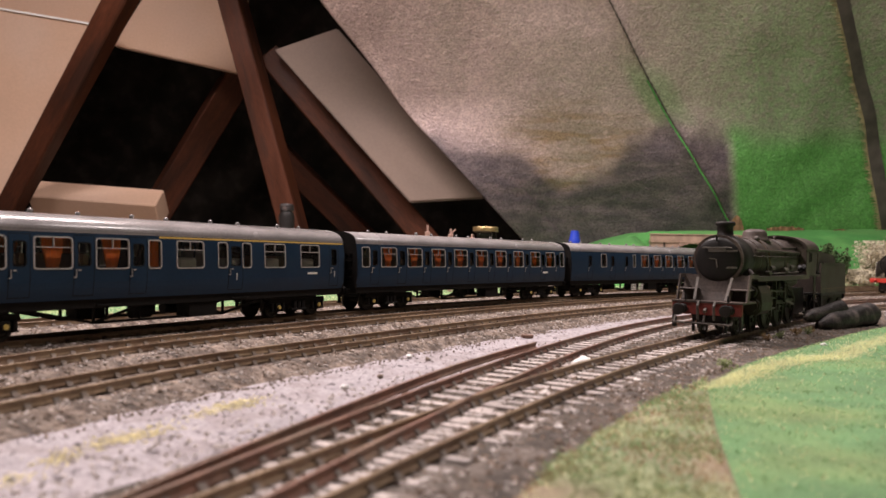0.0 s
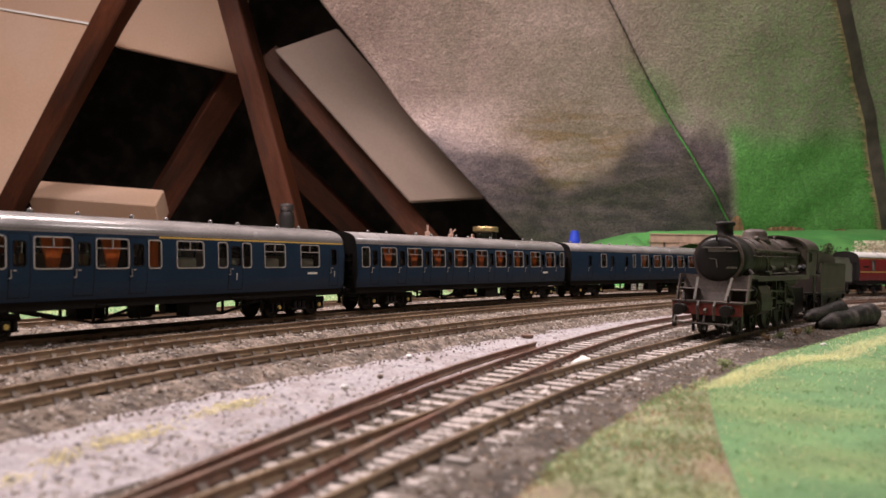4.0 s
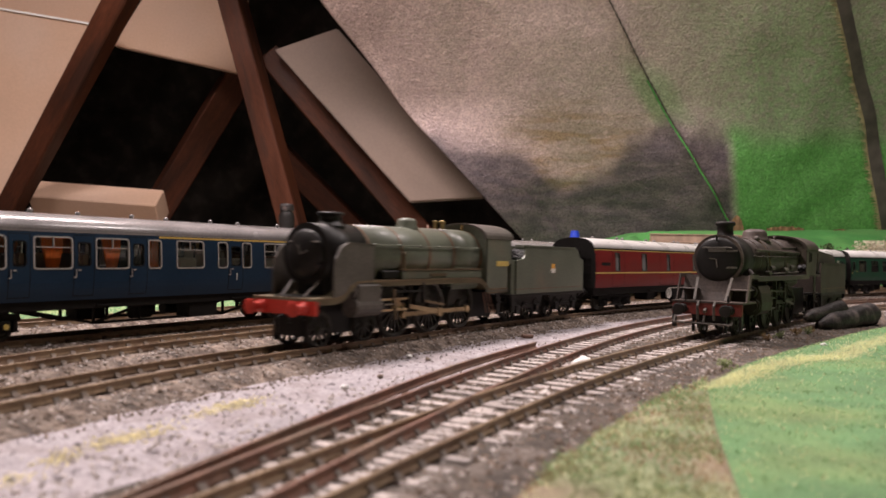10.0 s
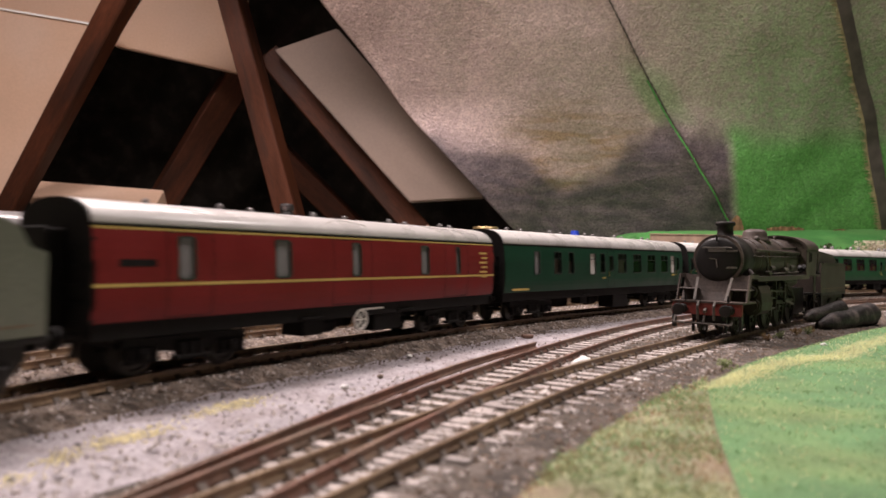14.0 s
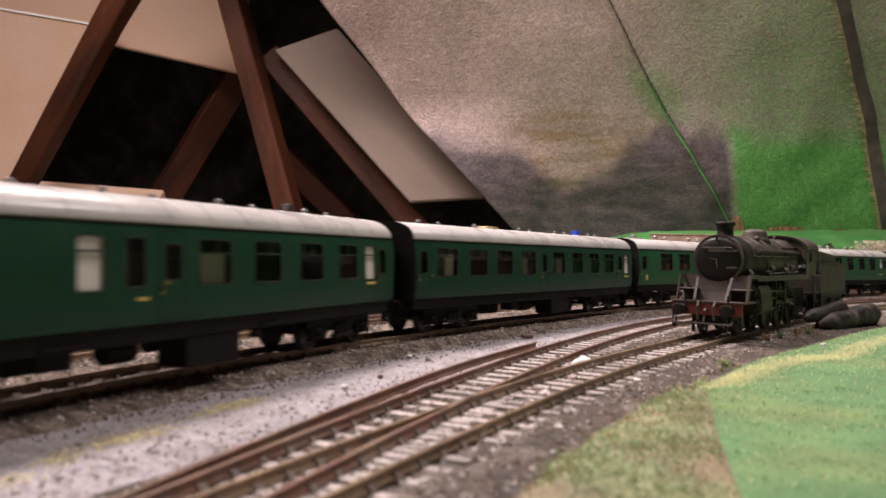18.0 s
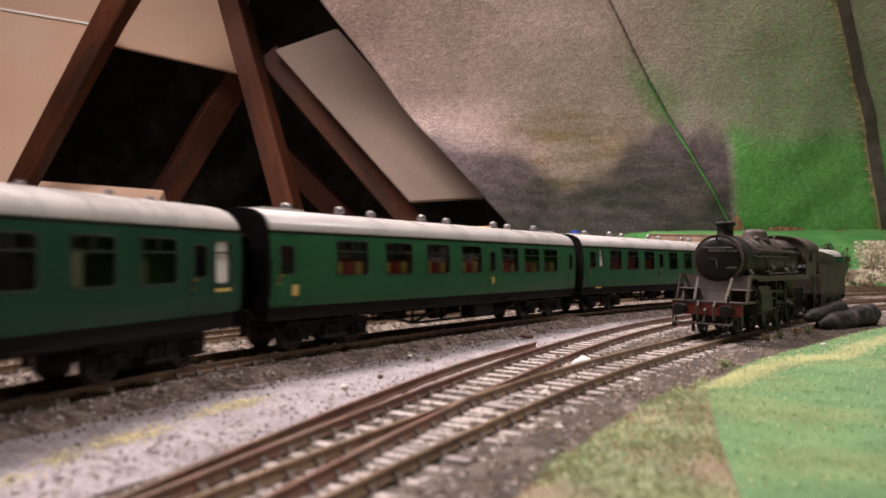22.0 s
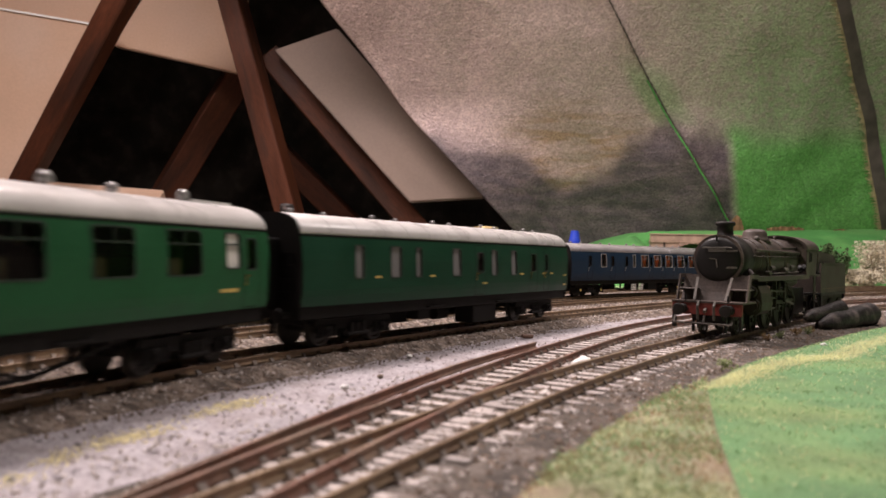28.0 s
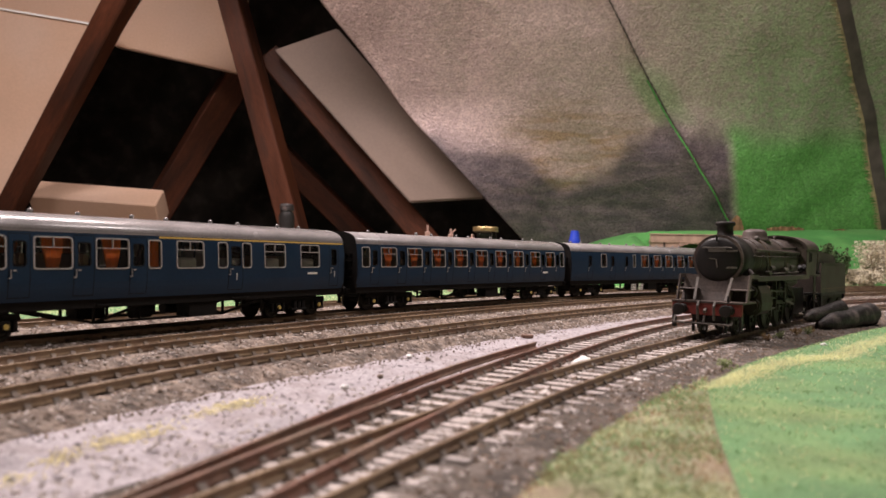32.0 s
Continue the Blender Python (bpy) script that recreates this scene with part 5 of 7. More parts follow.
g4 = coach(dict(GREEN, colour="green_bright", lift=0.0008, win_z=(0.0287, 0.0424), door_z=(0.0300, 0.0408), frosted_z=(0.0305, 0.0424), length=0.2720, label="bright green coach with ball ventilators and red seats", seats=["seat_dark", "seat_dark", "seat_dark", "seat_dark", "seat_red", "seat_red", "seat_red"], bench=[(36, 52, "seat_red", 0.0365), (62, 78, "seat_red", 0.0365), (89, 105, "seat_red", 0.0365), (160, 166, "inner", 0.034), (190, 196, "inner", 0.034), (219, 226, "inner", 0.034)], vents=[0.100, 0.075, 0.045, 0.012, -0.020, -0.052, -0.082, -0.107], vent=0.0016, partitions=False,
                openings=[("d", 8.5, 16), ("t", 20.6, 26.6), ("w", 35.4, 52.8), ("w", 61.6, 79), ("w", 88.5, 105.5), ("d", 113.3, 121), ("w", 131.0, 147), ("w", 159.3, 175), ("w", 189, 204.5), ("w", 217.6, 233.6), ("t", 246, 254.5), ("d", 258, 264)]))
train_vehicle(g4, 2.7890, 2.5126, 0.0008)
stripe(g4, 0.136 - 0.0255, 0.136 - 0.0175, 0.0165, 0.0010, "gold", "straw lettering as a plain bar", name="lettering_bar")
stripe(g4, 0.136 - 0.2530, 0.136 - 0.243, 0.0235, 0.0012, "gold", "straw number as a plain bar", name="number_bar")
g5 = coach(dict(GREEN, ribs=True, length=0.2365, label="dark green luggage van at the end of the train", boxes=HANG, truss=False, partitions=False,
                openings=[("g", 30, 35.8), ("g", 53.4, 61.3), ("g", 71.9, 76.7), ("g", 102.3, 110.2), ("d", 125.3, 132.1), ("g", 140.1, 146.2), ("g", 161.4, 168.3), ("d", 185.7, 192.3), ("d", 204, 207.8)]))
train_vehicle(g5, 2.4997, 2.2611)
for x, z in ((0.043, 0.0275), (0.083, 0.0275), (0.172, 0.0275), (0.200, 0.0275), (0.211, 0.0275), (0.131, 0.0232), (0.230, 0.0262), (0.230, 0.0205)):
    stripe(g5, 0.11825 - x - 0.004, 0.11825 - x, z, 0.0009, "gold", "straw lettering as a plain bar", name="lettering_bar")

for t, hl in ((g3, 0.132), (g4, 0.136)):
    for s in (-1, 1):
        bm = B()
        for y in (-0.0052, 0.0052):
            box(bm, s * (hl - 0.028), s * (hl - 0.006), y - 0.0003, y + 0.0003, 0.0526 - 0.0010, 0.0526 + 0.0006)
        box(bm, s * (hl - 0.028), s * (hl - 0.006), -0.0052, 0.0052, 0.0526 - 0.0002, 0.0526 + 0.0003)
        part("roof_walkway", bm, "white_roof", t, "pale walkway board on the roof end")

# ---- locomotives ----


def spoked_wheel_mesh(r, spokes=16, side=1, crank=0.0, width=0.0022):
    """Wheel about the y axis: tyre with flange, rim, spokes, boss, balance weight and crank boss."""
    bm = B()
    turn = pose(0, 0, 0, -90 * side, 0, 0)
    w = width / 2
    for prof in ([(r * 0.86, -w), (r + 0.0008, -w), (r + 0.0008, -w * 0.5), (r, -w * 0.3), (r, w), (r * 0.93, w), (r * 0.86, w * 0.6), (r * 0.86, -w)],):
        rings = []
        n = 36
        for a, b in prof:
            rings.append([bm.verts.new(turn @ Vector((a * math.cos(2 * math.pi * i / n), a * math.sin(2 * math.pi * i / n), b))) for i in range(n)])
        for p, q in zip(rings, rings[1:]):
            for i in range(n):
                bm.faces.new((p[i], p[(i + 1) % n], q[(i + 1) % n], q[i]))
    if not crank:
        for k in range(spokes):
            a = 2 * math.pi * k / spokes
            bar(bm, turn @ Vector((0.12 * r * math.cos(a), 0.12 * r * math.sin(a), 0)), turn @ Vector((0.9 * r * math.cos(a), 0.9 * r * math.sin(a), 0)), r * 0.055, width * 0.45)
        lathe(bm, [(0.0002, -w), (r * 0.2, -w), (r * 0.2, w * 0.8), (r * 0.12, w * 1.3), (0.0002, w * 1.3)], 14, turn)
    return bm


def wheel_centre(parent, r, spokes, side, crank, width=0.0022):
    """Boss, crank boss, balance weight and spokes of a driving wheel, each a piece under its tyre."""
    turn = pose(0, 0, 0, -90 * side, 0, 0)
    w = width / 2

    def boss():
        return lathe(B(), [(0.0002, -w), (r * 0.2, -w), (r * 0.2, w * 0.8), (r * 0.12, w * 1.3), (0.0002, w * 1.3)], 14, turn)

    def crank_boss():
        return lathe(B(), [(0.0002, -w * 0.6), (r * 0.17, -w * 0.6), (r * 0.17, w * 1.2), (0.0002, w * 1.2)], 12, Matrix.Translation((0, 0, -crank)) @ turn)

    def weight():
        seg = [(r * 0.87 * math.cos(t), r * 0.87 * math.sin(t)) for t in [radians(50 + 8 * i) for i in range(11)]] + [(r * 0.52 * math.cos(t), r * 0.52 * math.sin(t)) for t in (radians(130), radians(50))]
        return prism(B(), seg, -side * 0.0002, side * w * 0.8, "y")

    shared(("wheel_boss", r, side), boss, "wheel", parent)
    shared(("crank_boss", r, side), crank_boss, "wheel", parent)
    shared(("balance_weight", r, side), weight, "wheel", parent)
    for k in range(spokes):
        shared(("spoke", r), lambda: bar(B(), (0.12 * r, 0, 0), (0.9 * r, 0, 0), r * 0.055, width * 0.45), "wheel", parent, m=pose(0, 0, 0, 0, 360 * k / spokes, 0))


def strip(bm, pts, half, thick):
    """Bent plate along (x, z) points, symmetric about the centre line."""
    top, low = [], []
    for x, z in pts:
        top.append([bm.verts.new((x, y, z)) for y in (-half, half)])
        low.append([bm.verts.new((x, y, z - thick)) for y in (-half, half)])
    for i in range(len(pts) - 1):
        bm.faces.new((top[i][0], top[i][1], top[i + 1][1], top[i + 1][0]))
        bm.faces.new((low[i][0], low[i + 1][0], low[i + 1][1], low[i][1]))
        bm.faces.new((top[i][0], top[i + 1][0], low[i + 1][0], low[i][0]))
        bm.faces.new((top[i][1], low[i][1], low[i + 1][1], top[i + 1][1]))
    bm.faces.new((top[0][0], low[0][0], low[0][1], top[0][1]))
    bm.faces.new((top[-1][0], top[-1][1], low[-1][1], low[-1][0]))
    return bm


def barrel(parent, name, x0, x1, r0, r1, z0, z1, material, label="", n=40):
    bm = tube(B(), (x0, 0, z0), (x1, 0, z1), r0, r1, n=n)
    ob = part(name, bm, material, parent, label)
    for p in ob.data.polygons:
        p.use_smooth = len(p.vertices) == 4
    return ob


def boiler_band(parent, x, r, z, material, label=""):
    return part("boiler_band", lathe(B(), [(r - 0.0006, -0.0006), (r + 0.00018, -0.0006), (r + 0.00018, 0.0006), (r - 0.0006, 0.0006)], 40, Matrix.Translation((x, 0, z)) @ pose(0, 0, 0, 0, 90, 0)), material, parent, label)


def chimney(parent, x, z0, z1, r, material):
    h = z1 - z0
    prof = [(r * 1.55, -0.0022), (r * 1.35, 0.0), (r * 1.05, h * 0.16), (r * 0.98, h * 0.4), (r, h * 0.72), (r * 1.22, h * 0.78), (r * 1.25, h * 0.9), (r * 1.1, h), (r * 0.8, h), (r * 0.75, h * 0.6), (0.0002, h * 0.6)]
    return part("chimney", lathe(B(), prof, 28, pose(x, 0, z0)), material, parent, "stovepipe chimney with a rolled lip", smooth=True)


def dome(parent, x, z0, z1, r, material):
    h = z1 - z0
    prof = [(r * 1.35, -0.0022), (r * 1.12, 0.0002), (r, h * 0.3), (r * 0.97, h * 0.65), (r * 0.82, h * 0.88), (r * 0.45, h * 0.98), (0.0002, h)]
    return part("dome", lathe(B(), prof, 28, pose(x, 0, z0)), material, parent, "rounded steam dome", smooth=True)


def buffer_pair(parent, x, z, stock, head, s=1):
    for k in (-1, 1):
        bm = B()
        lathe(bm, [(0.0024, 0.0), (0.0024, 0.0012), (0.0017, 0.0018), (0.0016, 0.0050), (0.0010, 0.0052), (0.0010, 0.0068)], 18, pose(0, 0, 0, 0, 90, 0))
        b = part("buffer", bm, stock, parent)
        b.matrix_basis = pose(x, k * 0.0115, z, 0, 0, 0 if s > 0 else 180)
        bm = lathe(B(), [(0.0030, 0.0066), (0.0031, 0.0070), (0.0024, 0.0073), (0.0003, 0.0074)], 22, pose(0, 0, 0, 0, 90, 0))
        part("buffer_head", bm, head, b, smooth=False)


def cab(parent, x0, x1, z0, z_side, z_roof, half, material, roof_mat, window=True):
    """Cab with side sheets, cut-out, front sheet with spectacles, and curved roof."""
    bm = B()
    for s in (-1, 1):
        y0, y1 = s * half, s * (half - 0.0006)
        pts = [(x1, z0), (x1, z_side), (x0, z_side), (x0, z0 + 0.015), (x0 + 0.004, z0 + 0.014), (x0 + 0.004, z0)]
        f = [bm.verts.new((x, y0, z)) for x, z in pts]
        g = [bm.verts.new((x, y1, z)) for x, z in pts]
        bm.faces.new(f)
        bm.faces.new(g[::-1])
        for i in range(len(pts)):
            j = (i + 1) % len(pts)
            bm.faces.new((f[i], g[i], g[j], f[j]))
    part("cab_side", bm, material, parent, "painted cab side sheets")
    arc = [(half * math.cos(t), z_side + (z_roof - z_side) * math.sin(t)) for t in [math.pi * k / 16 for k in range(17)]]
    part("cab_front", prism(B(), arc + [(-half, z0 + 0.008), (half, z0 + 0.008)], x1 - 0.0006, x1), material, parent)
    inner = [(y * 0.96, z - 0.0008) for y, z in arc[::-1]]
    part("cab_roof", prism(B(), [(y * 1.03, z) for y, z in arc] + inner, x0 - 0.002, x1 + 0.0015), roof_mat, parent, "curved cab roof")
    for s in (-1, 1) if window else ():
        w = part("cab_window", box(B(), x1 - 0.0140, x1 - 0.0060, s * half - 0.0002, s * half + 0.0002, z_side - 0.0085, z_side - 0.0018, 0.0001), "dark", parent, "dark cab side window")
        part("window_frame", ring_flat(0.0080, 0.0067), material, w).matrix_basis = pose(x1 - 0.0100, s * (half + 0.0003), z_side - 0.00515)
    part("cab_floor", box(B(), x0, x1, -half + 0.001, half - 0.001, z0, z0 + 0.001), "smokebox", parent)
    part("cab_fitting", box(B(), x1 - 0.004, x1 - 0.001, -0.008, 0.008, z0 + 0.003, z_side - 0.004, 0.001), "smokebox", parent)


def ring_flat(w, h, band=0.0006):
    bm = B()
    o = [(-w / 2, -h / 2), (w / 2, -h / 2), (w / 2, h / 2), (-w / 2, h / 2)]
    i = [(a * (1 - 2 * band / w), b * (1 - 2 * band / h)) for a, b in o]
    for y in (-0.0002, 0.0002):
        a = [bm.verts.new((p, y, q)) for p, q in o]
        b = [bm.verts.new((p, y, q)) for p, q in i]
        for k in range(4):
            bm.faces.new((a[k], a[(k + 1) % 4], b[(k + 1) % 4], b[k]))
    return bm


def rods(parent, axles, r, crank, y, material, cross_x, z_cyl, moving):
    """Coupling and connecting rods on both sides; the cranks stand a quarter turn apart."""
    for s, lead in ((1, 0.0), (-1, 90.0)):
        bm = B()
        for a, b in zip(axles, axles[1:]):
            bar(bm, (a, 0, 0), (b, 0, 0), 0.0008, 0.0019)
        for a in axles:
            tube(bm, (a, -0.0009, 0), (a, 0.0009, 0), 0.0017, n=12)
        rod = part("coupling_rod", bm, material, parent, "weathered coupling rod")
        rod.matrix_basis = pose(0, s * y, r)
        mid = axles[1]
        length = math.hypot(cross_x - mid, z_cyl - r)
        bm = B()
        prism(bm, [(0, -0.0012), (length, -0.0008), (length, 0.0008), (0, 0.0012)], -0.0004, 0.0004, "y")
        tube(bm, (0, -0.0010, 0), (0, 0.0010, 0), 0.0021, n=12)
        tube(bm, (length, -0.0010, 0), (length, 0.0010, 0), 0.0015, n=12)
        con = part("connecting_rod", bm, material, parent, "weathered connecting rod")
        ch = part("crosshead", box(B(), -0.0025, 0.0025, -0.0008, 0.0008, -0.0028, 0.0028, 0.0003), material, parent)
        bm = B()
        tube(bm, (0, 0, 0), (0.014, 0, 0), 0.0005, n=8)
        pr = part("piston_rod", bm, "steel", ch)
        if moving is not None:
            moving.append((s, lead + 165, rod, con, ch, y, r, crank, mid, length, z_cyl))
        else:
            set_rods(s, lead + 140, rod, con, ch, y, r, crank, mid, length, z_cyl)


def rod_poses(s, deg, y, r, crank, mid, length, z_cyl):
    """Poses of coupling rod, connecting rod and crosshead for a wheel turned by deg."""
    a = radians(deg)
    px, pz = mid - crank * math.sin(a), r - crank * math.cos(a)
    dz = z_cyl - pz
    dx = math.sqrt(length ** 2 - dz ** 2)
    return (pose(px - mid, s * y, pz), pose(px, s * (y + 0.0016), pz, 0, -math.degrees(math.atan2(dz, dx)), 0), pose(px + dx, s * (y + 0.0016), z_cyl))


def set_rods(s, deg, rod, con, ch, y, r, crank, mid, length, z_cyl):
    for ob, m in zip((rod, con, ch), rod_poses(s, deg, y, r, crank, mid, length, z_cyl)):
        ob.matrix_basis = m


RODS, DRIVERS = [], []


def drivers(parent, axles, r, crank, rolling, spokes=18):
    for k, x in enumerate(axles):
        for s, lead in ((1, 0.0), (-1, 90.0)):
            w = shared(("driving_wheel", r, s), lambda: spoked_wheel_mesh(r, spokes, s, crank), "wheel", parent, "spoked driving wheel", m=pose(x, s * 0.0088, r, 0, 140 + lead, 0))
            wheel_centre(w, r, spokes, s, crank)
            if rolling:
                DRIVERS.append((w, x, s * 0.0088, r, lead + 165))
        part("axle", tube(B(), (x, -0.008, r), (x, 0.008, r), 0.0016, n=10), "wheel", parent)


def small_wheels(parent, xs, r, rolling, spokes=10):
    """Spoked carrying wheels: an axle with two tyres, bosses and spokes under it."""
    w = 0.0010
    for x in xs:
        axle = shared(("wheelset", r), lambda: tube(B(), (0, -0.008, 0), (0, 0.008, 0), 0.0012, n=8), "wheel", parent, "spoked carrying wheels", m=pose(x, 0, r))
        for s in (-1, 1):
            turn = pose(0, 0, 0, -90 * s, 0, 0)
            prof = [(r * 0.84, -w), (r + 0.0008, -w), (r + 0.0008, -w * 0.5), (r, -w * 0.3), (r, w), (r * 0.93, w), (r * 0.84, w * 0.6), (r * 0.84, -w)]
            shared(("tyre", r, s), lambda: lathe(B(), prof, 32, turn, caps=False), "wheel", axle, m=pose(0, s * 0.0084, 0))
            shared(("wheel_boss", r, s), lambda: lathe(B(), [(0.0002, -w), (r * 0.22, -w), (r * 0.22, w), (0.0002, w * 1.3)], 12, turn), "wheel", axle, m=pose(0, s * 0.0084, 0))
            for k in range(spokes):
                shared(("spoke", r), lambda: bar(B(), (0.15 * r, 0, 0), (0.88 * r, 0, 0), r * 0.07, 0.0010), "wheel", axle, m=pose(0, s * 0.0084, 0, 0, 360 * k / spokes, 0))
        if rolling:
            SPIN.append((axle, x, 0.0, r, r))


def lamp_iron(parent, x, y, z):
    part("lamp_iron", box(B(), x, x + 0.0008, y - 0.0004, y + 0.0004, z, z + 0.003), "smokebox", parent)


def express_engine():
    """Green two-cylinder six-coupled engine with smoke deflectors; x is measured back from the buffer beam."""
    t = tagged(empty("steam_locomotive"), "olive green six-coupled steam locomotive with smoke deflectors", "locomotive")
    H = 0.0770

    def X(mm):
        return H - mm / 1000

    part("main_frame", box(B(), X(150), X(2), -0.0075, 0.0075, 0.0045, 0.0200), "smokebox", t)
    part("buffer_beam", box(B(), X(1.6), X(0), -0.0168, 0.0168, 0.0130, 0.0186, 0.0002), "beam_red", t, "bright red buffer beam")
    buffer_pair(t, X(0), 0.0158, "beam_red", "beam_red")
    foot = [(0, 0.0196), (11, 0.0196), (15, 0.0202), (18, 0.0217), (20.5, 0.0240), (24, 0.0256), (30, 0.0260), (120, 0.0260), (126, 0.0252), (130, 0.0225), (133, 0.0200), (153, 0.0200)]
    part("running_plate", strip(B(), [(X(d), z) for d, z in foot], 0.0168, 0.0011), "plate_tan", t, "running plate with curved drop ends")
    for s in (-1, 1):
        part("valance", strip(B(), [(X(d), z - 0.0011) for d, z in foot], 0.0003, 0.0015), "plate_tan", t, "tan valance below the running plate").matrix_basis = pose(0, s * 0.0163, 0)
    for s in (-1, 1):
        out = [(X(35), 0.0245), (X(35), 0.0408), (X(19), 0.0412), (X(14), 0.0395), (X(11), 0.0350), (X(10), 0.0295), (X(10), 0.0192), (X(16), 0.0200), (X(20.5), 0.0245)]
        part("smoke_deflector", prism(B(), out, s * 0.0166 - 0.0003, s * 0.0166 + 0.0003, "y"), "grime", t, "tall black smoke deflector plate")
        bm = B()
        bar(bm, (X(4), s * 0.0060, 0.0190), (X(14), s * 0.0075, 0.0275), 0.0010, 0.0004)
        part("frame_stay", bm, "worn_iron", t)
        bm = B()
        tube(bm, (X(36), s * 0.0132, 0.0410), (X(128), s * 0.0142, 0.0412), 0.00028, n=6)
        for d in (40, 58, 74, 90, 106, 124):
            tube(bm, (X(d), s * 0.0115, 0.0409), (X(d), s * 0.0140, 0.0411), 0.0006, n=6)
        part("handrail", bm, "loco_green", t, "handrail with knobs along the boiler")
        # cylinder, slide bars, valve gear
        bm = B()
        tube(bm, (X(40), s * 0.0142, 0.0152), (X(23), s * 0.0142, 0.0152), 0.0042, n=18)
        box(bm, X(39), X(24), s * 0.0142 - 0.0036, s * 0.0142 + 0.0036, 0.0150, 0.0245, 0.0006)
        tube(bm, (X(40.5), s * 0.0142, 0.0215), (X(22.5), s * 0.0142, 0.0215), 0.0030, n=14)
        part("cylinder", bm, "grime", t, "weathered black outside cylinder")
        for z in (0.0175, 0.0128):
            part("slide_bar", bar(B(), (X(41), s * 0.0150, z), (X(63), s * 0.0150, z), 0.0009, 0.0009), "rod", t)
        part("gear_bracket", bar(B(), (X(62), s * 0.0150, 0.0240), (X(62), s * 0.0150, 0.0125), 0.0006, 0.0024), "smokebox", t)
        part("combination_lever", bar(B(), (X(52), s * 0.0162, 0.0085), (X(50), s * 0.0162, 0.0220), 0.0007, 0.0010), "gear_brown", t)
        part("radius_rod", bar(B(), (X(50), s * 0.0162, 0.0210), (X(72), s * 0.0162, 0.0205), 0.0006, 0.0009), "smokebox", t)
        part("expansion_link", bar(B(), (X(72), s * 0.0162, 0.0245), (X(73), s * 0.0162, 0.0150), 0.0010, 0.0018), "smokebox", t)
        part("eccentric_rod", bar(B(), (X(73), s * 0.0168, 0.0160), (X(90), s * 0.0168, 0.0135), 0.0006, 0.0011), "gear_brown", t)
        part("side_platform", box(B(), X(126), X(62), s * 0.0128 - 0.0022, s * 0.0128 + 0.0022, 0.0262, 0.0268), "loco_green", t)
        part("splasher_casing", box(B(), X(129), X(58), s * 0.0132 - 0.0016, s * 0.0132 + 0.0016, 0.0258, 0.0300, 0.0004), "loco_green", t, "long olive splasher casing over the wheels")
        part("casing_edge", box(B(), X(129), X(57.5), s * 0.0134 - 0.0018, s * 0.0134 + 0.0018, 0.0300, 0.0306), "gear_brown", t, "tan rusty edge of the splasher casing")
        part("name_plate", box(B(), X(94), X(80), s * 0.0150 - 0.0003, s * 0.0150 + 0.0003, 0.0272, 0.0284), "gear_brown", t, "dull brass plate as a plain bar")
        part("plate_edge", strip(B(), [(X(d), z + 0.0001) for d, z in foot], 0.0003, 0.0008), "gear_brown", t, "dusty tan edge of the running plate").matrix_basis = pose(0, s * 0.0168, 0)
        bm = B()
        tube(bm, (X(61), s * 0.0138, 0.0265), (X(60.5), s * 0.0138, 0.0365), 0.0007, n=10)
        lathe(bm, [(0.0003, 0), (0.0011, 0.0004), (0.0011, 0.0016), (0.0003, 0.0020)], 10, pose(X(60.5), s * 0.0138, 0.0362))
        part("water_valve", bm, "gear_brown", t, "brown pipe and valve beside the boiler")
        bm = B()
        for k in range(3):
            tube(bm, (X(131 + 3 * k), s * 0.0140, 0.0195), (X(134 + 4 * k), s * 0.0150, 0.0070), 0.0004, n=7)
        part("injector_pipe", bm, "rail_red", t, "rust-brown injector pipes below the cab")
        bm = B()
        box(bm, X(148), X(143), s * 0.0160 - 0.0010, s * 0.0160 + 0.0010, 0.0060, 0.0066)
        box(bm, X(148), X(143), s * 0.0160 - 0.0010, s * 0.0160 + 0.0010, 0.0120, 0.0126)
        box(bm, X(147.5), X(143.5), s * 0.0155 - 0.0003, s * 0.0155 + 0.0003, 0.0060, 0.0200)
        part("cab_steps", bm, "smokebox", t)
        part("number_bar", box(B(), X(154.2), X(140.7), s * 0.0168 - 0.00025, s * 0.0168 + 0.00025, 0.0318, 0.0346), "gold", t, "yellow number as a plain bar")
        part("guard_iron", box(B(), X(4.5), X(3), s * 0.0080 - 0.0006, s * 0.0080 + 0.0006, 0.0020, 0.0110), "smokebox", t)
    part("saddle", box(B(), X(34), X(15), -0.0085, 0.0085, 0.0190, 0.0300, 0.001), "smokebox", t)
    barrel(t, "smokebox", X(12), X(36), 0.0126, 0.0126, 0.0367, 0.0367, "smokebox", "black smokebox")
    door = part("smokebox_door", lathe(B(), [(0.0102, 0.0), (0.0102, 0.0006), (0.0090, 0.0014), (0.0060, 0.0026), (0.0003, 0.0031)], 32, Matrix.Translation((X(12), 0, 0.0366)) @ pose(0, 0, 0, 0, 90, 0)), "smokebox", t, "dished black smokebox door", smooth=True)
    bm = B()
    for a in (20, 110):
        bar(bm, (X(8.6), 0, 0.0366), (X(8.4), 0.0042 * math.cos(radians(a)), 0.0366 + 0.0042 * math.sin(radians(a))), 0.0005, 0.0005)
    part("door_dart", bm, "worn_iron", door)
    part("door_rail", tube(B(), (X(10.2), -0.0085, 0.0415), (X(10.2), 0.0085, 0.0415), 0.0004, n=6), "worn_iron", door, "bright handrail across the smokebox door")
    for z in (0.0330, 0.0400):
        part("hinge_strap", box(B(), X(11.2), X(10.2), 0.0010, 0.0095, z - 0.0005, z + 0.0005), "smokebox", door)
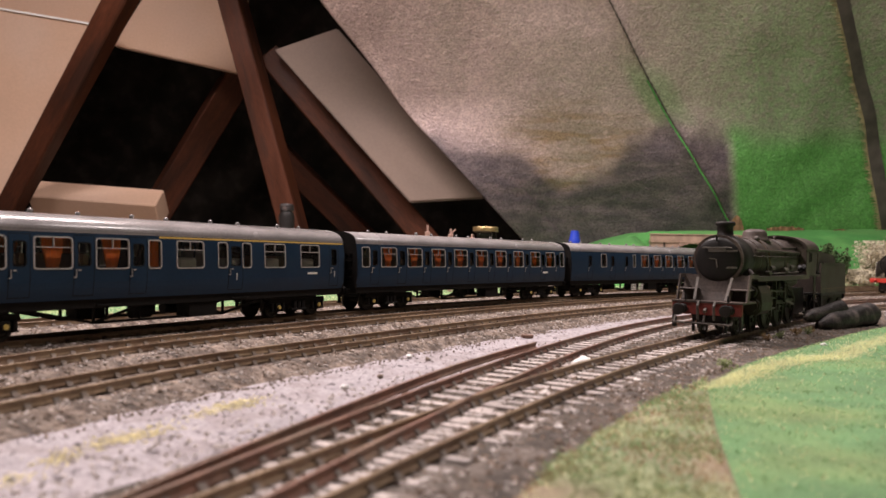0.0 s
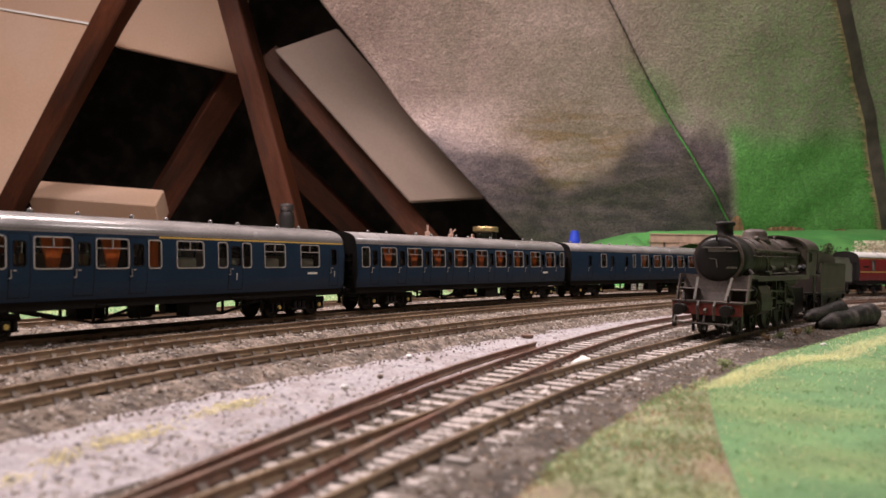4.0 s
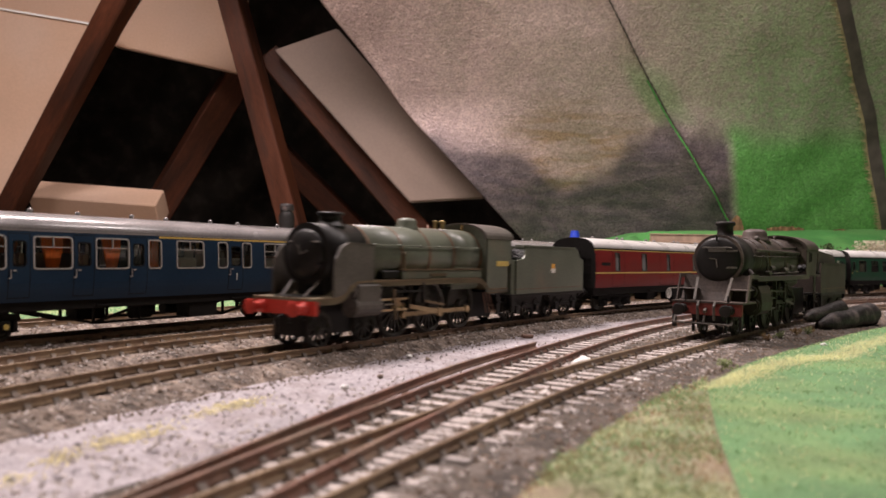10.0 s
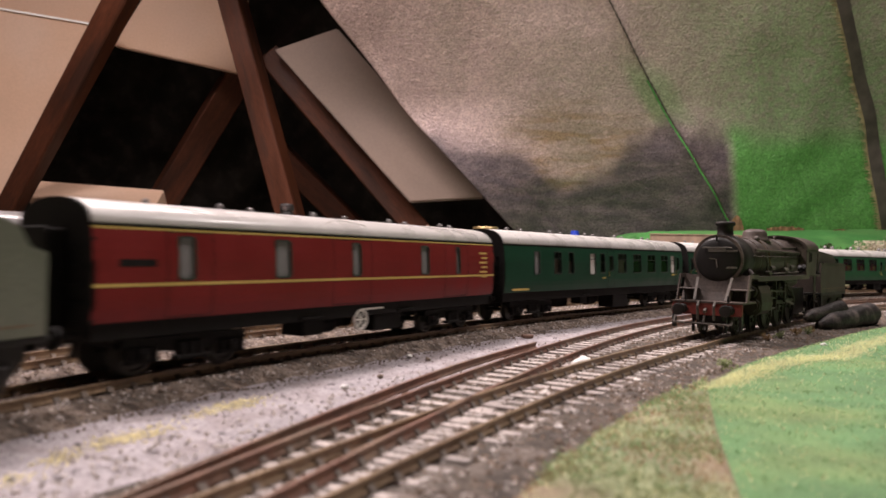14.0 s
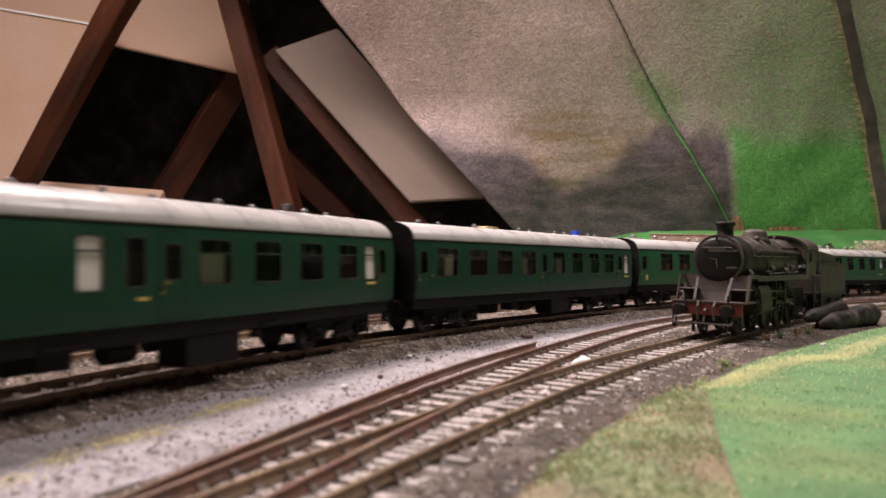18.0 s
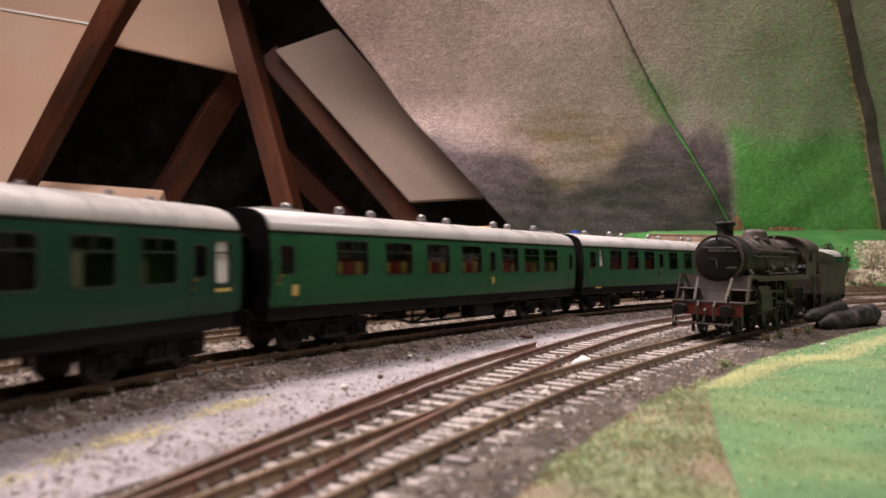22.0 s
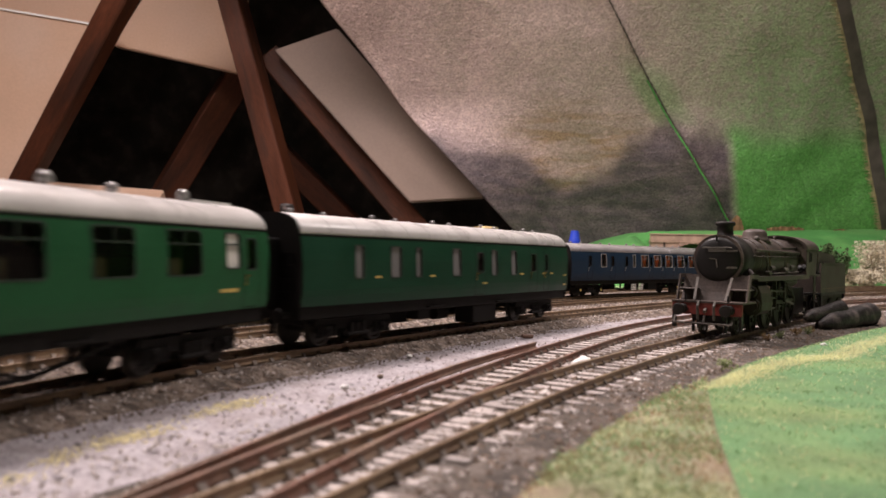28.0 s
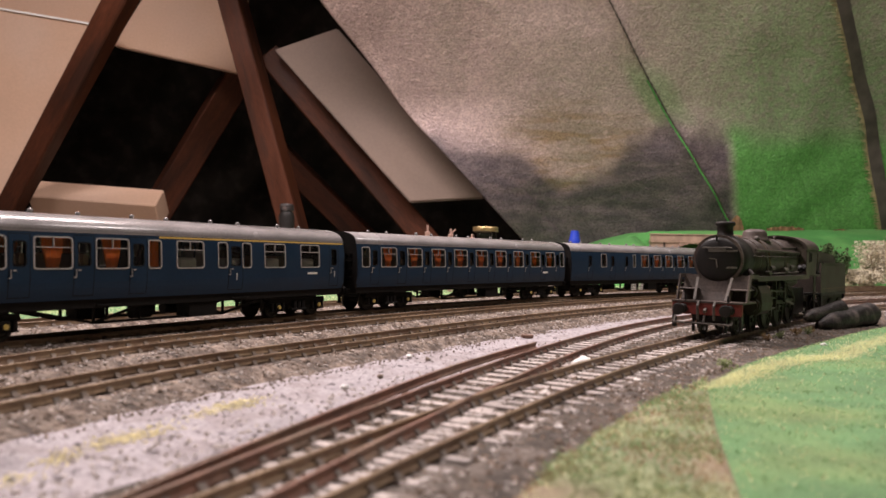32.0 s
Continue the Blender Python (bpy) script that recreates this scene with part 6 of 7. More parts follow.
    part("number_bar", box(B(), X(11.4), X(10.9), -0.0040, 0.0040, 0.0432, 0.0448), "cream", door, "pale number plate as a plain bar")
    barrel(t, "boiler", X(36), X(104), 0.0128, 0.0136, 0.0369, 0.0370, "loco_green", "olive green boiler barrel")
    barrel(t, "firebox", X(104), X(131), 0.0136, 0.0138, 0.0370, 0.0370, "loco_green", "olive green firebox")
    part("firebox_side", box(B(), X(131), X(104), -0.0125, 0.0125, 0.0200, 0.0360, 0.002), "loco_green", t)
    for d, r in ((37, 0.0129), (60, 0.0131), (82, 0.0134), (103, 0.0137), (129, 0.0139)):
        boiler_band(t, X(d), r, 0.0368, "band", "lined boiler band")
    chimney(t, X(26), 0.0490, 0.0543, 0.0046, "smokebox")
    dome(t, X(81), 0.0500, 0.0548, 0.0048, "loco_green")
    for d, y in ((109, 0.0022), (109, -0.0022), (113, 0.0)):
        part("safety_valve", lathe(B(), [(0.0014, -0.001), (0.0010, 0.0003), (0.0008, 0.0028), (0.0013, 0.0031), (0.0012, 0.0042), (0.0004, 0.0044)], 14, pose(X(d), y, 0.0505)), "old_brass", t, "brass safety valve", smooth=True)
    part("whistle", tube(B(), (X(127), 0.003, 0.0490), (X(127), 0.003, 0.0535), 0.0006, n=8), "brass", t, "brass whistle")
    cab(t, X(157.5), X(130.5), 0.0182, 0.0466, 0.0546, 0.0168, "loco_green", "grime", window=False)
    axles = [X(60), X(87.5), X(115.5)]
    drivers(t, axles, 0.0125, 0.0044, True)
    rods(t, axles, 0.0125, 0.0044, 0.0115, "rod", X(52), 0.0152, RODS)
    for d in (60, 87.5, 115.5):
        for s in (-1, 1):
            arc = [(X(d) + 0.0142 * math.cos(a), 0.0125 + 0.0142 * math.sin(a)) for a in [radians(35 + 11 * k) for k in range(11)]]
            low = [(X(d) + 0.0136 * math.cos(a), 0.0125 + 0.0136 * math.sin(a)) for a in [radians(145 - 11 * k) for k in range(11)]]
            part("splasher", prism(B(), arc + low, s * 0.0070, s * 0.0110, "y"), "smokebox", t)
    small_wheels(t, [X(11), X(39)], 0.0068, True)
    part("bogie_frame", box(B(), X(45), X(6), -0.0070, 0.0070, 0.0050, 0.0100, 0.0005), "smokebox", t)
    bm = B()
    tube(bm, (X(0), 0, 0.0130), (X(-3), 0, 0.0120), 0.0005, n=6)
    tube(bm, (X(-3), 0, 0.0120), (X(-2), 0, 0.0060), 0.0006, n=6)
    tube(bm, (X(0), 0.005, 0.0160), (X(-2), 0.005, 0.0100), 0.0006, n=6)
    part("coupling", bm, "smokebox", t, "front coupling and brake hose")
    for s in (-1, 1):
        part("deflector_edge", strip(B(), [(X(10.2), 0.0195), (X(10.2), 0.0295), (X(11.2), 0.0352), (X(14.2), 0.0398), (X(19), 0.0416), (X(35), 0.0412)], 0.0005, 0.0004), "grime", t, "rounded edge of the deflector").matrix_basis = pose(0, s * 0.0166, 0)
        part("sand_box", box(B(), X(58), X(46), s * 0.0120 - 0.0016, s * 0.0120 + 0.0016, 0.0262, 0.0300, 0.0006), "smokebox", t)
        part("brake_hanger", bar(B(), (X(74), s * 0.0085, 0.0230), (X(75), s * 0.0085, 0.0060), 0.0008, 0.0012), "olive_dirt", t)
    return t


def tender(length, half, z_low, z_top, material, label, axles, wheel_r, rolling, bogies=True, inset=0.0):
    t = tagged(empty("tender"), label, "tender")
    H = length / 2
    zt = z_top
    out = [(H - 0.006, z_low), (H - 0.006, zt - 0.0085), (H - 0.0135, zt - 0.0075), (H - 0.0155, zt - 0.0055), (H - 0.0165, zt), (-H + 0.012, zt), (-H + 0.008, zt - 0.0015), (-H + 0.005, zt - 0.006), (-H, zt - 0.0075), (-H, z_low)]
    if not bogies:
        out = [(H - 0.001, z_low), (H - 0.001, zt), (-H, zt), (-H, z_low)]
    for s in (-1, 1):
        part("tender_side", prism(B(), out, s * half - 0.0005, s * half + 0.0005, "y"), material, t)
        part("lining", box(B(), -H + 0.004, H - 0.004, s * (half + 0.0005), s * (half + 0.0006), z_low + 0.0026, z_low + 0.0029), "band", t)
        part("top_rail", box(B(), -H + 0.012, H - 0.006, s * half - 0.0008, s * half + 0.0008, zt - 0.0004, zt + 0.0004), material, t)
    part("tender_tank", box(B(), -H + 0.0005, H - 0.002, -half + 0.0006, half - 0.0006, z_low, zt - 0.0082), material, t)
    part("tender_rear", box(B(), -H, -H + 0.001, -half, half, z_low, zt - 0.0075, 0.0002), material, t)
    part("coal_plate", box(B(), -H + 0.016, -H + 0.017, -half + 0.0006, half - 0.0006, zt - 0.009, zt), material, t)
    part("tender_frame", box(B(), -H - 0.001, H - 0.0005, -0.0165, 0.0165, z_low - 0.0018, z_low - 0.0001, 0.0002), "smokebox", t)
    rng = random.Random(5)
    bm = B()
    for k in range(140):
        x, y = rng.uniform(-H + 0.018, H - 0.006), rng.uniform(-half + 0.0015, half - 0.0015)
        z = zt - 0.0085 + 0.0060 * (1 - (y / half) ** 2) * rng.uniform(0.6, 1)
        s = rng.uniform(0.0012, 0.0024)
        bmesh.ops.create_icosphere(bm, subdivisions=1, radius=s, matrix=Matrix.Translation((x, y, z)) @ pose(0, 0, 0, rng.uniform(0, 90), rng.uniform(0, 90), 0))
    part("coal", bm, "coal", t, "heap of black coal")["kind"] = "stuff"
    if bogies:
        for c in (-H * 0.52, H * 0.52):
            bm = B()
            for s in (-1, 1):
                y = s * 0.0135
                prism(bm, [(c - 0.019, 0.0105), (c - 0.019, 0.0140), (c + 0.019, 0.0140), (c + 0.019, 0.0105), (c + 0.0135, 0.0050), (c + 0.008, 0.0045), (c + 0.005, 0.0075), (c - 0.005, 0.0075), (c - 0.008, 0.0045), (c - 0.0135, 0.0050)], y - 0.0006, y + 0.0006, "y")
                for d in (-0.0115, 0.0115):
                    box(bm, c + d - 0.0020, c + d + 0.0020, y - 0.0006, y + s * 0.0014 + 0.0006, 0.0050, 0.0095, 0.0003)
                    for q in (-0.0038, 0.0038):
                        bar(bm, (c + d + q, y + s * 0.0008, 0.0100), (c + d, y + s * 0.0008, 0.0125), 0.0008, 0.0010)
                for q in range(4):
                    box(bm, c - 0.006 + 0.0008 * q, c + 0.006 - 0.0008 * q, y - 0.0003, y + s * 0.0012 + 0.0003, 0.0086 + 0.0007 * q, 0.0091 + 0.0007 * q)
            part("bogie_frame", bm, "smokebox", t, "black plate-framed tender bogie")
    else:
        for s in (-1, 1):
            bm = B()
            prism(bm, [(-H + 0.001, z_low - 0.002), (H - 0.001, z_low - 0.002), (H - 0.001, 0.0110), (H - 0.006, 0.0065), (-H + 0.006, 0.0065), (-H + 0.001, 0.0110)], s * 0.0140 - 0.0005, s * 0.0140 + 0.0005, "y")
            for a in axles:
                box(bm, a - 0.0024, a + 0.0024, s * 0.0148 - 0.0010, s * 0.0148 + 0.0010, 0.0050, 0.0100, 0.0003)
                for q in range(4):
                    box(bm, a - 0.007 + 0.001 * q, a + 0.007 - 0.001 * q, s * 0.0148 - 0.0006, s * 0.0148 + 0.0006, 0.0104 + 0.0007 * q, 0.0109 + 0.0007 * q)
            part("axle_frame", bm, "olive_dirt", t, "tender outside frame with springs")
    small_wheels(t, axles, wheel_r, rolling)
    buffer_pair(t, -H, 0.0140, "smokebox", "smokebox", -1)
    for s in (-1, 1):
        part("tender_step", box(B(), H - 0.005, H - 0.001, s * 0.0160 - 0.0008, s * 0.0160 + 0.0008, 0.0060, z_low, 0.0002), "smokebox", t)
    return t


M["crest_gold"] = surf("crest_orange_gold", (0.80, 0.42, 0.08), 0.5, var=0.2, bump=0)
M["band"] = surf("lining_orange_black", (0.17, 0.085, 0.045), 0.5, var=0.2, bump=0)
engine = express_engine()
train_vehicle(engine, 4.1433, 3.9893)
engine_tender = tender(0.0925, 0.0163, 0.0160, 0.0434, "loco_green", "olive green bogie tender with a small gilt crest, coal inside", [-0.0355, -0.0125, 0.0125, 0.0355], 0.0075, True)
train_vehicle(engine_tender, 3.9850, 3.8925)
for s in (-1, 1):
    for name, mat_name, out, lab in (("crest_wheel", "cream", [(-0.0030, 0.0292), (-0.0018, 0.0276), (0.0018, 0.0276), (0.0030, 0.0292), (0.0026, 0.0306), (-0.0026, 0.0306)], "white lower half of the crest as a plain shape"),
                                     ("crest", "crest_gold", [(-0.0026, 0.0302), (0.0026, 0.0302), (0.0022, 0.0318), (0.0024, 0.0331), (0.0008, 0.0329), (0.0, 0.0335), (-0.0009, 0.0329), (-0.0022, 0.0331), (-0.0020, 0.0316)], "orange-gold crest as a plain shape")):
        part(name, prism(B(), [(x - 0.0040, z) for x, z in out], s * 0.0167 - 0.0002 * (name == "crest_wheel"), s * 0.0169, "y"), mat_name, engine_tender, lab)


def apron_plate(X):
    """Full-width sloping sheet that curves up from the platform to the running plate."""
    bm = B()
    rows = [(X(11.5), 0.0177), (X(12.8), 0.0196), (X(14.2), 0.0220), (X(15.4), 0.0248), (X(16.4), 0.0276), (X(17.2), 0.0306)]
    top = [[bm.verts.new((x, y, z)) for y in (-0.0170, 0.0170)] for x, z in rows]
    low = [[bm.verts.new((x - 0.0006, y, z - 0.0007)) for y in (-0.0170, 0.0170)] for x, z in rows]
    for i in range(len(rows) - 1):
        bm.faces.new((top[i][0], top[i][1], top[i + 1][1], top[i + 1][0]))
        bm.faces.new((low[i][0], low[i + 1][0], low[i + 1][1], low[i][1]))
        for k in (0, 1):
            bm.faces.new((top[i][k], top[i + 1][k], low[i + 1][k], low[i][k]))
    for k in (0, -1):
        bm.faces.new((top[k][0], low[k][0], low[k][1], top[k][1]))
    return bm


def standard_engine():
    """Weathered black six-coupled engine with a high running plate; x runs back from the buffer beam."""
    t = tagged(empty("steam_locomotive"), "weathered black steam locomotive standing on the siding", "locomotive")
    H = 0.0880

    def X(mm):
        return H - mm / 1000

    part("main_frame", box(B(), X(172), X(20), -0.0072, 0.0072, 0.0045, 0.0210), "smokebox", t)
    part("front_frame", box(B(), X(21), X(2), -0.0068, 0.0068, 0.0078, 0.0165), "smokebox", t)
    part("buffer_beam", box(B(), X(1.6), X(0), -0.0172, 0.0172, 0.0108, 0.0168, 0.0002), "beam_dull", t, "dirty red buffer beam")
    buffer_pair(t, X(0), 0.0136, "soot", "soot")
    part("front_platform", strip(B(), [(X(-0.4), 0.0176), (X(22.4), 0.0176)], 0.0176, 0.0009), "loco_black", t)
    part("front_apron", apron_plate(X), "apron_brown", t, "sloping apron plate below the smokebox")
    for s in (-1, 1):
        part("front_step_plate", box(B(), X(20), X(8.5), s * 0.0130 - 0.0044, s * 0.0130 + 0.0044, 0.0231, 0.0237, 0.0002), "loco_black", t, "footstep above the front platform")
        part("step_cheek", box(B(), X(19), X(9.5), s * 0.0084 - 0.0003, s * 0.0084 + 0.0003, 0.0178, 0.0233), "loco_black", t)
        edge = [(X(6.5), 0.0176), (X(11), 0.0310), (X(27), 0.0310), (X(27), 0.0288), (X(12.6), 0.0290), (X(8.6), 0.0176)]
        part("valance_edge", prism(B(), edge, s * 0.0174 - 0.0004, s * 0.0174 + 0.0004, "y"), "loco_black", t)
        bm = B()
        bar(bm, (X(5), s * 0.0078, 0.0178), (X(12.5), s * 0.0086, 0.0292), 0.0013, 0.0006)
        part("frame_stay", bm, "worn_iron", t, "pale worn frame stay")
        part("running_plate", box(B(), X(172), X(25), s * 0.0146 - 0.0030, s * 0.0146 + 0.0030, 0.0290, 0.0300, 0.0002), "loco_black", t, "high running plate")
        part("valance", box(B(), X(140), X(25), s * 0.0174 - 0.0003, s * 0.0174 + 0.0003, 0.0276, 0.0300), "loco_black", t)
        bm = B()
        ring = [(s * 0.0100, 0.0115), (s * 0.0125, 0.0102), (s * 0.0165, 0.0104), (s * 0.0188, 0.0125), (s * 0.0192, 0.0165), (s * 0.0186, 0.0215), (s * 0.0172, 0.0252), (s * 0.0145, 0.0266), (s * 0.0100, 0.0266)]
        prism(bm, ring, X(47), X(27))
        tube(bm, (X(48), s * 0.0145, 0.0152), (X(26), s * 0.0145, 0.0152), 0.0040, n=20)
        tube(bm, (X(49), s * 0.0142, 0.0222), (X(24.5), s * 0.0142, 0.0222), 0.0030, n=16)
        bmesh.ops.bevel(bm, geom=[q for q in bm.edges if len(q.link_faces) == 2 and q.calc_face_angle(0) > 1.2], offset=0.0004, segments=1, affect="EDGES")
        part("cylinder", bm, "olive_dirt", t, "weathered outside cylinder with valve chest")
        part("cylinder_cover", tube(B(), (X(26), s * 0.0142, 0.0150), (X(25.2), s * 0.0142, 0.0150), 0.0032, n=18), "olive_dirt", t)
        for z in (0.0178, 0.0122):
            part("slide_bar", bar(B(), (X(47), s * 0.0146, z), (X(70), s * 0.0146, z), 0.0010, 0.0010), "worn_iron", t)
        part("gear_bracket", bar(B(), (X(70), s * 0.0146, 0.0290), (X(70), s * 0.0146, 0.0110), 0.0014, 0.0018), "olive_dirt", t)
        part("combination_lever", bar(B(), (X(57), s * 0.0160, 0.0080), (X(55), s * 0.0160, 0.0230), 0.0008, 0.0011), "worn_iron", t)
        part("radius_rod", bar(B(), (X(55), s * 0.0160, 0.0222), (X(84), s * 0.0160, 0.0210), 0.0007, 0.0010), "olive_dirt", t)
        part("expansion_link", bar(B(), (X(84), s * 0.0160, 0.0262), (X(85), s * 0.0160, 0.0150), 0.0012, 0.0020), "olive_dirt", t)
        part("eccentric_rod", bar(B(), (X(85), s * 0.0166, 0.0160), (X(104), s * 0.0166, 0.0130), 0.0007, 0.0012), "worn_iron", t)
        part("lifting_link", bar(B(), (X(72), s * 0.0160, 0.0290), (X(96), s * 0.0155, 0.0262), 0.0008, 0.0016), "olive_dirt", t)
        bm = B()
        for d in (62, 78, 92, 108):
            bar(bm, (X(d), s * 0.0125, 0.0292), (X(d + 3), s * 0.0100, 0.0200), 0.0010, 0.0016)
        part("plate_bracket", bm, "loco_black", t)
        bm = B()
        tube(bm, (X(34), s * 0.0126, 0.0405), (X(132), s * 0.0134, 0.0410), 0.0003, n=6)
        for d in (37, 52, 68, 84, 100, 118):
            tube(bm, (X(d), s * 0.0112, 0.0405), (X(d), s * 0.0132, 0.0408), 0.0006, n=6)
        part("handrail", bm, "loco_black", t)
        bm = B()
        tube(bm, (X(33), s * 0.0105, 0.0335), (X(29), s * 0.0140, 0.0305), 0.0013, n=10)
        part("steam_pipe", bm, "loco_black", t)
        bm = B()
        for d, z in ((66, 0.034), (95, 0.033), (110, 0.0345)):
            tube(bm, (X(d), s * 0.0126, z), (X(d + 7), s * 0.0128, z), 0.0016, n=10)
        tube(bm, (X(58), s * 0.0125, 0.0445), (X(62), s * 0.0135, 0.0300), 0.0005, n=7)
        tube(bm, (X(62), s * 0.0130, 0.0310), (X(128), s * 0.0135, 0.0318), 0.0005, n=7)
        part("boiler_pipework", bm, "worn_iron", t, "pumps and pipes along the boiler")
        bm = B()
        for z in (0.0060, 0.0120, 0.0180):
            box(bm, X(166), X(160), s * 0.0162 - 0.0010, s * 0.0162 + 0.0010, z, z + 0.0006)
        box(bm, X(165.5), X(160.5), s * 0.0157 - 0.0003, s * 0.0157 + 0.0003, 0.0060, 0.0290)
        part("cab_steps", bm, "loco_black", t)
    part("saddle", box(B(), X(40), X(20), -0.0080, 0.0080, 0.0190, 0.0300, 0.001), "loco_black", t)
    barrel(t, "smokebox", X(17), X(38), 0.0124, 0.0124, 0.0386, 0.0386, "soot", "grimy black smokebox")
    boiler_band(t, X(17.4), 0.0126, 0.0386, "loco_black")
    boiler_band(t, X(38), 0.0124, 0.0386, "loco_black")
    door = part("smokebox_door", lathe(B(), [(0.0114, 0.0), (0.0114, 0.0005), (0.0100, 0.0012), (0.0065, 0.0022), (0.0003, 0.0027)], 36, Matrix.Translation((X(17), 0, 0.0386)) @ pose(0, 0, 0, 0, 90, 0)), "smokebox", t, "dished black smokebox door", smooth=True)
    bm = B()
    tube(bm, (X(14.6), -0.0075, 0.0446), (X(14.6), 0.0075, 0.0446), 0.00035, n=6)
    bar(bm, (X(14.0), 0, 0.0386), (X(13.8), -0.0035, 0.0392), 0.0005, 0.0005)
    bar(bm, (X(14.0), 0, 0.0386), (X(13.8), 0.0006, 0.0345), 0.0005, 0.0005)
    for z in (0.0345, 0.0430):
        box(bm, X(15.4), X(14.8), 0.001, 0.0102, z - 0.0005, z + 0.0005)
    part("door_rail", bm, "grime", door, "handrail, dart and hinges of the smokebox door")
    part("number_bar", box(B(), X(14.9), X(14.4), -0.0043, 0.0043, 0.0424, 0.0442), "grime", door, "number plate as a plain bar")
    lamp_iron(t, X(15), 0.0, 0.0478)
    for s in (-1, 1):
        lamp_iron(t, X(1), s * 0.0105, 0.0176)
    barrel(t, "boiler", X(38), X(100), 0.0117, 0.0127, 0.0388, 0.0390, "loco_black", "weathered grey-brown boiler barrel")
    barrel(t, "firebox", X(100), X(132), 0.0128, 0.0132, 0.0390, 0.0390, "loco_black", "weathered firebox")
    part("firebox_side", box(B(), X(132), X(102), -0.0128, 0.0128, 0.0230, 0.0390, 0.002), "loco_black", t)
    for d, r in ((52, 0.0119), (70, 0.0122), (100, 0.0128), (130, 0.0132)):
        boiler_band(t, X(d), r, 0.0390, "loco_black")
    chimney(t, X(28), 0.0500, 0.0585, 0.0041, "soot")
    dome(t, X(82), 0.0508, 0.0568, 0.0068, "loco_black")
    for y in (-0.0025, 0.0025):
        part("safety_valve", lathe(B(), [(0.0014, -0.001), (0.0010, 0.0003), (0.0010, 0.0018), (0.0004, 0.002)], 12, pose(X(116), y, 0.0520)), "loco_black", t, smooth=True)
    cab(t, X(162), X(132), 0.0290, 0.0462, 0.0548, 0.0176, "loco_black", "loco_black")
    axles = [X(72), X(98), X(124)]
    drivers(t, axles, 0.0114, 0.0044, False)
    rods(t, axles, 0.0114, 0.0044, 0.0112, "worn_iron", X(60), 0.0150, None)
    small_wheels(t, [X(20), X(47)], 0.0063, False)
    part("bogie_frame", box(B(), X(52), X(14), -0.0068, 0.0068, 0.0050, 0.0105, 0.0005), "smokebox", t)
    bm = B()
    tube(bm, (X(-1.5), -0.0160, 0.0066), (X(-1.5), 0.0130, 0.0066), 0.0005, n=8)
    for y in (-0.0158, -0.0010, 0.0128):
        bar(bm, (X(1), y, 0.0110), (X(-1.5), y, 0.0066), 0.0009, 0.0006)
    part("coupling_bar", bm, "worn_iron", t, "wire coupling bar below the beam")
    bm = B()
    for y in (-0.0035, 0.0045):
        tube(bm, (X(-0.2), y, 0.0175), (X(-2.6), y, 0.0150), 0.0007, n=8)
        tube(bm, (X(-2.6), y, 0.0150), (X(-1.6), y, 0.0085), 0.0007, n=8)
    bar(bm, (X(0), 0, 0.0138), (X(-2.6), 0, 0.0125), 0.0010, 0.0016)
    part("brake_hose", bm, "worn_iron", t, "dusty brake hoses and coupling hook")
    for s in (-1, 1):
        part("guard_iron", box(B(), X(6), X(4.5), s * 0.0080 - 0.0006, s * 0.0080 + 0.0006, 0.0020, 0.0110), "smokebox", t)
        part("beam_step", box(B(), X(3), X(0), s * 0.0165 - 0.0006, s * 0.0165 + 0.0006, 0.0040, 0.0110), "smokebox", t)
    # top feed, regulator gear, ejector pipe and other boiler fittings
    for s in (-1, 1):
        part("top_feed", lathe(B(), [(0.0016, 0.0), (0.0016, 0.0016), (0.0011, 0.0024), (0.0003, 0.0028)], 14, pose(X(66), s * 0.0052, 0.0496, -25 * s, 0, 0)), "worn_iron", t, "dusty top feed valve", smooth=True)
        bm = B()
        tube(bm, (X(66), s * 0.0062, 0.0500), (X(67), s * 0.0118, 0.0430), 0.0005, n=8)
        tube(bm, (X(67), s * 0.0118, 0.0430), (X(67), s * 0.0134, 0.0300), 0.0005, n=8)
        part("feed_pipe", bm, "gear_brown", t, "brown feed pipe down the boiler side")
        bm = B()
        tube(bm, (X(40), s * 0.0122, 0.0440), (X(132), s * 0.0132, 0.0436), 0.0007, n=8)
        tube(bm, (X(98), s * 0.0110, 0.0462), (X(132), s * 0.0112, 0.0468), 0.0004, n=8)
        part("ejector_pipe", bm, "loco_black", t)
        part("reservoir", tube(B(), (X(112), s * 0.0140, 0.0268), (X(92), s * 0.0140, 0.0268), 0.0022, n=14), "olive_dirt", t, "air reservoir below the running plate")
        for d in (104, 110, 116, 122, 128):
            part("washout_plug", tube(B(), (X(d), s * 0.0126, 0.0424), (X(d), s * 0.0138, 0.0428), 0.0007, n=8), "worn_iron", t)
        part("cab_handrail", tube(B(), (X(161.5), s * 0.0180, 0.0310), (X(161.5), s * 0.0180, 0.0440), 0.0004, n=8), "worn_iron", t, "pale cab handrail")
        part("brake_hanger", bar(B(), (X(86), s * 0.0088, 0.0230), (X(86), s * 0.0088, 0.0050), 0.0008, 0.0012), "olive_dirt", t)
        part("sand_pipe", tube(B(), (X(60), s * 0.0100, 0.0260), (X(64), s * 0.0095, 0.0030), 0.0004, n=6), "olive_dirt", t)
        part("lubricator", box(B(), X(58), X(53), s * 0.0148 - 0.0014, s * 0.0148 + 0.0014, 0.0300, 0.0328, 0.0003), "loco_black", t)
    return t


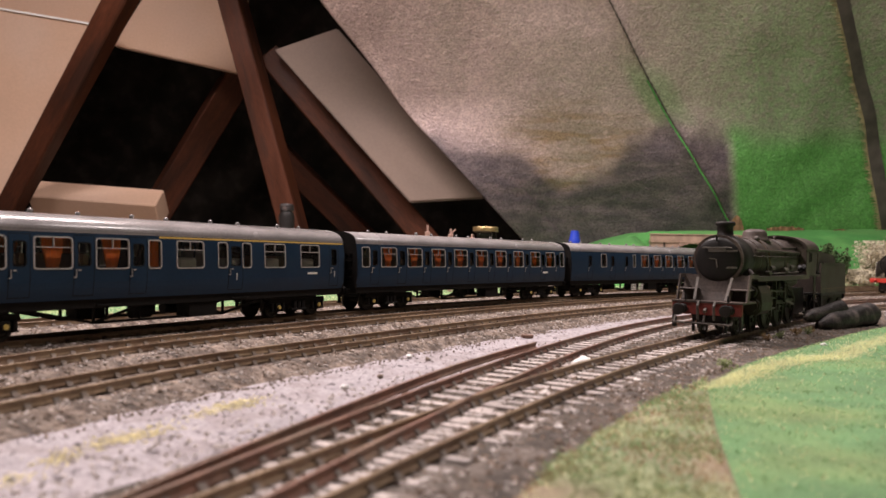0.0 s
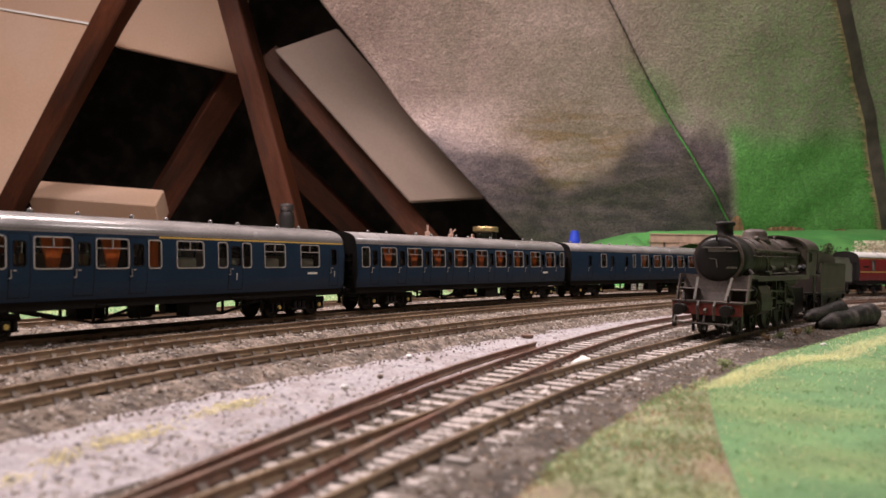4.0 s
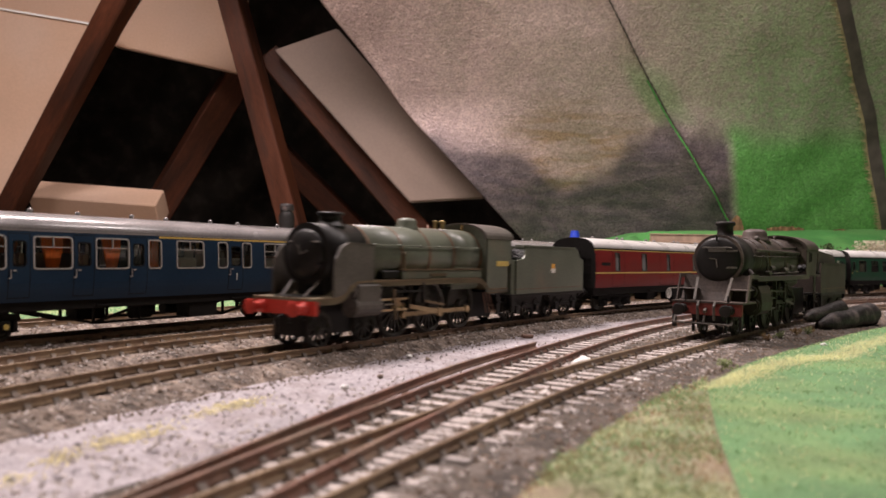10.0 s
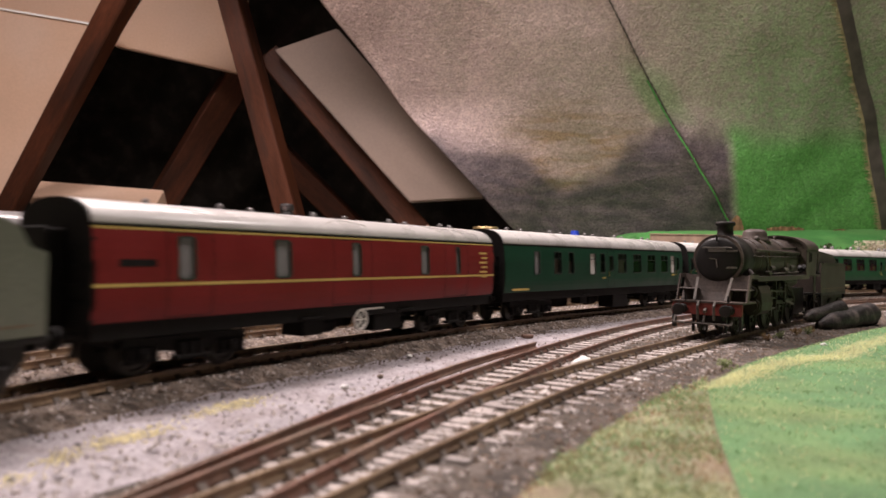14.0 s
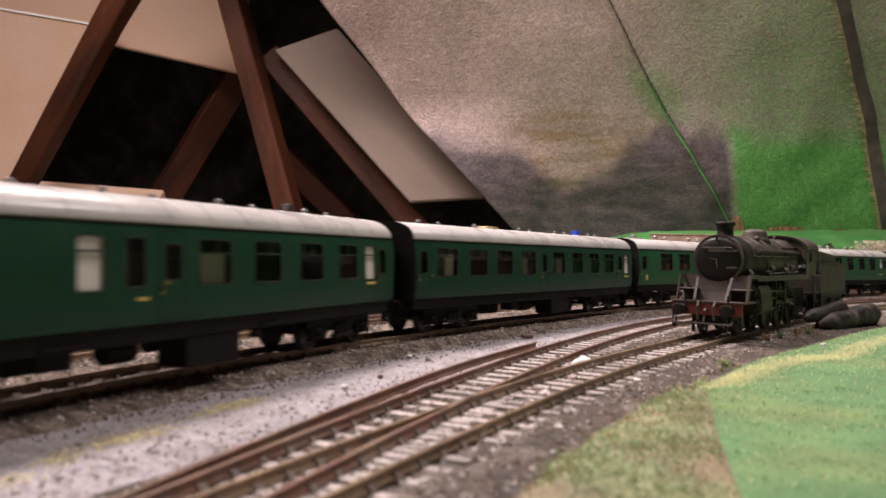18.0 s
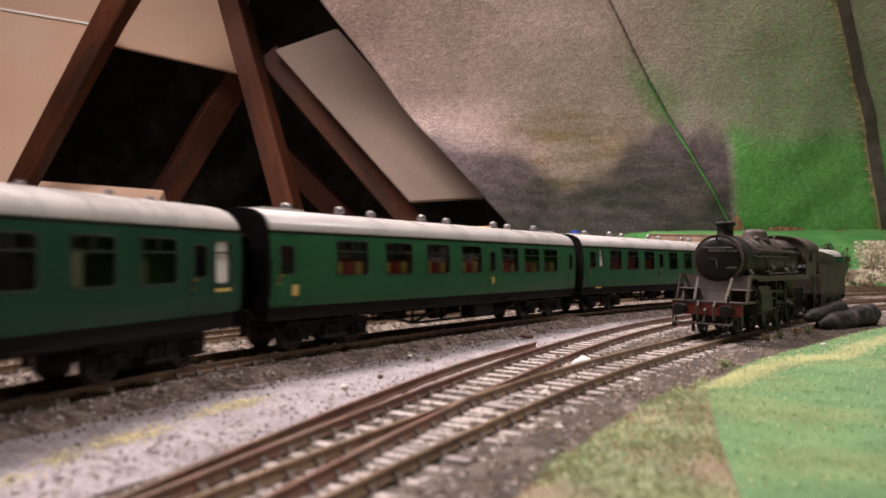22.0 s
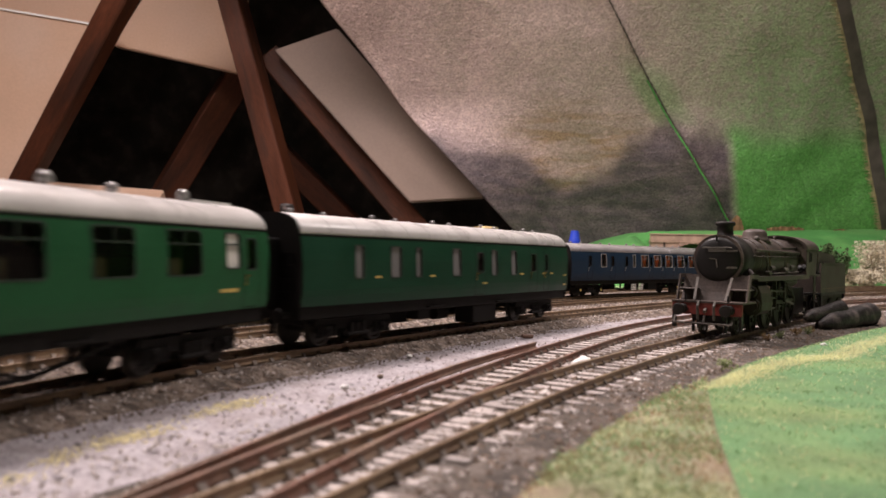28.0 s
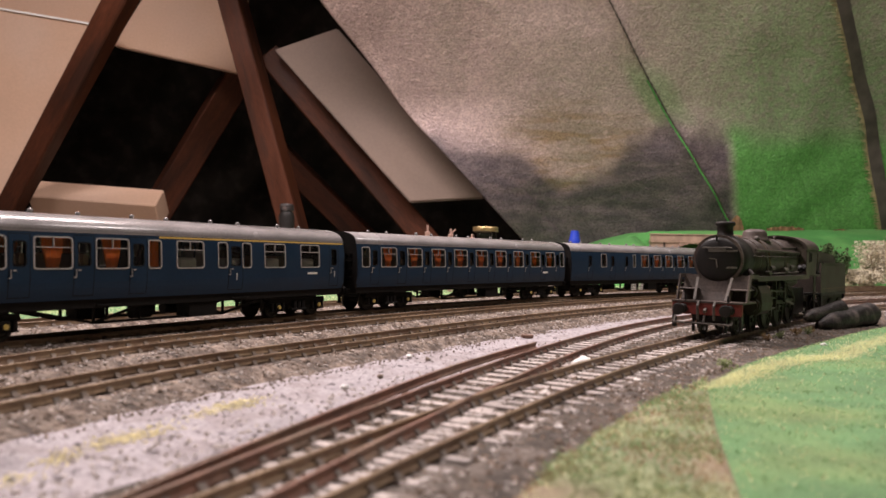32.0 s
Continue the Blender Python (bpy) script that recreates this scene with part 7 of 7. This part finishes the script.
black_engine = standard_engine()
black_tender = tender(0.0640, 0.0160, 0.0175, 0.0375, "loco_black", "weathered black tender with a faint crest behind the locomotive", [-0.022, 0.0, 0.022], 0.0078, False, bogies=False)
SID_S = radians(145.05) * R_SID


def on_siding(t, front, rear):
    a, b = (on(math.degrees((SID_S - d) / R_SID), SID_A(math.degrees((SID_S - d) / R_SID)), -0.0008) for d in (front, rear))
    c, d = (a + b) / 2, a - b
    t.matrix_basis = pose(c.x, c.y, c.z, 0, 0, math.degrees(math.atan2(d.y, d.x)))


for s in (-1, 1):
    part("bunker_side", prism(B(), [(0.030, 0.030), (0.030, 0.0465), (0.012, 0.0455), (-0.016, 0.0435), (-0.024, 0.0400), (-0.024, 0.030)], s * 0.0112 - 0.0005, s * 0.0112 + 0.0005, "y"), "loco_black", black_tender, "inset bunker side of the tender")
on_siding(black_engine, 0.0, 0.176)
on_siding(black_tender, 0.1785, 0.2425)
part("crest", prism(B(), [(-0.0016, 0.0300), (0.0, 0.0275), (0.0016, 0.0300), (0.0008, 0.0325), (-0.0008, 0.0325)], 0.0152, 0.0156, "y"), "gold", black_tender, "faded crest as a plain shape")

# ---- loose stones, fibres and scatter ----


def scatter_stones(name, spots, sizes, material, label, seed, flat=0.75):
    """Small angular stones, eight faces each, at (x, y, z) spots."""
    rng = np.random.default_rng(seed)
    n = len(spots)
    base = np.array([(1, 0, 0), (0, 1, 0), (-1, 0, 0), (0, -1, 0), (0, 0, 1), (0, 0, -1)], float)
    v = np.repeat(base[None], n, 0) * rng.uniform(0.6, 1.25, (n, 6, 1))
    v += rng.uniform(-0.22, 0.22, (n, 6, 3))
    v[:, :, 2] *= flat
    a = rng.uniform(0, 2 * np.pi, n)
    c, s = np.cos(a)[:, None], np.sin(a)[:, None]
    x, y = v[:, :, 0] * c - v[:, :, 1] * s, v[:, :, 0] * s + v[:, :, 1] * c
    v[:, :, 0], v[:, :, 1] = x, y
    v = v * np.asarray(sizes)[:, None, None] + np.asarray(spots)[:, None, :]
    f = np.array([(0, 1, 4), (1, 2, 4), (2, 3, 4), (3, 0, 4), (1, 0, 5), (2, 1, 5), (3, 2, 5), (0, 3, 5)])
    faces = (f[None] + (np.arange(n) * 6)[:, None, None]).reshape(-1, 3)
    ob = part(name, (v.reshape(-1, 3).tolist(), [], faces.tolist()), material)
    return tagged(ob, label, "stones", kind="stuff")


def scatter_fibres(name, spots, heights, material, label, seed, width=0.00024, lean=1.8):
    """Short upright fibres, one thin triangle each."""
    rng = np.random.default_rng(seed)
    n = len(spots)
    p = np.asarray(spots)
    a = rng.uniform(0, 2 * np.pi, n)
    w = np.stack([np.cos(a), np.sin(a), np.zeros(n)], 1) * width
    tip = p + np.stack([rng.uniform(-lean, lean, n), rng.uniform(-lean, lean, n), np.ones(n)], 1) * np.asarray(heights)[:, None]
    v = np.stack([p - w, p + w, tip], 1).reshape(-1, 3)
    ob = part(name, (v.tolist(), [], np.arange(3 * n).reshape(-1, 3).tolist()), material)
    return tagged(ob, label, "grass", kind="stuff")


RNG = np.random.default_rng(11)


def polar_spots(n, r0, r1, p0, p1, z_of, clear=(), near=0.0):
    """Random spots on a curved strip, kept off the rails."""
    out = []
    while len(out) < n:
        r, phi = RNG.uniform(r0, r1), p1 - (p1 - p0) * RNG.uniform() ** (1 + near)
        if any(abs(r - c) < 0.0016 for c in clear):
            continue
        q = on(phi, r)
        out.append((q.x, q.y, z_of(r, phi)))
    return out


RAILS = [c + g for c in (R_MAIN, R_MID, R_BLUE, R_BACK) for g in (-GAUGE / 2, GAUGE / 2)]
for name, n, mat_name, lo, hi, label, near in (("pale_ballast_stones", 30000, "stone_a", 0.0003, 0.0009, "pale grey ballast chips between the rails", 0.3),
                                               ("brown_ballast_stones", 30000, "stone_b", 0.0004, 0.0010, "brown ballast chips between the rails", 0.3)):
    sp = polar_spots(n, 1.900, 2.140, 121, 158, bed_profile, RAILS, near)
    scatter_stones(name, sp, RNG.uniform(lo, hi, n), mat_name, label, n)
sp = polar_spots(190, 1.800, 1.906, 124, 158, yard_profile, (), 0.5)
scatter_stones("yard_dark_chips", sp, RNG.uniform(0.0002, 0.0006, 190), "stone_b", "dark chips strewn over the pale gravel", 3)
sp = polar_spots(4200, 1.800, 1.906, 124, 158, yard_profile, (), 0.5)
scatter_stones("yard_pale_chips", sp, RNG.uniform(0.0003, 0.0009, 4200), "gravel", "pale chips strewn over the yard", 4)


def side_z(r, phi):
    return -0.0038 - max(0, 1.790 - r) * 0.10


sp = polar_spots(46, 1.868, 1.898, 148, 155.5, yard_profile, (), 0.2)
scatter_stones("yard_grey_lumps", sp, RNG.uniform(0.0008, 0.0017, 46), "grey_lump", "soft grey lumps on the pale gravel", 8, 0.4)
sp = polar_spots(60, 1.792, 1.838, 148.5, 157.5, side_z, (), 0.0)
scatter_stones("siding_white_lumps", sp, RNG.uniform(0.0009, 0.0019, 60), "pale_lump", "whitish stones lying beside the siding sleepers", 9, 0.6)


sp = polar_spots(9000, 1.765, 1.850, 128, 158, side_z, (), 0.5)
scatter_stones("siding_brown_stones", sp, RNG.uniform(0.0004, 0.0013, 9000), "stone_b", "brown earthy stones along the siding", 5)
sp = polar_spots(6500, 1.785, 1.872, 128, 158, side_z, (), 0.9)
scatter_stones("siding_pale_stones", sp, RNG.uniform(0.0003, 0.0009, 6500), "stone_a", "pale stones between the siding sleepers", 6)
sp = []
for _ in range(2200):
    phi, r = RNG.uniform(124, 158), 1.904 - abs(RNG.normal(0, 0.0055))
    q = on(phi, r)
    sp.append((q.x, q.y, yard_profile(r, phi) + 0.0003))
scatter_stones("shoulder_stones", sp, RNG.uniform(0.0002, 0.0006, 2200), "stone_b", "brown stones spilling from the ballast shoulder", 7)

# yellow sand streaks
for k, (p0, p1, rc, spread, n) in enumerate(((152.1, 152.9, 1.8868, 0.0044, 430), (153.25, 154.1, 1.8815, 0.0052, 470), (154.1, 154.4, 1.8795, 0.0040, 80), (154.5, 154.8, 1.8745, 0.0040, 90))):
    sp = []
    for _ in range(n):
        phi = float(np.clip(RNG.normal((p0 + p1) / 2, (p1 - p0) * 0.27), p0 - 0.3, p1 + 0.3))
        r = rc + RNG.normal(0, spread * 0.5)
        q = on(phi, r)
        sp.append((q.x, q.y, yard_profile(r, phi) + 0.0002))
    scatter_stones("sand_streak", sp, RNG.uniform(0.00015, 0.00042, n), "sand", "streak of yellow sand on the gravel", 20 + k)

# fibres of the grass mats


def mat_spots(n, r0, p0):
    out = []
    while len(out) < n:
        phi = RNG.uniform(p0, 158)
        r = mat_edge(phi) - (mat_edge(phi) - r0) * RNG.uniform() ** 1.3
        if phi > seam(r) - 0.1:
            continue
        q = on(phi, r)
        out.append((q.x, q.y, mat_profile(r + 1.7905 - mat_edge(phi), phi) + 0.0010))
    return out


sp = mat_spots(80000, 1.55, 126)
scatter_fibres("grass_fibres", sp, RNG.uniform(0.0003, 0.0008, len(sp)), "blade_green", "short bright green flock fibres", 31)
sp = mat_spots(14000, 1.60, 128)
scatter_fibres("pale_grass_fibres", sp, RNG.uniform(0.0004, 0.0010, len(sp)), "blade_straw", "straw fibres among the green flock", 32)
sp = []
while len(sp) < 6500:
    phi = RNG.uniform(138, 149.6)
    r = float(np.interp(phi, [138, 143.2, 145.4, 147.3, 148.5, 149.6], [1.728, 1.740, 1.7486, 1.7626, 1.774, 1.779])) + RNG.normal(0, 0.0034) + 0.0015 * math.sin(phi * 2.1)
    if r < mat_edge(phi) - 0.0005 and RNG.uniform() < 0.35 + 0.65 * (phi - 138) / 12:
        q = on(phi, r)
        sp.append((q.x, q.y, mat_profile(r + 1.7905 - mat_edge(phi), phi) + 0.0012))
scatter_fibres("straw_edge_fibres", sp, RNG.uniform(0.0006, 0.0015, len(sp)), "blade_straw", "straw yellow flock along the edge of the mat", 33)
for name, n, mt, label, seed in (("olive_static_grass", 26000, "blade_olive", "olive static grass on the worn bank", 41), ("straw_static_grass", 4000, "blade_straw", "straw static grass on the worn bank", 42),
                                 ("green_static_grass", 9000, "blade_green", "green static grass on the worn bank", 43), ("earth_static_grass", 9000, "blade_brown", "brown static grass on the worn bank", 44)):
    sp = []
    while len(sp) < n:
        r = 1.7970 - 0.10 * RNG.uniform() ** 1.2 + RNG.normal(0, 0.0032)
        phi = seam(r) + RNG.uniform() * (159 - seam(r))
        q = on(phi, r)
        if phi > seam(r) - 0.1 and (r < 1.785 or phi > seam(r) + 1.3) and noise.noise(Vector((q.x * 45, q.y * 45, seed * 3.1))) > -0.25:
            sp.append((q.x, q.y, mat_profile(r - 0.006, phi) + 0.0002))
    scatter_fibres(name, sp, RNG.uniform(0.0004, 0.0013, len(sp)), mt, label, seed, 0.00026, 1.8)
sp = []
while len(sp) < 16000:
    phi, r = RNG.uniform(118, 158), 2.143 + 0.15 * RNG.uniform()
    q = on(phi, r)
    sp.append((q.x, q.y, -0.0068))
scatter_fibres("lineside_fibres", sp, RNG.uniform(0.0010, 0.0022, len(sp)), "blade_straw", "pale green fibres beyond the tracks", 51)

# ---- small things ----


def lump(name, at, size, material, label, category, seed, squash=0.5):
    bm = B()
    bmesh.ops.create_icosphere(bm, subdivisions=3, radius=1.0)
    for v in bm.verts:
        k = 1 + 0.35 * noise.noise(v.co * 1.6 + Vector((seed, 0, 0))) + 0.12 * noise.noise(v.co * 5 + Vector((0, seed, 0)))
        v.co = Vector((v.co.x * size, v.co.y * size * 0.7, v.co.z * size * squash)) * k
    ob = part(name, bm, material, smooth=True)
    ob.matrix_basis = pose(*at, 0, 0, seed * 40)
    return tagged(ob, label, category)


lump("plaster_lump", (0.0542, 0.2815, -0.0032), 0.0052, "chalk", "white plaster lump lying between the siding rails", "debris", 1.0, 0.55)
lump("plaster_crumb", (0.0222, 0.2330, -0.0038), 0.0016, "chalk", "small white plaster crumb beside the rail", "debris", 2.0)
lump("plaster_crumb", (-0.0130, 0.3050, -0.0046), 0.0017, "chalk", "small white plaster crumb on the gravel", "debris", 3.0)
lump("plaster_crumb", (0.1790, 0.3480, -0.0015), 0.0014, "chalk", "small white crumb on the grass mat", "debris", 4.0, 0.8)
for k, (phi, r) in enumerate(((147.3, 1.8790), (150.6, 1.8790), (146.0, 1.8930), (149.2, 1.8880), (151.3, 1.8770))):
    q = on(phi, r)
    lump("gravel_lump", (q.x, q.y, -0.0046), 0.0011 + 0.0003 * (k % 3), "stone_b" if k % 2 else "chalk", "loose lump of ballast on the gravel", "debris", 5.0 + k)
q = on(146.1, 1.8935)
chunk = part("broken_sleeper", box(B(), -0.0030, 0.0030, -0.0013, 0.0013, -0.0009, 0.0009, 0.0003), "rail_red")
chunk.matrix_basis = pose(q.x, q.y, -0.0042, 0, 0, 12)
tagged(chunk, "short red-brown piece of sleeper lying on the gravel", "debris")


def log(name, a, b, r, label, seed):
    bm = B()
    a, b = Vector(a), Vector(b)
    d = b - a
    n, m = 22, 26
    frame_m = d.to_track_quat("Z", "Y").to_matrix()
    rings = []
    for j in range(m + 1):
        t = j / m
        taper = min(0.72 + 0.28 * t, 0.25 + 3.2 * t, 0.45 + 9.0 * (1 - t))
        ring = []
        for i in range(n):
            w = 2 * math.pi * i / n
            k = r * taper * (1 + 0.09 * noise.noise(Vector((math.cos(w) * 1.5, math.sin(w) * 1.5, t * 5 + seed))) + 0.10 * noise.noise(Vector((math.cos(w) * 5, math.sin(w) * 5, t * 14 + seed))))
            ring.append(bm.verts.new(a + d * t + frame_m @ Vector((k * math.cos(w), k * math.sin(w), 0))))
        rings.append(ring)
    for p, q in zip(rings, rings[1:]):
        for i in range(n):
            bm.faces.new((p[i], p[(i + 1) % n], q[(i + 1) % n], q[i]))
    bm.faces.new(rings[0])
    bm.faces.new(rings[-1])
    return tagged(part(name, bm, "pipe", smooth=True), label, "log", "black logs beside the siding")


log("log", (0.2330, 0.4600, -0.0016), (0.3050, 0.5260, 0.0022), 0.0080, "charred black log lying beside the siding", 1.3)
log("log", (0.2220, 0.4550, 0.0032), (0.2680, 0.4970, 0.0075), 0.0052, "thinner charred black log stacked against another", 4.7)


def jar():
    t = tagged(empty("glass_jar", pose(0.071, 1.25, -0.0070)), "small glass jar with a gold screw lid behind the blue coaches", "jar")
    part("jar_body", lathe(B(), [(0.0003, 0.0), (0.019, 0.0), (0.021, 0.003), (0.021, 0.066), (0.019, 0.075), (0.0180, 0.080), (0.0180, 0.087)], 32), "jar_glass", t, "clear glass body", smooth=True)
    part("lid", lathe(B(), [(0.0205, 0.0855), (0.0215, 0.0862), (0.0215, 0.0915), (0.0205, 0.0932), (0.0003, 0.0936)], 36), "old_brass", t, "gold metal screw lid")


jar()


def glue_bottle():
    t = tagged(empty("glue_bottle", pose(0.2300, 1.30, -0.0070)), "plastic bottle with a tapered blue cap", "bottle")
    part("bottle_body", lathe(B(), [(0.0003, 0.0), (0.014, 0.0), (0.015, 0.002), (0.015, 0.050), (0.010, 0.062), (0.008, 0.066)], 28), "white", t, "white bottle body", smooth=True)
    part("cap", lathe(B(), [(0.0105, 0.064), (0.0108, 0.066), (0.0100, 0.074), (0.0072, 0.088), (0.0066, 0.0915), (0.0003, 0.0920)], 20), "blue_cap", t, "ribbed blue cap")


glue_bottle()


def dark_bottle():
    t = tagged(empty("paint_bottle", pose(-0.2640, 1.25, -0.0070)), "dark glass bottle with a shiny black cap", "bottle")
    part("bottle_body", lathe(B(), [(0.0003, 0.0), (0.0125, 0.0), (0.013, 0.002), (0.013, 0.104), (0.0105, 0.112), (0.0095, 0.114)], 28), "smokebox", t, "dark bottle body", smooth=True)
    part("cap", lathe(B(), [(0.0105, 0.113), (0.0118, 0.114), (0.0118, 0.122), (0.0100, 0.1255), (0.0040, 0.1262), (0.0003, 0.1264)], 20), "pipe", t, "shiny black cap")


dark_bottle()
for k, (x, z) in enumerate(((-0.0190, 0.0715), (0.0090, 0.0690), (0.0350, 0.0655))):
    t = tagged(empty("signal_post", pose(x, 0.90, -0.0070, 0, 0, 10 * k)), "small pinkish plastic post behind the blue coaches", "post", "pink posts behind the coaches")
    part("post", box(B(), -0.0030, 0.0030, -0.0020, 0.0020, 0.0, z - 0.006 + 0.007, 0.0005), "peg", t)
    part("post_head", box(B(), -0.0012, 0.0012, -0.0012, 0.0012, z - 0.001, z + 0.009 - 0.002 * k, 0.0003), "peg", t)
    if k == 1:
        part("post_arm", bar(B(), (0, 0, z + 0.001), (0.006, 0, z + 0.007), 0.0018, 0.0018), "peg", t)
part_vent = part("rain_gauge", lathe(B(), [(0.0003, 0.0), (0.004, 0.0), (0.004, 0.058), (0.0045, 0.060), (0.0003, 0.063)], 14, pose(-0.058, 0.90, -0.0070)), "frame", smooth=True)
tagged(part_vent, "short pale plastic post behind the coaches", "post", "pink posts behind the coaches")


def foliage(name, at, size, n, material, label, category, seed, leaf=0.004, trunk=True):
    """Shrub: tapered stem, limbs and a crown of many small leaves with gaps."""
    rng = np.random.default_rng(seed)
    t = tagged(empty(name, pose(*at)), label, category)
    h = size[2]
    if trunk:
        bm = B()
        tube(bm, (0, 0, -0.004), (0.001, 0, h * 0.5), h * 0.035, h * 0.02, n=8)
        for k in range(7):
            a = k * 0.9
            tube(bm, (0, 0, h * (0.2 + 0.05 * k)), (size[0] * 0.6 * math.cos(a), size[1] * 0.6 * math.sin(a), h * (0.45 + 0.06 * k)), h * 0.014, h * 0.006, n=6)
        part("trunk", bm, "pipe", t)
    cent = rng.normal(0, 0.42, (26, 3)) * np.array(size) * np.array([1, 1, 0.45]) + np.array([0, 0, h * 0.58])
    c = cent[rng.integers(0, 26, n)] + rng.normal(0, 0.13, (n, 3)) * np.array(size)
    c[:, 2] = np.clip(c[:, 2], 0.0, h * 1.05)
    u = rng.normal(0, 1, (n, 3))
    u /= np.linalg.norm(u, axis=1)[:, None]
    w = np.cross(u, rng.normal(0, 1, (n, 3)))
    w /= np.linalg.norm(w, axis=1)[:, None]
    k = leaf * rng.uniform(0.5, 1.2, (n, 1))
    v = np.stack([c - u * k, c + w * k * 0.6, c + u * k, c - w * k * 0.6], 1).reshape(-1, 3)
    crown = part("crown", (v.tolist(), [], np.arange(4 * n).reshape(-1, 4).tolist()), material, t)
    crown["kind"] = "stuff"
    return t


foliage("shrub", (0.690, 1.32, -0.005), (0.020, 0.020, 0.072), 1500, "leaf", "small dark green model shrub beyond the tracks", "shrub", 3)
for k, (x, y, s) in enumerate(((0.800, 1.36, 0.080), (0.860, 1.40, 0.090), (0.930, 1.42, 0.085), (0.745, 1.335, 0.030))):
    foliage("lichen_bush", (x, y, -0.006), (0.046, 0.040, s), 6000, "lichen", "pale tan lichen bush at the foot of the hill", "shrub", 60 + k, 0.0024, trunk=False)
verge = part("sandy_verge", sector(lambda u: 2.150 + 0.075 * u, 8, lambda u, v: 104 + 22 * v, 90, lambda r, phi: -0.0052 + ground_noise(r, phi, 0.002, 40)), "lichen", smooth=True)
tagged(verge, "pale sandy verge at the foot of the hill", "verge", kind="structure")

for k, (phi, r, m) in enumerate(((143.9, 1.7915, "blade_brown"), (143.3, 1.7890, "blade_olive"), (142.5, 1.7860, "blade_brown"), (142.0, 1.7830, "blade_olive"), (141.6, 1.7850, "blade_brown"), (147.8, 1.7830, "blade_olive"))):
    q = on(phi, r)
    foliage("weed_tuft", (q.x, q.y, -0.0045), (0.0032, 0.0032, 0.0042), 90, m, "small dry weed tuft beside the siding", "weed", 80 + k, 0.0008, trunk=False)

# ---- what moves ----
SPEED = 0.09183


def vehicle_pose(centre, half, lift, t):
    s = centre + SPEED * t
    a, b = along(s + half * 0.72), along(s - half * 0.72)
    c, d = (a + b) / 2, a - b
    return pose(c.x, c.y, lift, 0, 0, math.degrees(math.atan2(d.y, d.x)))


def motions():
    """The train runs round the curve at a steady pace; its wheels and rods turn with it."""
    for t, centre, half, lift in MOVING:
        walk(t, [(k * 0.5, vehicle_pose(centre, half, lift, k * 0.5)) for k in range(65)])
    for w, x, y, z, r in SPIN:
        walk(w, [(k * 0.1, pose(x, y, z, 0, math.degrees(SPEED * k * 0.1 / r), 0)) for k in range(321)])
    for w, x, y, r, lead in DRIVERS:
        walk(w, [(k * 0.1, pose(x, y, r, 0, math.degrees(SPEED * k * 0.1 / r) + lead, 0)) for k in range(321)])
    for s, lead, rod, con, ch, y, r, crank, mid, length, z_cyl in RODS:
        rows = [rod_poses(s, math.degrees(SPEED * k * 0.1 / r) + lead, y, r, crank, mid, length, z_cyl) for k in range(321)]
        for i, ob in enumerate((rod, con, ch)):
            walk(ob, [(k * 0.1, rows[k][i]) for k in range(321)])


motions()
